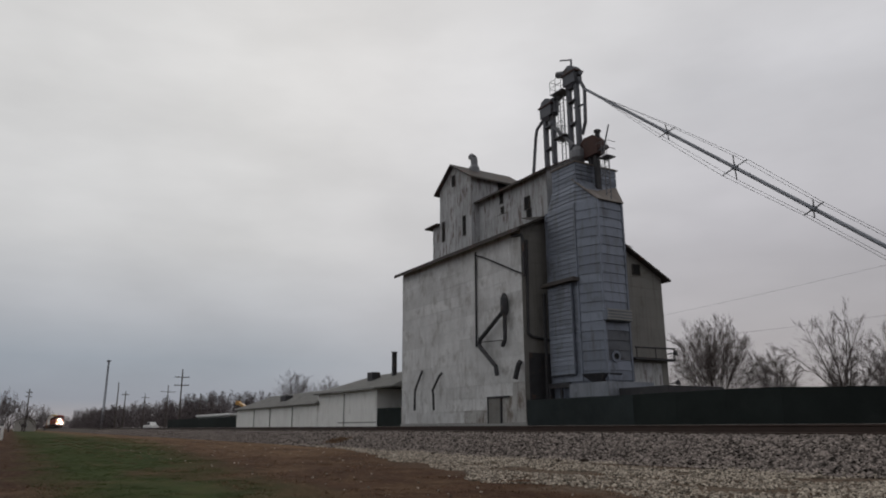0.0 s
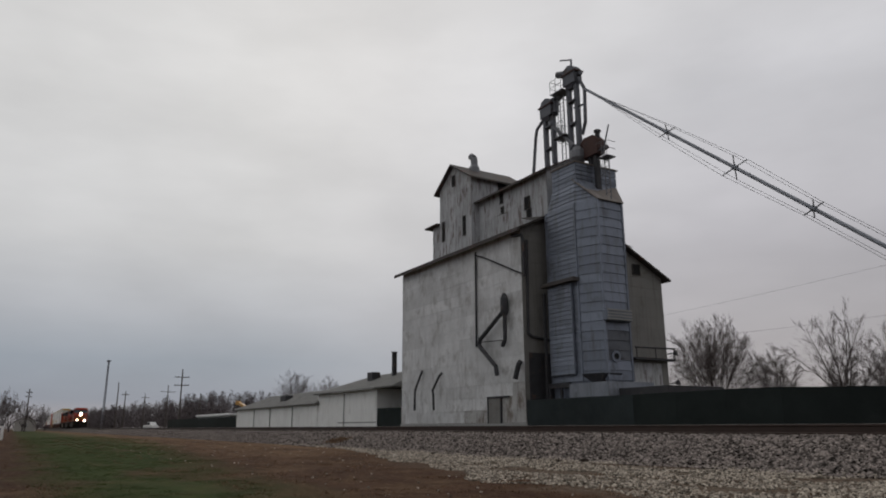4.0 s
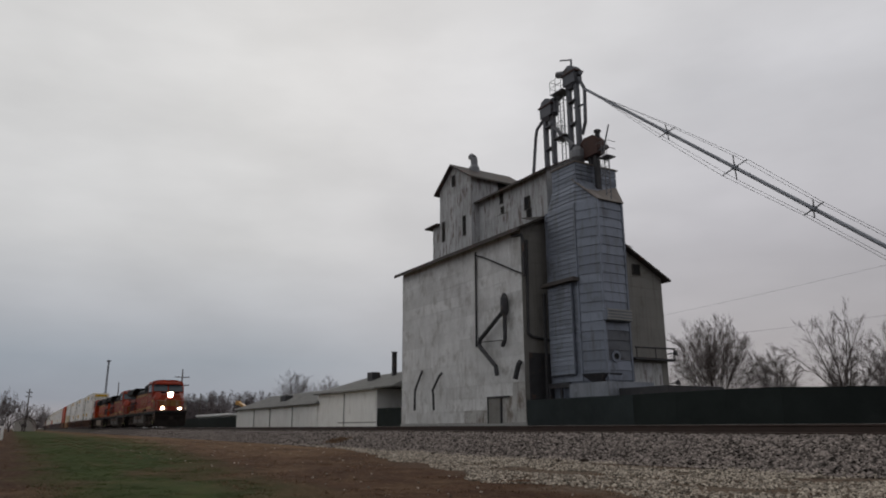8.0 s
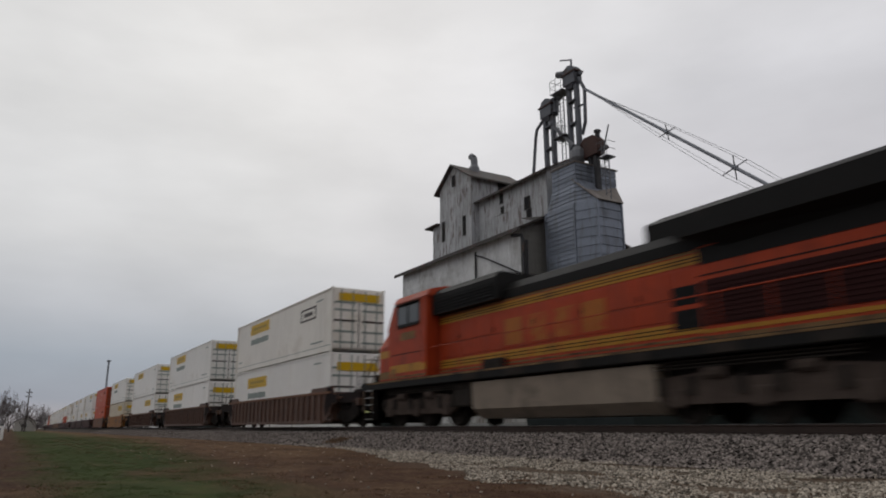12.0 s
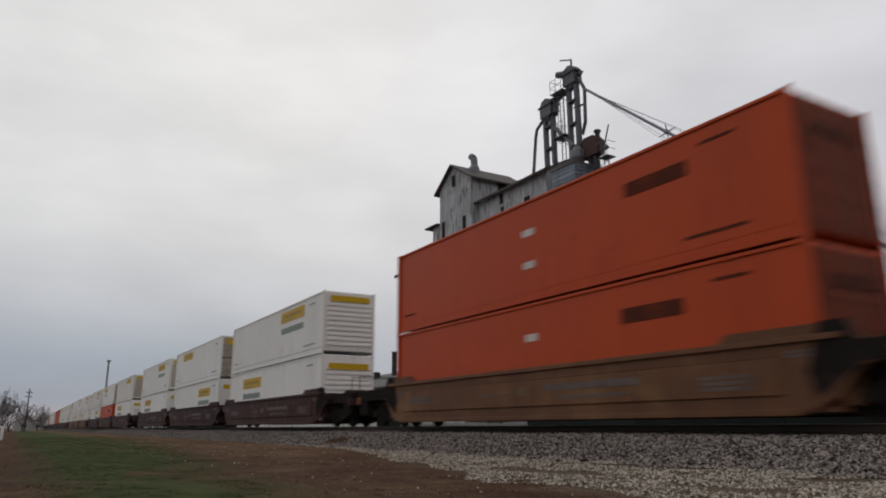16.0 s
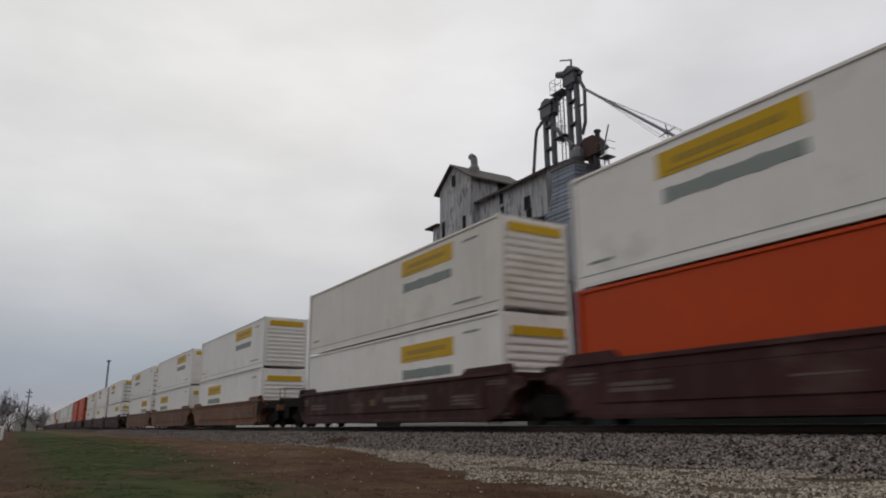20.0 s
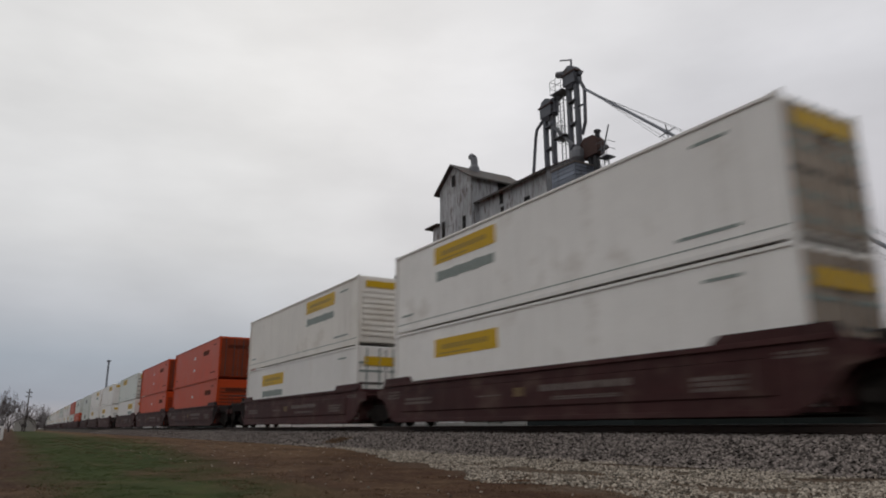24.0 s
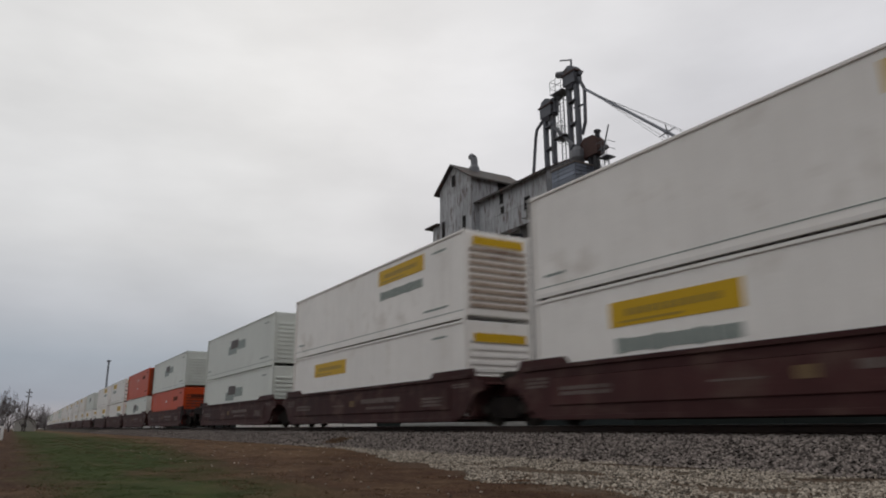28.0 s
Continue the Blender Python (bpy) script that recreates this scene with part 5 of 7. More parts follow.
def far_woods():
    """A belt of distant bare woods along the railway: stems, twiggy heads and dark brush, joined."""
    rng = random.Random(77)
    s = Shape()
    for i in range(420):
        f = rng.random()
        x = -265 - 600 * f
        y = rng.uniform(62, 92) - 8 * f
        h = rng.uniform(9, 14.5) + 5 * f
        s.tube((x, y, GROUND - 0.2), (x + rng.uniform(-1, 1), y, h * 0.9), 0.16 + 0.12 * f, 0.05, 3, False)
        for k in range(290):
            z = h * (0.03 + 0.95 * rng.random() ** 1.2)
            r = 3.8 * (1.05 - (z / h) ** 2 * 0.8)
            c = Vector((x + rng.uniform(-r, r), y + rng.uniform(-r, r) * 0.6, z))
            a = rng.uniform(0, 6.283)
            d = Vector((math.cos(a) * 0.8, math.sin(a) * 0.6, rng.uniform(-0.1, 1.0))) * rng.uniform(0.7, 1.7)
            w = Vector((rng.uniform(-0.1, 0.1), rng.uniform(-0.2, 0.2), rng.uniform(-0.1, 0.1))) * (1.8 - 1.2 * z / h)
            s.add([c - w, c + w, c + d], [(0, 1, 2)])
    for i in range(130):
        x, y = rng.uniform(-1750, -1550), rng.uniform(-90, 150)
        h = rng.uniform(14, 24)
        s.tube((x, y, GROUND - 0.2), (x, y, h * 0.9), 0.4, 0.1, 3, False)
        for k in range(90):
            z = h * rng.random() ** 1.2
            c = Vector((x + rng.uniform(-5, 5), y + rng.uniform(-6, 6), z))
            d = Vector((rng.uniform(-1, 1), rng.uniform(-1, 1), rng.uniform(0, 1.6))) * 2.0
            w = Vector((0, rng.uniform(-0.7, 0.7), rng.uniform(-0.3, 0.3)))
            s.add([c - w, c + w, c + d], [(0, 1, 2)])
    me = bpy.data.meshes.new("far_woods")
    me.from_pydata(s.v, [], s.f)
    me.materials.append(M["brush"])
    return tagged(new("far_woods", me), "distant belt of dark leafless woods along the line", "woods", kind="stuff")


far_woods()


def timber_scrap(x, y, z, length, turn):
    e = thing("timber_scrap", "dark splintered scrap of tie timber on the gravel", "wood scrap", "timber scraps", at=pose(x, y, z, 4, -6, turn))
    k = length * 5
    outline = [(-1.0, -0.06, 0.07, 0.09, 0.0), (0.0, -0.09, 0.08, 0.13, -0.01), (0.9, -0.05, 0.04, 0.07, 0.0)]
    part("chunk", Shape().rings([[(x_ * length, y0 * k, z0 * k), (x_ * length * 0.95, y1 * k, z0 * k), (x_ * length * 0.93, y1 * 0.7 * k, z1 * k), (x_ * length, y0 * 0.6 * k, z1 * 0.85 * k)] for x_, y0, y1, z1, z0 in outline]), "tie", e)
    return e


timber_scrap(-10.87, 9.63, ground_height(-10.87, 9.63) + 0.01, 0.10, 20)
timber_scrap(-11.3, 9.35, ground_height(-11.3, 9.35) + 0.01, 0.06, 70)
timber_scrap(-16.70, 9.6, ground_height(-16.70, 9.6) + 0.01, 0.08, 10)


# ---------------- poles, tower, house and yard things far down the line ----------------
def utility_pole(x, y, top, arms, seed=0):
    e = thing("utility_pole", "weathered wooden utility pole with crossarms", "utility pole", "utility poles")
    part("post", Shape().tube((x, y, GROUND - 0.3), (x, y, top), 0.19, 0.12, 9), "pole", e)
    for z, w in arms:
        arm = part("crossarm", Shape().box(x - 0.06, x + 0.06, y - w, y + w, z - 0.07, z + 0.07), "pole", e)
        for k in (-0.9, -0.5, 0.5, 0.9):
            part("insulator", Shape().lathe_z((x, y + k * w, z + 0.07), [(0.04, 0), (0.08, 0.08), (0.05, 0.2)], 7), "dark_steel", arm)
    return e


utility_pole(-160.5, 30.2, 12.1, ((10.4, 1.5), (8.7, 1.5)))
utility_pole(-233.0, 40.0, 12.7, ((10.6, 2.2),))
utility_pole(-220.0, 24.5, 12.4, ())
utility_pole(-224.0, 27.0, 10.3, ((9.2, 1.0),))
utility_pole(-250.0, 36.0, 10.7, ((9.4, 1.2),))
utility_pole(-187.0, 40.0, 8.3, ())
utility_pole(-200.0, 2.7, 9.2, ((8.3, 0.7), (7.3, 0.7)))


def overhead_wire(a, b, sag):
    """One sagging cable between two poles."""
    e = thing("overhead_wire", "thin dark overhead power line strung between poles", "power line", "overhead power lines")
    a, b = Vector(a), Vector(b)
    rings = []
    for i in range(13):
        c = a.lerp(b, i / 12) - Vector((0, 0, 4 * sag * (i / 12) * (1 - i / 12)))
        rings.append([c + Vector((0, 0.011 * math.cos(q), 0.011 * math.sin(q))) for q in (0.0, 2.094, 4.189)])
    part("cable", Shape().rings(rings), "wire", e)
    return e


utility_pole(-60.0, 64.0, 12.9, ())
utility_pole(-25.6, 64.0, 14.3, ())
for za, zb in ((12.3, 13.72), (9.48, 9.04), (5.8, 5.91)):
    overhead_wire((-60.0, 64.0, za), (-25.6, 64.0, zb), 0.15)


def cell_tower(x, y, top):
    e = thing("radio_mast", "slender grey lattice radio mast far beyond the trees", "mast")
    for a, b in ((-1, -1), (1, -1), (0, 1)):
        part("leg", Shape().tube((x + a * 0.6, y + b * 0.6, GROUND - 0.2), (x + a * 0.35, y + b * 0.35, top), 0.34, sides=5), "pipe_grey", e)
    for i in range(24):
        z0, z1 = top * i / 24, top * (i + 1) / 24
        r0, r1 = 0.75 - 0.25 * z0 / top, 0.75 - 0.25 * z1 / top
        part("brace", Shape().tube((x - r0, y - r0, z0), (x + r1, y - r1, z1), 0.2, sides=4).tube((x + r1, y - r1, z1), (x, y + r0, z0), 0.2, sides=4), "pipe_grey", e)
    part("antenna_frame", Shape().box(x - 1.3, x + 1.3, y - 1.5, y + 1.5, top - 1.1, top - 0.1, 0.2), "grey_steel", e)
    return e


cell_tower(-619.0, 60.0, 52.0)


def make_house(x, y0, y1):
    e = thing("far_house", "small grey house with a low gabled roof by the line", "house")
    ym = (y0 + y1) / 2
    part("wall", Shape().box(x - 8, x, y0, y1, -0.9, 1.9), "house_wall", e)
    part("gable", Shape().prism_x([(y0, 1.9), (y1, 1.9), (ym, 3.7)], x - 8, x), "house_wall", e)
    for ya, yb in ((y0 - 0.4, ym), (ym, y1 + 0.4)):
        za, zb = (1.75, 3.78) if ya < ym - 0.01 else (3.78, 1.75)
        part("roof", Shape().prism_x([(ya, za), (yb, zb), (yb, zb + 0.15), (ya, za + 0.15)], x - 8.4, x + 0.4), "shingle", e)
    w = part("window", Shape().box(x, x + 0.03, ym - 0.5, ym + 0.5, 0.4, 1.4), "glass_dark", e)
    part("frame", Shape().box(x, x + 0.05, ym - 0.6, ym - 0.5, 0.3, 1.5).box(x, x + 0.05, ym + 0.5, ym + 0.6, 0.3, 1.5), "wall_white", w)
    return e


make_house(-258.0, 0.6, 6.4)


def make_van(m):
    e = thing("pickup_truck", "white pickup truck parked beyond the track", "truck", at=m)
    part("body", Shape().box(-2.6, 2.6, -0.95, 0.95, 0.45, 1.25, 0.1), "tarp", e)
    part("cab", Shape().rings([[(-0.6, -0.9, 1.2), (1.7, -0.9, 1.2), (1.7, 0.9, 1.2), (-0.6, 0.9, 1.2)], [(-0.4, -0.8, 2.1), (1.0, -0.8, 2.1), (1.0, 0.8, 2.1), (-0.4, 0.8, 2.1)]]), "tarp", e)
    part("window", Shape().box(-0.35, 1.05, -0.9, -0.84, 1.35, 1.95), "glass_dark", e)
    for x in (-1.7, 1.7):
        for s in (-1, 1):
            w = part("wheel", Shape().lathe_y((x, s * 0.85, 0.38), [(0.2, -0.1), (0.38, -0.1), (0.38, 0.1), (0.2, 0.1)], 14), "tyre", e)
            part("rim", Shape().lathe_y((x, s * 0.87, 0.38), [(0.1, -0.1), (0.21, -0.1), (0.21, 0.1), (0.1, 0.1)], 12), "grey_steel", w)
    return e


make_van(pose(-216.0, 33.3, GROUND, 0, 0, 18))
long_shed = thing("storage_trailer", "long low trailer with white roof behind the fence", "trailer")
part("body", Shape().box(-138, -114.5, 29.2, 31.8, GROUND, 1.75, 0.05), "wall_grey", long_shed)
part("roof", Shape().box(-138.2, -114.3, 29.0, 32.0, 1.76, 2.12, 0.06), "tarp", long_shed, "white roof sheet")
loader = thing("yellow_conveyor", "yellow inclined conveyor beside the white shed", "conveyor")
part("mast", Shape().beam((-112.5, 30.5, GROUND), (-112.5, 30.5, 3.2), 0.35, 0.35), "dark_steel", loader)
part("boom", Shape().beam((-115.2, 30.5, 3.7), (-109.5, 30.5, 2.7), 0.4, 0.4), "machine", loader, "yellow boom")
part("head", Shape().box(-115.8, -114.8, 30.2, 30.8, 3.4, 4.0, 0.1), "machine", loader)
gate = thing("white_gate_post", "white painted gate rail at the verge", "gate")
part("post", Shape().box(-60.1, -59.9, -0.65, -0.45, -0.95, 0.12), "wall_white", gate)
part("rail", Shape().box(-60.05, -59.95, -6.0, -0.5, -0.02, 0.1), "wall_white", gate)


# ---------------- the train ----------------
def wheel_shape(x, y, r, side):
    """A steel wheel with flange, rim and dished plate; side is the outward direction along y."""
    s = side
    return Shape().lathe_y((x, y, r), [(0.08, s * 0.05), (0.1, s * 0.06), (r * 0.45, s * 0.0), (r * 0.78, s * 0.02), (r * 0.8, s * 0.065), (r - 0.01, s * 0.065), (r, s * -0.03), (r + 0.025, s * -0.045), (r + 0.025, s * -0.07), (r * 0.5, s * -0.07)], 18)


def freight_truck(parent, x):
    """Two-axle freight truck: cast side frames with spring pockets, wheels, axles, bolster."""
    b = part("truck", Shape().box(x - 0.2, x + 0.2, -1.05, 1.05, 0.5, 0.72, 0.04), "loco_grime", parent, "grimy two-axle truck")
    for s in (-1, 1):
        prof = [(x - 1.15, 0.38), (x - 0.75, 0.38), (x - 0.55, 0.22), (x + 0.55, 0.22), (x + 0.75, 0.38), (x + 1.15, 0.38), (x + 1.15, 0.62), (x + 0.7, 0.68), (x + 0.45, 0.82), (x - 0.45, 0.82), (x - 0.7, 0.68), (x - 1.15, 0.62)]
        y = s * 1.02
        part("side_frame", Shape().prism_y(prof, y - 0.07, y + 0.07), "pilot_black", b)
        part("spring_nest", Shape().tube((x - 0.13, y, 0.3), (x - 0.13, y, 0.68), 0.1, sides=8).tube((x + 0.13, y, 0.3), (x + 0.13, y, 0.68), 0.1, sides=8), "pilot_black", b)
        for a in (-0.89, 0.89):
            part("wheel", wheel_shape(x + a, s * 0.755, 0.46, s), "loco_grime", b)
            part("bearing", Shape().tube((x + a, s * 0.95, 0.46), (x + a, s * 1.14, 0.46), 0.13, sides=10), "loco_grime", b)
    for a in (-0.89, 0.89):
        part("axle", Shape().tube((x + a, -0.75, 0.46), (x + a, 0.75, 0.46), 0.08, sides=8), "dark_steel", b)
    return b


def stencil(parent, x0, x1, z0, z1, y, rng, mat, name="stencil", rows=1):
    """Unreadable lettering as plain bars."""
    s = Shape()
    h = (z1 - z0) / rows
    for r in range(rows):
        x = x0
        while x < x1 - 0.05:
            w = min(rng.uniform(0.12, 0.4) * (x1 - x0) / 2.4, x1 - x)
            s.box(x, x + w, y - 0.004, y + 0.004, z0 + r * h + 0.15 * h, z0 + (r + 1) * h - 0.15 * h)
            x += w + 0.05
    return tagged(part(name, s, mat, parent), kind="stuff")


def make_well_car(mat, ribbed, halves, lead_truck, trail_truck, label, seed, plain=False):
    """One well platform: deep side sills, floor, end decks, trucks. halves: how far its leading and trailing ends reach; its well is always 17 m."""
    rng = random.Random(seed)
    e = thing("well_car", label, "well car", "well cars")
    for s in (-1, 1):
        prof = [(-7.7, 0.14), (7.7, 0.14), (8.35, 0.42), (8.85, 0.95), (9.35, 1.05), (9.35, 1.3), (8.9, 1.36), (8.7, 1.72), (6.3, 1.72), (6.05, 1.52), (-6.7, 1.52), (-6.9, 1.72), (-8.7, 1.72), (-8.9, 1.36), (-9.35, 1.3), (-9.35, 1.05), (-8.85, 0.95), (-8.35, 0.42)]
        y = s * 1.42
        sill = part("side_sill", Shape().prism_y(prof, y - 0.04, y + 0.04), mat, e)
        o = y + s * 0.04
        lo, hi = min(o, o + s * 0.07), max(o, o + s * 0.07)
        part("top_chord", Shape().box(-8.6, 8.6, lo, hi, 1.42, 1.53, 0.01), "car_rust" if ribbed else mat, sill)
        part("bottom_chord", Shape().box(-7.7, 7.7, lo, hi, 0.14, 0.26, 0.01), mat, sill)
        if ribbed:
            rib = Shape().box(-0.05, 0.05, lo, hi - s * 0.0, 0.27, 1.41).mesh("rib", M[mat])
            for i in range(21):
                part("rib", rib, mat, sill).location = (-7.5 + i * 0.75, 0, 0)
        else:
            part("bulge", Shape().box(-7.4, 7.4, min(o, o + s * 0.03), max(o, o + s * 0.03), 0.5, 1.2, 0.02), mat, sill)
        if s < 0 and not plain:
            face = o + s * (0.005 if ribbed else 0.036)
            stencil(sill, -7.0, -5.2, 0.72, 0.98, face, rng, "faded_stencil" if not ribbed else mat, rows=2)
            if not ribbed:
                stencil(sill, 0.6, 3.9, 0.84, 1.08, face, rng, "faded_stencil")
                stencil(sill, 1.1, 3.6, 0.64, 0.74, face, rng, "faded_stencil", rows=2)
                part("placard", Shape().box(-0.55, -0.1, face - 0.008, face + 0.002, 0.78, 1.02), "placard", sill, "tan placard")
                stencil(sill, -2.4, -1.1, 0.82, 0.88, face, rng, "faded_stencil")
                stencil(sill, 5.6, 6.9, 0.62, 0.95, face, rng, "faded_stencil", rows=3)
                stencil(sill, 7.55, 8.5, 1.15, 1.3, o + s * 0.005, rng, "faded_stencil", rows=2)
                stencil(sill, -8.4, -7.5, 0.95, 1.25, o + s * 0.005, rng, "faded_stencil", rows=3)
    part("well_floor", Shape().box(-8.4, 8.4, -1.36, 1.36, 0.2, 0.3), mat, e)
    for s in (-1, 1):
        part("bulkhead", Shape().box(min(s * 8.45, s * 8.6), max(s * 8.45, s * 8.6), -1.36, 1.36, 0.3, 1.5), mat, e)
        half = halves[0] if s > 0 else halves[1]
        x0, x1 = sorted((s * 8.6, s * (half - 0.35)))
        deck = part("end_deck", Shape().box(x0, x1, -0.75, 0.75, 0.85, 1.18, 0.04), mat, e)
        part("deck_plate", Shape().box(min(s * 8.7, s * 9.6), max(s * 8.7, s * 9.6), -1.38, 1.38, 1.18, 1.26, 0.02), mat, deck)
        part("brake_gear", Shape().box(min(s * 8.8, s * 9.4), max(s * 8.8, s * 9.4), -0.5, 0.5, 1.26, 1.62, 0.08), "loco_grime", deck)
        if half > 10.5:
            q0, q1 = sorted((s * 8.95, s * (half - 0.36)))
            part("end_platform", Shape().box(q0, q1, -1.32, 1.32, 0.98, 1.4, 0.03), "dark_deck", e, "black end platform")
            part("draft_sill", Shape().box(q0, q1, -0.5, 0.5, 0.42, 0.97, 0.03), "pilot_black", e)
            for w_ in (-1, 1):
                # thin dark plate laid over each end of the sill
                part("sill_end", Shape().prism_y([(s * 8.05, 0.42), (s * 8.9, 1.0), (s * 9.36, 1.04), (s * 9.36, 1.32), (s * 8.9, 1.38), (s * 8.7, 1.75), (s * 8.2, 1.75), (s * 7.9, 0.9)], *sorted((w_ * 1.46, w_ * 1.47))), "dark_deck", e, "dark sill end plate")
                part("step_plate", Shape().box(*sorted((s * (half - 1.2), s * (half - 0.5))), *sorted((w_ * 1.26, w_ * 1.32)), 0.45, 0.98), "pilot_black", e)
                part("air_reservoir", Shape().tube((s * 8.95, w_ * 1.0, 0.82), (s * 9.9, w_ * 1.0, 0.82), 0.14, sides=10), "pilot_black", e)
            part("coupler", Shape().box(min(s * (half - 0.4), s * half), max(s * (half - 0.4), s * half), -0.13, 0.13, 0.72, 1.0, 0.04), "dark_steel", e)
            part("handrail", Shape().path([(s * (half - 0.4), -1.3, 1.2), (s * (half - 0.4), -1.3, 2.0), (s * (half - 0.4), 1.3, 2.0), (s * (half - 0.4), 1.3, 1.2)], 0.016, 5), "dark_steel", e)
            part("end_sill", Shape().box(min(s * (half - 0.6), s * (half - 0.35)), max(s * (half - 0.6), s * (half - 0.35)), -1.4, 1.4, 0.85, 1.15, 0.03), mat, e)
    if lead_truck is not None:
        freight_truck(e, lead_truck)
    if trail_truck is not None:
        freight_truck(e, trail_truck)
    return e


CL, CW, CH = 8.17, 1.295, 2.95       # container half length, half width, height


def make_container(mat, label_at, bar, end, text, plain=False, framed=False, drop=0.0):
    """A 53-foot container. label_at: start of its panel from the trailing end; bar: lettering below it; end: 'doors' or 'slats' on the leading end; plain: far off, fewer fittings; drop: how much lower its panels sit."""
    e = thing("container", text, "container", "containers on the train")
    pale = mat in ("white_box", "beige_box", "green_box", "cream_box")
    part("shell", Shape().box(-CL + 0.03, CL - 0.05, -CW + 0.012, CW - 0.012, 0.1, CH - 0.02, 0.03), mat, e)
    for s in (-1, 1):
        part("bottom_rail", Shape().box(-CL, CL, s * CW - 0.035, s * CW + 0.008, 0.0, 0.11, 0.01), mat, e)
        part("top_rail", Shape().box(-CL, CL, s * CW - 0.03, s * CW + 0.006, CH - 0.08, CH, 0.012), mat, e)
    for x in (-CL, CL):
        for s in (-1, 1):
            xa, xb = sorted((x, x - math.copysign(0.1, x)))
            xc, xd = sorted((x + math.copysign(0.004, x), x - math.copysign(0.18, x)))
            y0, y1 = s * CW - 0.06, s * CW + 0.005
            part("corner_post", Shape().box(xa, xb, y0, y1, 0.1, CH - 0.1).box(xc, xd, y0 - 0.006, y1 + 0.006, -0.055, 0.11).box(xc, xd, y0 - 0.006, y1 + 0.006, CH - 0.11, CH + 0.01), mat, e)
    if mat == "cream_box":
        seams = Shape()
        for i in range(13):
            seams.box(-7.42 + i * 1.22, -7.32 + i * 1.22, -CW + 0.004, -CW + 0.03, 0.18, CH - 0.1)
        part("side_ribs", seams, mat, e)
    part("side_groove", Shape().box(-CL + 0.12, CL - 0.12, -CW + 0.004, -CW + 0.018, 0.27, 0.295), "label_grey" if pale else "red_box", e)
    if not plain:
        part("roof_panel", Shape().box(-CL + 0.1, CL - 0.1, -CW + 0.06, CW - 0.06, CH - 0.03, CH - 0.005), mat, e)
    lx = CL - 0.05
    face = "dirty_end" if "dirty" in end else mat if pale else "dark_red_end"
    if "doors" in end:
        for s in (-1, 1):
            door = part("door", Shape().box(lx, lx + 0.035, min(s * 0.02, s * 1.2), max(s * 0.02, s * 1.2), 0.16, CH - 0.14, 0.01), face, e)
            if plain:
                continue
            for y in (0.32, 0.9):
                part("lock_rod", Shape().tube((lx + 0.06, s * y, 0.1), (lx + 0.06, s * y, CH - 0.1), 0.03, sides=6), "label_grey" if pale else "label_dark", door)
            for z in (0.35, 0.85, 1.35, 1.85, 2.2):
                part("hinge", Shape().box(lx + 0.03, lx + 0.055, min(s * 0.15, s * 1.24), max(s * 0.15, s * 1.24), z, z + 0.09), ("label_dark" if z == 1.35 else "label_grey") if pale else face, door)
        part("gasket", Shape().box(lx + 0.02, lx + 0.04, -0.02, 0.02, 0.16, CH - 0.14), "label_dark", e)
        band = (2.32, 2.7)
    else:
        for i in range(0 if plain else 9):
            z = 0.35 + i * 0.235
            part("slat", Shape().box(lx, lx + 0.06, -CW + 0.16, CW - 0.16, z, z + 0.14, 0.02), face, e)
        band = (2.45, 2.74)
    logo = "grey lettering" in text
    if framed:
        for x0, x1, z0, z1 in ((12.0, 14.1, 1.75, 1.83), (12.0, 14.1, 2.3, 2.38), (12.0, 12.1, 1.83, 2.3), (14.0, 14.1, 1.83, 2.3), (12.5, 13.6, 1.97, 2.16)):
            part("plate_bar", Shape().box(x0 - CL, x1 - CL, -CW - 0.006, -CW + 0.012, z0, z1), "label_dark", e)
    if pale and not logo:
        part("end_panel", Shape().box(lx + 0.065, lx + 0.075, -1.02, 1.02, band[0] - drop, band[1] - drop), "label_yellow", e, "yellow panel")
    elif not pale:
        part("end_lettering", Shape().box(lx + 0.06, lx + 0.068, -0.75, 0.75, 2.1, 2.36), "label_brown", e)
    y = -CW + 0.012
    a = -CL + label_at
    if logo:
        part("lettering", Shape().box(a + 3.2, a + 5.2, y - 0.016, y, 1.35, 1.9), "label_grey", e)
        part("lettering", Shape().box(a + 5.35, a + 7.2, y - 0.016, y, 1.55, 2.1), "label_grey", e)
        part("emblem", Shape().box(a + 3.8, a + 5.6, y - 0.02, y - 0.017, 1.7, 2.25), "label_dark", e)
    elif not pale:
        part("lettering", Shape().box(a, a + 1.85, y - 0.016, y, 1.95, 2.3), "label_brown", e, "dark lettering")
        for z in (0.95, 1.9):
            part("mark", Shape().box(7.8 - CL, 8.3 - CL, y - 0.016, y, z, z + 0.2), "label_white", e)
    else:
        p = part("panel", Shape().box(a, a + 3.7, y - 0.014, y, 2.09 - drop, 2.69 - drop), "label_yellow", e, "yellow panel")
        s = Shape()
        for k in range(11):
            s.box(a + 0.5 + k * 0.25, a + 0.7 + k * 0.25, y - 0.02, y - 0.014, 2.33 - drop, 2.49 - drop)
        part("panel_lettering", s.box(a + 0.3, a + 2.2, y - 0.02, y - 0.014, 2.17 - drop, 2.22 - drop), "label_olive", p)
        if bar:
            s = Shape()
            for k in range(12):
                h = 0.0 if k % 4 else 0.03
                s.box(a + 0.15 + k * 0.29, a + 0.41 + k * 0.29, y - 0.014, y, 1.50 - h - drop, 1.80 + h - drop)
            part("lettering", s, "label_grey", e, "grey-green lettering")
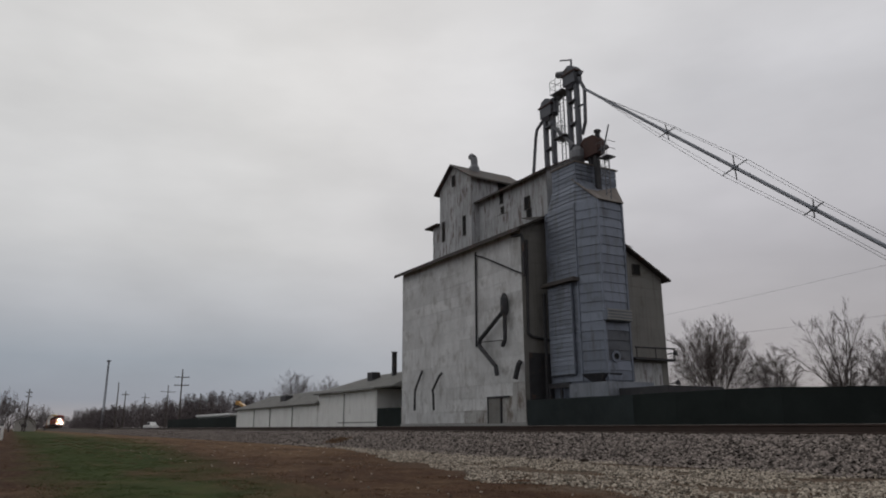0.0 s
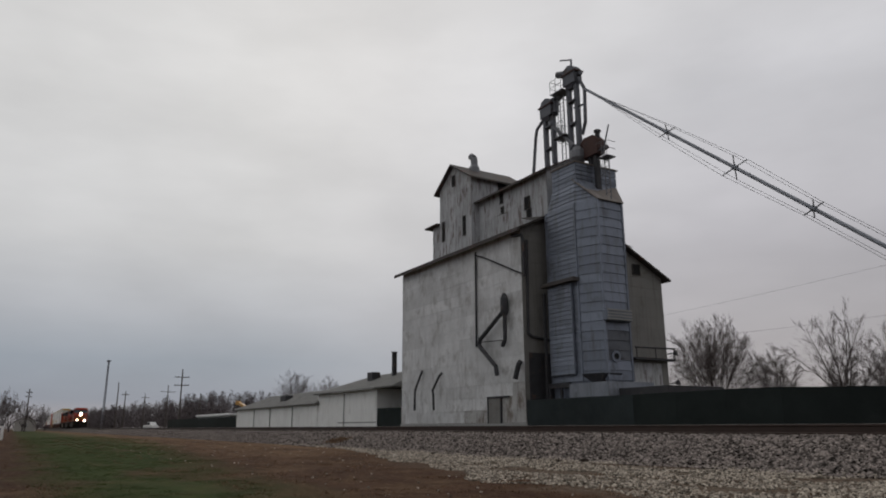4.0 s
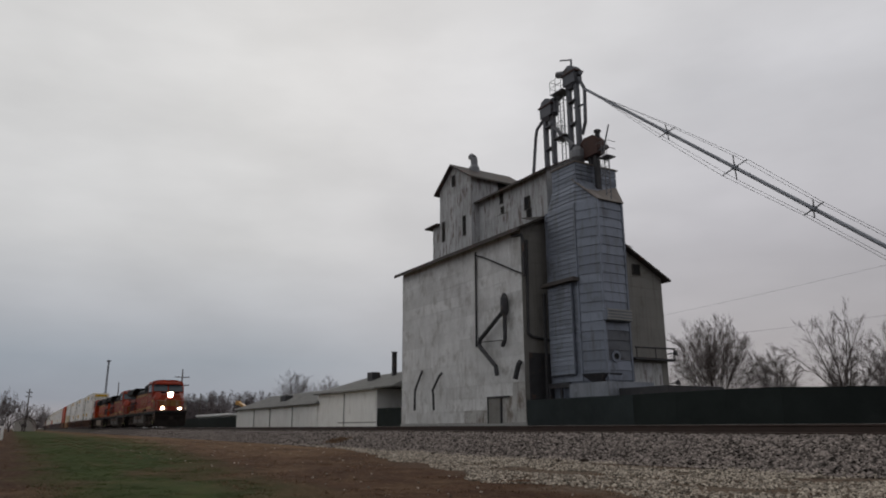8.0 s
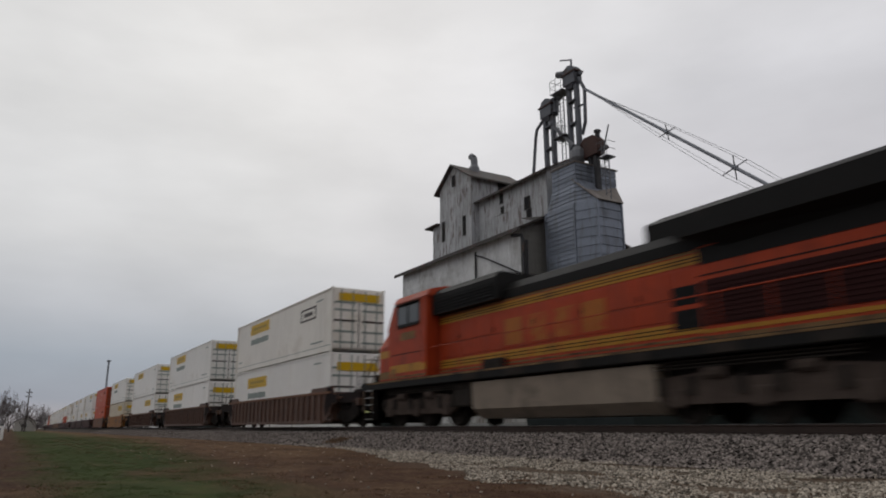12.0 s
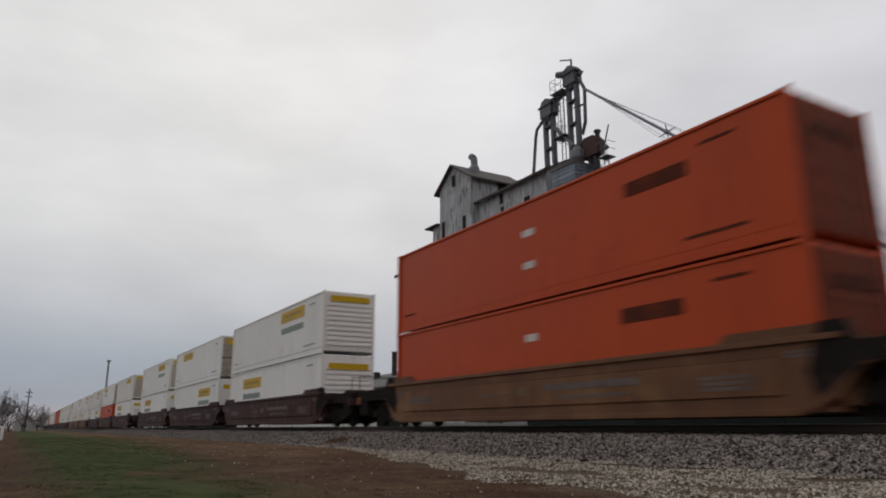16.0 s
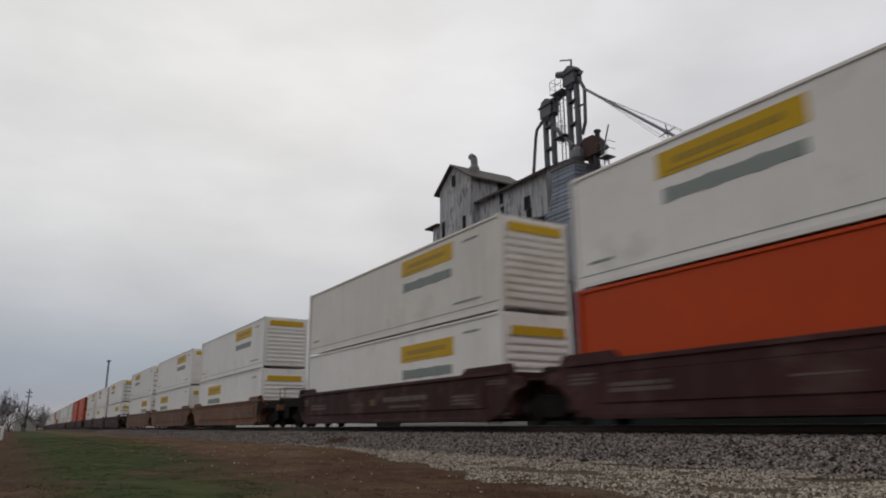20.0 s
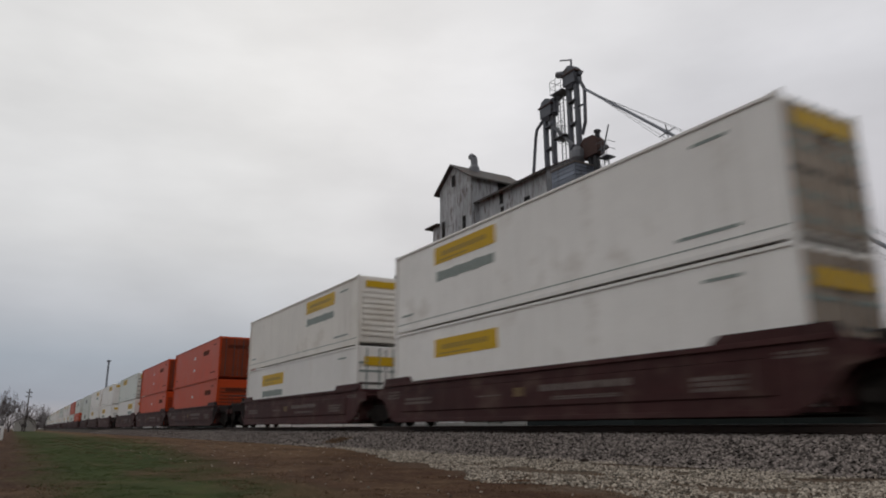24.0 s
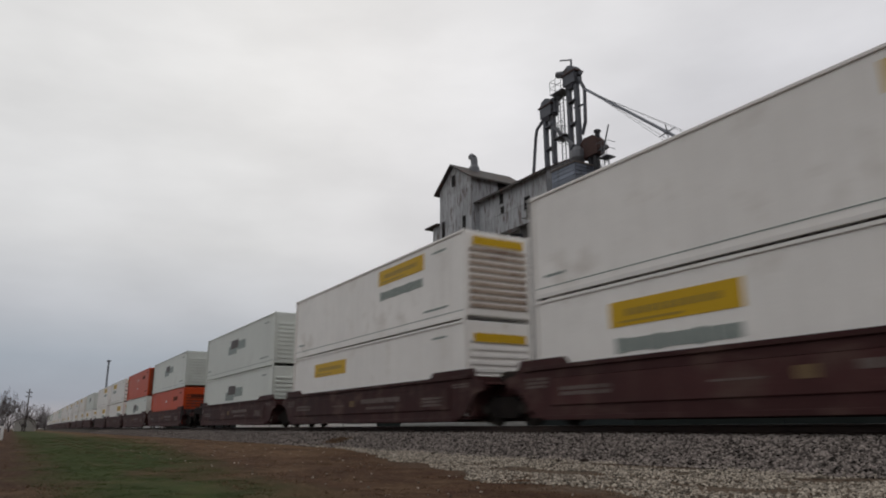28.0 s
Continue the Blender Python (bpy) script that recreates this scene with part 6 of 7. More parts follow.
    if not plain:
        for x0, x1, z0 in ((-CL + 0.5, -CL + 1.3, 0.55), (CL - 2.8, CL - 1.2, 0.5), (CL - 2.2, CL - 1.3, 2.5)):
            part("data_mark", Shape().box(x0, x1, y - 0.012, y, z0, z0 + 0.07), "label_grey" if pale else "label_brown", e)
    return e


def make_loco(label, rear=-10.3, wing=-4.9, lit=False, paint="orange", band_paint="yellow", letter="faded_letter", tank_paint="tank"):
    """Six-axle road diesel, nose toward +x. rear: where the radiator wings end; wing: where they begin."""
    e = thing("locomotive", label, "locomotive", "locomotives")
    tail = rear - 0.55
    flat = lambda s, o, t: (min(s * o, s * (o + t)), max(s * o, s * (o + t)))
    deck = part("deck", Shape().box(tail, 10.95, -1.5, 1.5, 1.36, 1.66, 0.03), "loco_dark", e, "dark walkway and sill")
    for s in (-1, 1):
        part("sill_stripe", Shape().box(tail + 0.3, 10.4, *flat(s, 1.5, 0.012), 1.59, 1.64), "faded_stripe", deck, "worn pale sill edge")
        for i in range(6):
            part("sill_plate", Shape().box(-9.0 + i * 2.3, -8.2 + i * 2.3, *flat(s, 1.5, 0.03), 1.38, 1.57, 0.008), "loco_grime", deck)
        for i in range(13):
            x = -9.9 + i * 1.22
            if x < 5.3:
                part("stanchion", Shape().tube((x, s * 1.46, 1.66), (x, s * 1.46, 2.6), 0.016, sides=6), paint, deck)
        part("handrail", Shape().path([(tail + 0.5, s * 1.46, 2.6), (5.4, s * 1.46, 2.6)], 0.018, 6), paint, deck)
    # cab and nose
    prof = [(5.6, 1.66), (8.3, 1.66), (8.55, 3.55), (8.1, 4.3), (7.9, 4.46), (5.6, 4.46)]
    cab = part("cab", Shape().prism_y(prof, -1.52, 1.52), paint, e)
    roof = [(-1.55, 4.42), (1.55, 4.42), (1.4, 4.66), (0.8, 4.8), (-0.8, 4.8), (-1.4, 4.66)]
    part("cab_roof", Shape().prism_x(roof, 5.5, 8.0), paint, cab)
    part("brow", Shape().rings([[(7.98, -1.5, 4.38), (7.98, 1.5, 4.38), (7.98, 1.2, 4.66), (7.98, -1.2, 4.66)], [(8.42, -1.25, 4.34), (8.42, 1.25, 4.34), (8.35, 0.95, 4.5), (8.35, -0.95, 4.5)]]), paint, cab)
    part("roof_cooler", Shape().box(5.9, 7.1, -0.6, 0.6, 4.66, 4.86, 0.05), "loco_grime", cab)
    part("horn", Shape().tube((7.3, 0.5, 4.74), (7.7, 0.5, 4.78), 0.05, 0.09, 8), "loco_grime", cab)
    for s in (-1, 1):
        for x0, x1 in ((6.1, 6.88), (6.98, 7.72)):
            w = part("side_window", Shape().box(x0, x1, *flat(s, 1.52, 0.012), 3.6, 4.25, 0.004), "glass_dark", cab)
            part("frame", Shape().box(x0 - 0.05, x0, *flat(s, 1.52, 0.025), 3.55, 4.3).box(x1, x1 + 0.05, *flat(s, 1.52, 0.025), 3.55, 4.3).box(x0, x1, *flat(s, 1.52, 0.025), 4.25, 4.3).box(x0, x1, *flat(s, 1.52, 0.025), 3.55, 3.6), "loco_dark", w)
        part("arm_rest", Shape().box(6.1, 7.7, *flat(s, 1.52, 0.06), 3.48, 3.54), "loco_dark", cab)
        part("sun_visor", Shape().box(6.0, 7.8, *flat(s, 1.52, 0.12), 4.31, 4.34), "loco_dark", cab)
        part("cab_stripe", Shape().box(5.62, 8.28, *flat(s, 1.52, 0.008), 1.88, 2.16), band_paint, cab)
        part("cab_stripe", Shape().box(5.62, 8.28, *flat(s, 1.52, 0.008), 1.70, 1.76), "faded_stripe", cab)
        part("panel_seam", Shape().box(5.62, 8.2, *flat(s, 1.52, 0.006), 2.52, 2.55), "loco_dark", cab)
        part("cab_door", Shape().box(5.66, 5.92, *flat(s, 1.52, 0.012), 2.1, 3.25, 0.005), paint, cab)
        part("door_seam", Shape().box(5.92, 5.95, *flat(s, 1.52, 0.006), 2.1, 3.25), "loco_dark", cab)
        part("number_bar", Shape().box(6.4, 7.5, *flat(s, 1.52, 0.01), 3.02, 3.3), "emblem", cab)
        part("number_plate", Shape().box(7.9, 8.15, *flat(s, 1.52, 0.012), 1.75, 2.05), "faded_stripe", cab)
        a, b = (8.56, 3.62), (8.14, 4.28)
        y0, y1 = (0.08, 1.42) if s > 0 else (-1.42, -0.08)
        part("windshield", Shape().slab([(a[0], y0, a[1]), (a[0], y1, a[1]), (b[0], y1 * 0.97, b[1]), (b[0], y0, b[1])], -0.02), "glass_pale", cab)
    np_ = [(-1.5, 1.66), (1.5, 1.66), (1.5, 2.95), (1.25, 3.56), (-1.25, 3.56), (-1.5, 2.95)]
    nm_ = [(-1.46, 1.66), (1.46, 1.66), (1.46, 2.9), (1.15, 3.42), (-1.15, 3.42), (-1.46, 2.9)]
    nq = [(-1.1, 1.66), (1.1, 1.66), (1.08, 2.8), (0.85, 3.26), (-0.85, 3.26), (-1.08, 2.8)]
    nose = part("nose", Shape().rings([[(8.25, y, z) for y, z in np_], [(9.35, y, z) for y, z in nm_], [(10.02, y, z) for y, z in nq]]), paint, e, "broad orange nose")
    part("nose_band", Shape().box(10.02, 10.035, -1.0, 1.0, 2.1, 2.68), "emblem", nose, "faded brownish emblem")
    part("nose_seam", Shape().box(10.03, 10.042, -0.02, 0.02, 1.75, 2.85), "loco_dark", nose)
    part("nose_door", Shape().box(10.02, 10.04, 0.25, 0.85, 1.75, 2.05, 0.005), paint, nose)
    for s in (-1, 1):
        band = lambda z0, z1: Shape().slab([(8.35, s * 1.512, z0), (9.35, s * 1.472, z0), (9.35, s * 1.472, z1), (8.35, s * 1.512, z1)], s * -0.008)
        part("nose_side_band", band(2.5, 2.76), band_paint, nose)
        part("nose_low_band", band(1.72, 1.98), "faded_stripe", nose)
        for k in range(4):
            part("grab_iron", Shape().path([(9.96, s * 0.95, 2.35 + k * 0.28), (10.08, s * 0.95, 2.35 + k * 0.28), (10.06, s * 0.55, 2.35 + k * 0.28)], 0.014, 5), "dusty_rail", nose)
        part("nose_rail", Shape().path([(10.72, s * 0.95, 1.68), (10.2, s * 0.45, 2.75), (10.04, s * 0.42, 2.8)], 0.035, 6), "dusty_rail", nose)
    lamp = "lamp" if lit else "label_grey"
    word = "lit" if lit else "unlit"
    part("headlamp_housing", Shape().box(9.82, 10.0, -0.28, 0.28, 2.98, 3.52, 0.05), "loco_dark", nose)
    for z in (3.12, 3.37):
        for y in (-0.11, 0.11):
            part("headlamp", Shape().tube((9.99, y, z), (10.03, y, z), 0.088, sides=14), lamp, nose, word + " headlamp")
    for s in (-1, 1):
        part("number_board", Shape().box(9.3, 9.62, s * 0.62 - 0.28, s * 0.62 + 0.28, 3.34, 3.52, 0.02), "loco_dark", nose)
        box = part("ditch_lamp_box", Shape().box(10.55, 10.76, s * 0.82 - 0.16, s * 0.82 + 0.16, 1.66, 2.02, 0.03), "loco_grime", e)
        part("ditch_lamp", Shape().tube((10.75, s * 0.82, 1.86), (10.79, s * 0.82, 1.86), 0.09, sides=14), lamp, box, word + " ditch lamp")
        for xa, xb in ((10.72, 9.9), (10.0, 9.45)):
            part("stair_rail", Shape().path([(xa, s * 1.47, 0.6), (xa, s * 1.47, 1.5), (xb, s * 1.47, 2.62)], 0.028, 6), "dusty_rail", e)
    # hood behind the cab
    hood = part("engine_hood", Shape().box(wing - 1.9, 5.58, -0.98, 0.98, 1.66, 3.72, 0.02), paint, e)
    top = part("hood_top", Shape().prism_x([(-1.0, 3.72), (1.0, 3.72), (1.0, 3.98), (0.78, 4.24), (-0.78, 4.24), (-1.0, 3.98)], wing - 1.2, 3.0), "loco_dark", e, "black hood top")
    part("exhaust_box", Shape().box(-4.55, -3.5, -0.45, 0.45, 4.2, 4.82, 0.06), "loco_dark", top)
    part("lifting_lug", Shape().box(-1.6, -1.2, -0.85, -0.7, 4.1, 4.3, 0.03), "loco_grime", top)
    part("lifting_lug", Shape().box(0.9, 1.3, -0.85, -0.7, 4.1, 4.3, 0.03), "loco_grime", top)
    box = part("brake_box", Shape().prism_x([(-1.3, 3.72), (1.3, 3.72), (1.3, 4.4), (1.12, 4.6), (-1.12, 4.6), (-1.3, 4.4)], 1.7, 5.55), "loco_dark", e, "black intake housing")
    for s in (-1, 1):
        for x in (1.85, 3.1, 4.35):
            g = part("grille", Shape().box(x, x + 1.1, *flat(s, 1.3, 0.02), 3.8, 4.25), "dark_grille", box)
            for k in range(4):
                part("louvre", Shape().box(x + 0.02, x + 1.08, *flat(s, 1.32, 0.03), 3.84 + k * 0.1, 3.88 + k * 0.1), "loco_dark", g)
        for i in range(11):
            x = -5.6 + i * 1.0
            part("hood_door", Shape().box(x, x + 0.95, *flat(s, 0.98, 0.018), 2.74, 3.34, 0.006), paint, hood)
            part("hood_door", Shape().box(x, x + 0.95, *flat(s, 0.98, 0.018), 2.24, 2.68, 0.006), paint, hood)
            if i % 2:
                part("latch", Shape().box(x + 0.86, x + 0.91, *flat(s, 0.998, 0.02), 2.8, 2.95), "loco_dark", hood)
        for z0, z1, tint in ((3.40, 3.62, band_paint), (3.65, 3.70, "faded_stripe"), (1.78, 1.83, "faded_stripe"), (1.90, 2.17, band_paint)):
            part("stripe", Shape().box(-5.7 if z0 < 3 else wing - 1.5, 5.56, *flat(s, 0.98, 0.012), z0, z1), tint, hood)
            if tint == band_paint:
                for k in (0.33, 0.66):
                    zk = z0 + (z1 - z0) * k
                    part("pinstripe", Shape().box(-5.7 if z0 < 3 else wing - 1.5, 5.56, *flat(s, 0.98, 0.015), zk - 0.012, zk + 0.012), "loco_dark", hood)
        part("seam", Shape().box(-5.7, 5.5, *flat(s, 0.98, 0.014), 2.69, 2.73), "loco_dark", hood)
        for k in range(4):
            x = -2.6 + k * 1.15
            part("lettering", Shape().box(x, x + 0.85, *flat(s, 0.998, 0.008), 2.32, 3.1), letter, hood, "faded lettering block")
        part("walkway_box", Shape().box(1.6, 2.6, *flat(s, 0.99, 0.3), 1.68, 1.95, 0.02), "loco_grime", deck)
    # radiator
    back = rear + 0.35
    rad = part("radiator_cab", Shape().box(back, wing - 0.9, -1.05, 1.05, 1.66, 3.74, 0.03), paint, e)
    part("radiator", Shape().rings([[(back, -1.04, 3.68), (back, 1.04, 3.68), (rear + 0.1, 1.5, 3.88), (rear, 1.5, 4.4), (rear + 0.15, 1.2, 4.58), (rear + 0.15, -1.2, 4.58), (rear, -1.5, 4.4), (rear + 0.1, -1.5, 3.88)],
                                    [(wing - 1.75, -1.04, 3.6), (wing - 1.75, 1.04, 3.6), (wing - 0.75, 1.5, 3.9), (wing, 1.5, 4.36), (wing - 0.1, 1.2, 4.56), (wing - 0.1, -1.2, 4.56), (wing, -1.5, 4.36), (wing - 0.75, -1.5, 3.9)]]), "loco_dark", e, "black winged radiator")
    g0, g1 = back + 0.12, wing - 1.0
    for s in (-1, 1):
        g = part("radiator_grille", Shape().box(g0, g1, *flat(s, 1.05, 0.03), 2.02, 2.98), "maroon", rad, "dark red louvred grille")
        for i in range(9):
            part("louvre", Shape().box(g0 + 0.05, g1 - 0.05, *flat(s, 1.05, 0.05), 2.06 + i * 0.1, 2.11 + i * 0.1), "maroon", g)
        for z0, z1 in ((1.72, 1.8), (1.86, 1.94)):
            part("stripe", Shape().box(back, wing - 0.9, *flat(s, 1.05, 0.012), z0, z1), band_paint if z0 > 1.8 else "faded_stripe", rad)
        for z0, z1 in ((2.02, 2.44), (2.54, 2.96)):
            part("vent_panel", Shape().box(wing - 0.88, wing - 0.1, *flat(s, 0.98, 0.024), z0, z1, 0.006), "dark_grille", hood, "dark mesh vent")
        part("upper_band", Shape().box(back + 0.04, wing - 0.94, *flat(s, 1.05, 0.014), 3.33, 3.7), "loco_dark", rad, "black upper side band")
        part("upper_seam", Shape().box(back, wing - 0.9, *flat(s, 1.05, 0.01), 3.08, 3.11), "loco_dark", rad)
    part("rear_band", Shape().box(back - 0.014, back, -1.0, 1.0, 2.5, 2.62).box(back - 0.014, back, -1.0, 1.0, 2.72, 2.84), "faded_stripe", rad)
    part("rear_lamp", Shape().box(back - 0.12, back, -0.15, 0.15, 3.1, 3.36, 0.03), "loco_dark", rad)
    # ends: pilot plate, plough, coupler, hoses, steps
    for s, xe in ((1, 10.95), (-1, -tail)):
        X = lambda q: s * (xe + q)
        end = part("pilot", Shape().box(*sorted((X(-0.22), X(-0.12))), -1.45, 1.45, 0.72, 1.4), "pilot_black", e, "black pilot plate")
        for q in (-1, 1):
            part("plough", Shape().slab([(X(-0.1), q * 1.35, 0.14), (X(0.34), 0, 0.14), (X(0.16), 0, 0.8), (X(-0.16), q * 1.35, 0.8)], 0.03), "pilot_black", end)
            part("end_rail", Shape().path([(X(-0.06), q * 1.38, 1.66), (X(-0.06), q * 1.38, 2.62), (X(-0.06), q * 0.5, 2.62), (X(-0.06), q * 0.5, 1.66)], 0.018, 6), "pale_rail", e)
            for y in (0.45, 0.6, 0.75):
                part("air_hose", Shape().path([(X(-0.12), q * y, 1.1), (X(0.1), q * y, 0.95), (X(0.08), q * (y - 0.06), 0.55)], 0.022, 6), "pilot_black", end)
        part("coupler", Shape().box(*sorted((X(-0.2), X(0.32))), -0.13, 0.13, 0.78, 1.02, 0.05).box(*sorted((X(0.2), X(0.42))), -0.2, 0.2, 0.72, 1.06, 0.06), "loco_grime", end)
        part("cut_lever", Shape().path([(X(-0.08), -1.3, 1.2), (X(0.05), -0.2, 1.15), (X(0.05), 0.2, 1.15), (X(-0.08), 1.3, 1.2)], 0.018, 5), "loco_grime", end)
        for q in (-1, 1):
            st = part("step_well", Shape().box(*sorted((X(-1.1), X(-0.25))), q * 1.26 - 0.03, q * 1.26 + 0.03, 0.26, 1.4), "pilot_black", e)
            for k in range(5):
                part("step_tread", Shape().box(*sorted((X(-1.05), X(-0.42))), min(q * 1.24, q * 1.5), max(q * 1.24, q * 1.5), 0.27 + k * 0.27, 0.288 + k * 0.27), "chrome", st)
            part("reflector", Shape().box(*sorted((X(-0.75), X(-0.45))), min(q * 1.5, q * 1.515), max(q * 1.5, q * 1.515), 0.53, 0.585), "reflector", st, "yellow reflector")
            for x in (-1.1, -0.38):
                part("step_side", Shape().box(*sorted((X(x), X(x + 0.03))), min(q * 1.24, q * 1.5), max(q * 1.24, q * 1.5), 0.25, 1.4), "pilot_black", st)
    # tank and equipment
    plain_tank = tank_paint != "tank"
    rim = 1.3 if plain_tank else 0.92
    tank = part("fuel_tank", Shape().prism_x([(-1.0, 0.22), (1.0, 0.22), (1.34, 0.5), (1.38, rim), (-1.38, rim), (-1.34, 0.5)], -4.35, 3.0), tank_paint, e, "long beige fuel tank" if plain_tank else "dusty grey fuel tank")
    part("tank_top", Shape().box(-4.35, 3.0, -1.0, 1.0, 0.9, 1.36), "loco_grime", tank)
    for s in (-1, 1):
        if not plain_tank:
            part("air_reservoir", Shape().tube((-3.1, s * 1.24, 1.12), (-1.15, s * 1.24, 1.12), 0.2, sides=14), "reservoir", tank, "brown dusty air reservoir")
            part("air_reservoir", Shape().tube((-0.75, s * 1.24, 1.12), (1.15, s * 1.24, 1.12), 0.2, sides=14), "reservoir", tank, "brown dusty air reservoir")
            part("end_box", Shape().box(-4.3, -3.4, *flat(s, 1.0, 0.36), 0.93, 1.3, 0.03), "tank", tank)
            part("filler_box", Shape().box(1.5, 2.9, *flat(s, 1.0, 0.38), 0.93, 1.34, 0.03), "tank", tank)
            part("strap", Shape().box(-0.98, -0.9, *flat(s, 1.2, 0.22), 0.5, 1.36), "loco_grime", tank)
        for k in range(3):
            part("conduit", Shape().path([(-8.9, s * 1.3, 1.3 - k * 0.07), (8.9, s * 1.3, 1.3 - k * 0.07)], 0.022, 5), "loco_grime", e)
    part("underframe", Shape().box(tail + 0.6, 10.3, -0.95, 0.95, 0.86, 1.37), "pilot_black", e, "dark centre underframe")
    part("equipment_box", Shape().box(3.2, 4.2, -1.3, 1.3, 0.6, 1.34, 0.04), "loco_grime", e)
    for c in (-6.85, 6.85):
        tr = part("truck", Shape().box(c - 2.4, c + 2.4, -0.5, 0.5, 0.5, 0.85, 0.05), "loco_grime", e, "grimy three-axle truck")
        for s in (-1, 1):
            y = s * 1.1
            prof = [(c - 2.75, 0.62), (c - 2.3, 0.42), (c + 2.3, 0.42), (c + 2.75, 0.62), (c + 2.75, 0.95), (c + 1.3, 1.08), (c + 0.6, 0.92), (c - 0.6, 0.92), (c - 1.3, 1.08), (c - 2.75, 0.95)]
            part("side_frame", Shape().prism_y(prof, y - 0.08, y + 0.08), "truck_dust", tr)
            for a in (-2.05, 0.0, 2.05):
                part("wheel", wheel_shape(c + a, s * 0.755, 0.52, s), "loco_grime", tr)
                part("journal_box", Shape().box(c + a - 0.2, c + a + 0.2, min(s * 1.1, s * 1.28), max(s * 1.1, s * 1.28), 0.34, 0.74, 0.04), "truck_dust", tr)
                for q in (-0.42, 0.42):
                    part("spring", Shape().tube((c + a + q, s * 1.2, 0.6), (c + a + q, s * 1.2, 0.98), 0.1, sides=8), "loco_grime", tr)
                part("sand_pipe", Shape().path([(c + a + 0.5, s * 1.05, 1.36), (c + a + 0.62, s * 0.9, 0.5), (c + a + 0.5, s * 0.8, 0.1)], 0.02, 5), "loco_grime", tr)
            for q in (-1.25, 0.75):
                part("brake_cylinder", Shape().tube((c + q, s * 1.2, 1.05), (c + q + 0.5, s * 1.2, 1.05), 0.14, sides=10), "truck_dust", tr)
    return e


def run(t):
    """How far the train has gone at t seconds: 29.5 m/s, easing off slightly."""
    return 29.5 * t - (0.0125 * (t - 5) ** 2 if t > 5 else 0.0)


# stacks: where the trailing end stands at a time (x, t), well car paint, upper and lower container.
# a container: paint, where its panel starts, lettering below the panel, leading end
W1, W2 = 2.9, 9.8
STACKS = [
    (-31.9, 12.5, "brown", ("beige_box", W1, "frame", "doors"), ("white_box", W1, True, "doors")),
    (-55.5, 12.5, "brown", ("white_box", W1, True, "doors"), ("white_box", W1, True, "doors")),
    (-20.4, 14.5, "brown", ("white_box", W1, False, "doors"), ("white_box", W2, False, "doors")),
    (-29.3, 15.0, "tan", ("white_box", W1, True, "doors"), ("cream_box", W2, False, "doors")),
    (-23.6, 16.0, "rust", ("red_box", 11.9, False, "doors"), ("red_box", 11.5, False, "doors")),
    (-18.4, 17.0, "maroon", ("white_box", W2, True, "slats"), ("white_box", W1, True, "slats")),
    (-37.9, 17.0, "maroon", ("white_box", W1, False, "dirty doors"), ("white_box", W2, True, "slats")),
    (-28.2, 18.0, "maroon", ("white_box", W2, True, "dirty slats"), ("white_box", W1, True, "slats")),
    (-23.0, 19.0, "maroon", ("beige_box", W2, False, "dirty slats"), ("white_box", W1, True, "slats")),
    (-42.7, 19.0, "maroon", ("white_box", W1, True, "dirty doors"), ("orange_box", 10.6, False, "slats")),
    (-33.2, 20.0, "maroon", ("beige_box", W2, True, "slats"), ("white_box", W2, True, "slats")),
    (-27.9, 21.0, "rust", ("white_box", W2, True, "slats"), ("white_box", W1, True, "slats")),
    (-33.2, 21.5, "rust", ("white_box", W2, True, "slats"), ("white_box", W1, True, "slats")),
    (-52.3, 21.5, "rust", ("white_box", W1, True, "doors"), ("white_box", W2, True, "doors")),
    (-18.8, 23.5, "maroon", ("white_box", W1, True, "doors"), ("white_box", W2, False, "doors")),
    (-23.8, 24.0, "maroon", ("white_box", W1, True, "dirty doors"), ("white_box", W1, False, "dirty doors")),
    (-43.6, 24.0, "maroon", ("beige_box", W2, True, "slats"), ("white_box", W1, True, "doors")),
    (-38.6, 25.0, "maroon", ("orange_box", 11.0, False, "doors"), ("orange_box", 12.4, False, "slats")),
    (-29.3, 26.0, "maroon", ("orange_box", 11.5, False, "doors"), ("orange_box", 12.3, False, "slats")),
    (-49.2, 26.0, "maroon", ("green_box", W1, False, "doors"), ("white_box", W2, True, "slats")),
    (-44.3, 27.0, "maroon", ("white_box", W2, False, "slats"), ("white_box", W1, True, "slats")),
    (-35.2, 28.0, "maroon", ("white_box", W2, True, "dirty slats"), ("white_box", W1, False, "slats")),
    (-55.0, 28.0, "maroon", ("green_box", W1, "logo", "slats"), ("green_box", W1, "logo", "slats")),
    (-79.0, 28.0, "maroon", ("green_box", W1, "logo", "slats"), ("orange_box", 11.5, False, "slats")),
    (-98.7, 28.0, "maroon", ("red_box", 11.5, False, "doors"), ("green_box", W1, "logo", "slats")),
    (-118.4, 28.0, "maroon", ("white_box", W1, True, "doors"), ("white_box", W2, True, "slats")),
]
FAR_STACKS = 16          # further stacks, hardly told apart in the distance
PAINTS = {"brown": ("car_brown", True, "dark brown ribbed well car carrying stacked containers"), "tan": ("car_tan", False, "dirty yellow-tan well car carrying stacked containers"),
          "rust": ("car_rust", False, "rusty tan well car carrying stacked containers"), "maroon": ("car_maroon", False, "maroon well car with white stencils carrying containers")}
WORDS = {"white_box": "white freight container", "beige_box": "dirty beige freight container", "green_box": "pale grey-green freight container", "cream_box": "stained cream ribbed container", "orange_box": "orange freight container with dark lettering", "red_box": "red-orange freight container with dark lettering"}
TRAIN = []               # (thing, offset of its centre at t = 0, height, turned round)


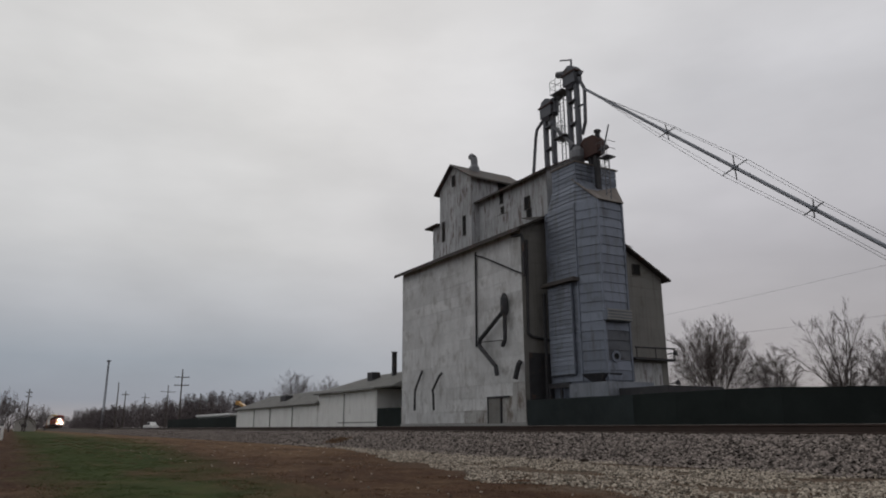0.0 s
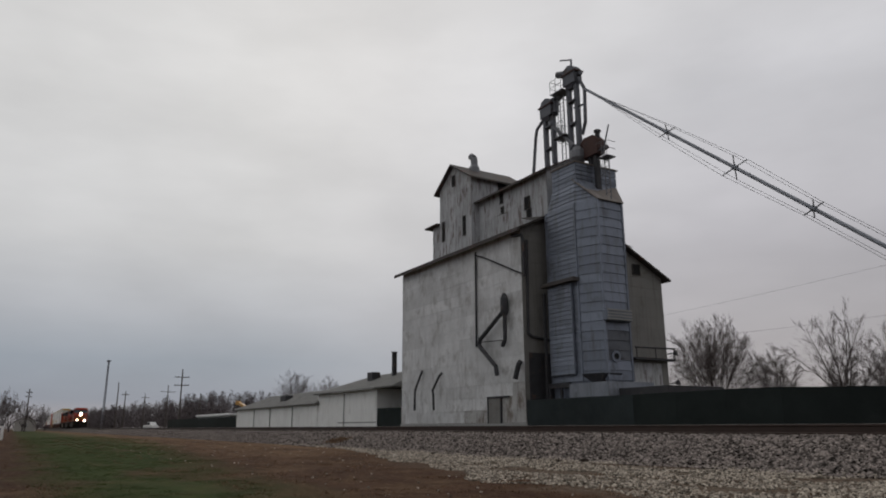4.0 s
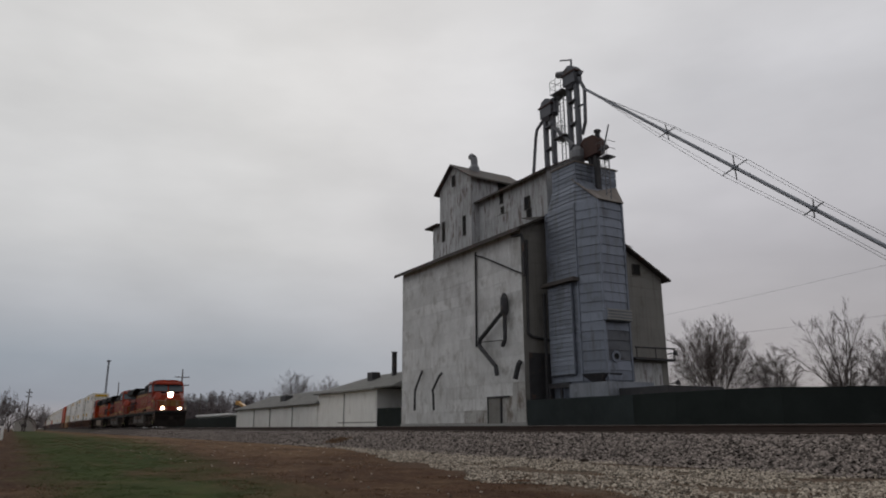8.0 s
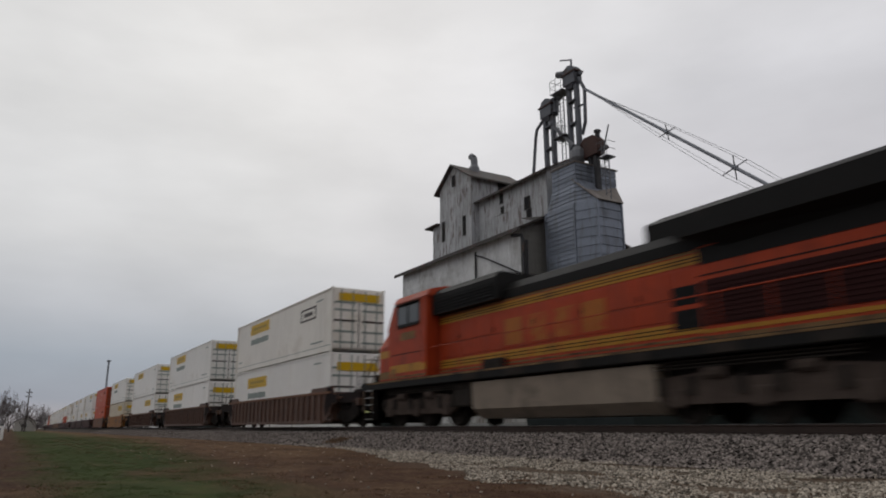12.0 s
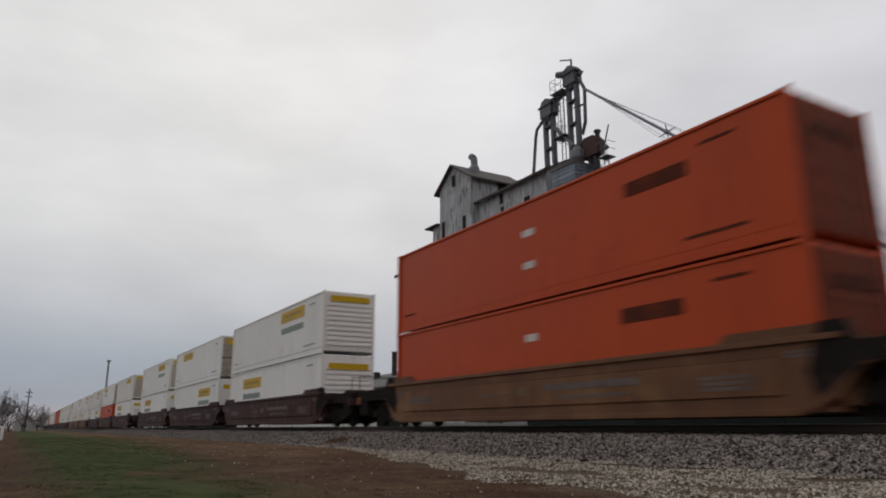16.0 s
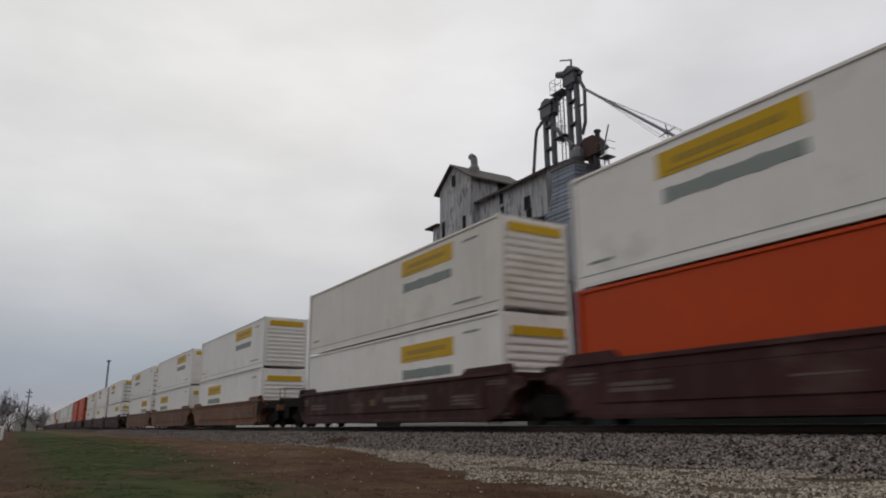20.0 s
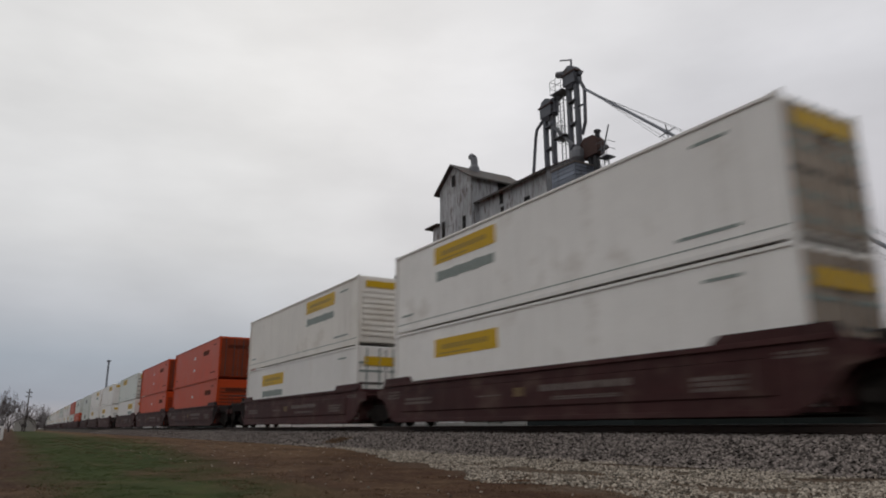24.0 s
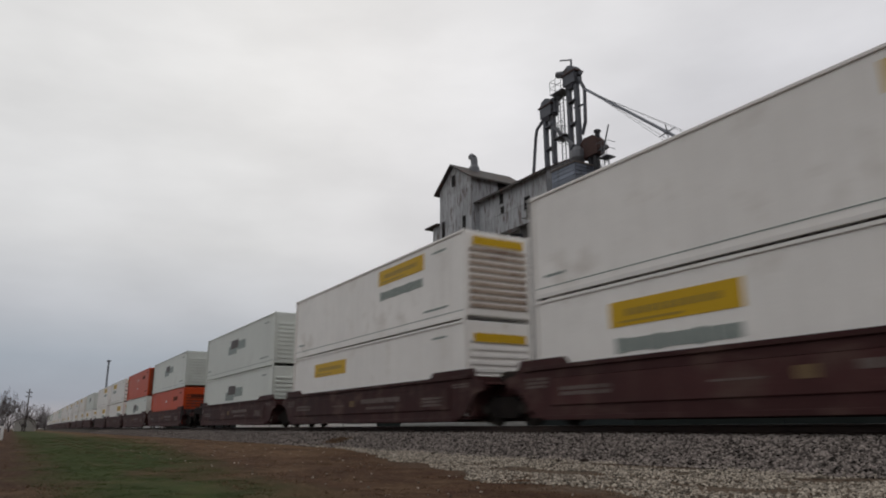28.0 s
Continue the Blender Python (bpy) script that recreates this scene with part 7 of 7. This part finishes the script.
def make_train():
    lead = make_loco("grimy orange and black locomotive with lit headlamps, leading the train", -11.2, -5.6, True)
    second = make_loco("weathered orange and black locomotive coupled behind the first", -10.3, -4.9)
    third = make_loco("orange and black locomotive running cab to the rear", -10.4, -4.6, False, "orange_clean", "yellow_clean", "amber_letter", "beige_tank")
    for ob, x, back in ((lead, -27.6, False), (second, -50.9, False), (third, -74.2, True)):
        TRAIN.append((ob, x - run(10.0), 0.0, back))
    spots = [(x - run(t) + CL, paint, a, b) for x, t, paint, a, b in STACKS]
    rng = random.Random(21)
    x = spots[-1][0]
    for i in range(FAR_STACKS):
        x -= 24.0 if i % 3 == 1 else 19.7
        up = rng.choice([("white_box", W1, True, "doors"), ("white_box", W2, True, "slats"), ("beige_box", W1, False, "slats"), ("green_box", W1, "logo", "slats")])
        dn = rng.choice([("white_box", W1, True, "slats"), ("white_box", W2, True, "slats"), ("white_box", W1, True, "doors")])
        spots.append((x, "maroon", up, dn))
    cars, boxes = {}, {}

    def once(store, key, build):
        if key not in store:
            store[key] = build()
            return store[key]
        return copy_thing(store[key], Matrix())

    for i, (c, paint, up, dn) in enumerate(spots):
        mat, ribbed, words = PAINTS[paint]
        ahead = (spots[i - 1][0] - c) if i else 23.5
        behind = (c - spots[i + 1][0]) if i + 1 < len(spots) else 23.5
        lt = 9.6 if ahead > 22 else 9.86
        tt = -9.6 if behind > 22 or i < 5 else None
        half = (round(ahead / 2, 1), round(behind / 2, 1))
        car = once(cars, (paint, half, lt, tt, i >= len(STACKS)), lambda: make_well_car(mat, ribbed, half, lt, tt, words, 5, i >= len(STACKS)))
        TRAIN.append((car, c, 0.0, False))
        for spec, z in ((dn, 0.36), (up, 3.37)):
            m, at, bar, end = spec
            logo = bar == "logo"
            framed = bar == "frame"
            text = WORDS[m] + (" with grey lettering" if logo else " with yellow panel" if framed else " with yellow panel" if m in ("white_box", "beige_box", "green_box", "cream_box") else "") + (", stacked on another" if z > 3 else ", set in a well car")
            box = once(boxes, (*spec, z > 3, i >= len(STACKS)), lambda: make_container(m, at, bar in (True, "frame"), end, text, i >= len(STACKS), framed, 0.0 if z > 3 else 0.2))
            TRAIN.append((box, c, z, False))


make_train()


def motions():
    for ob, c, z, back in TRAIN:
        rows = []
        for k in range(15):
            t = 2.0 * k
            m = track_pose(c + run(t)) @ Matrix.Translation((0, 0, z))
            rows.append((t, m @ Matrix.Rotation(math.pi, 4, "Z") if back else m))
        walk(ob, rows)


motions()
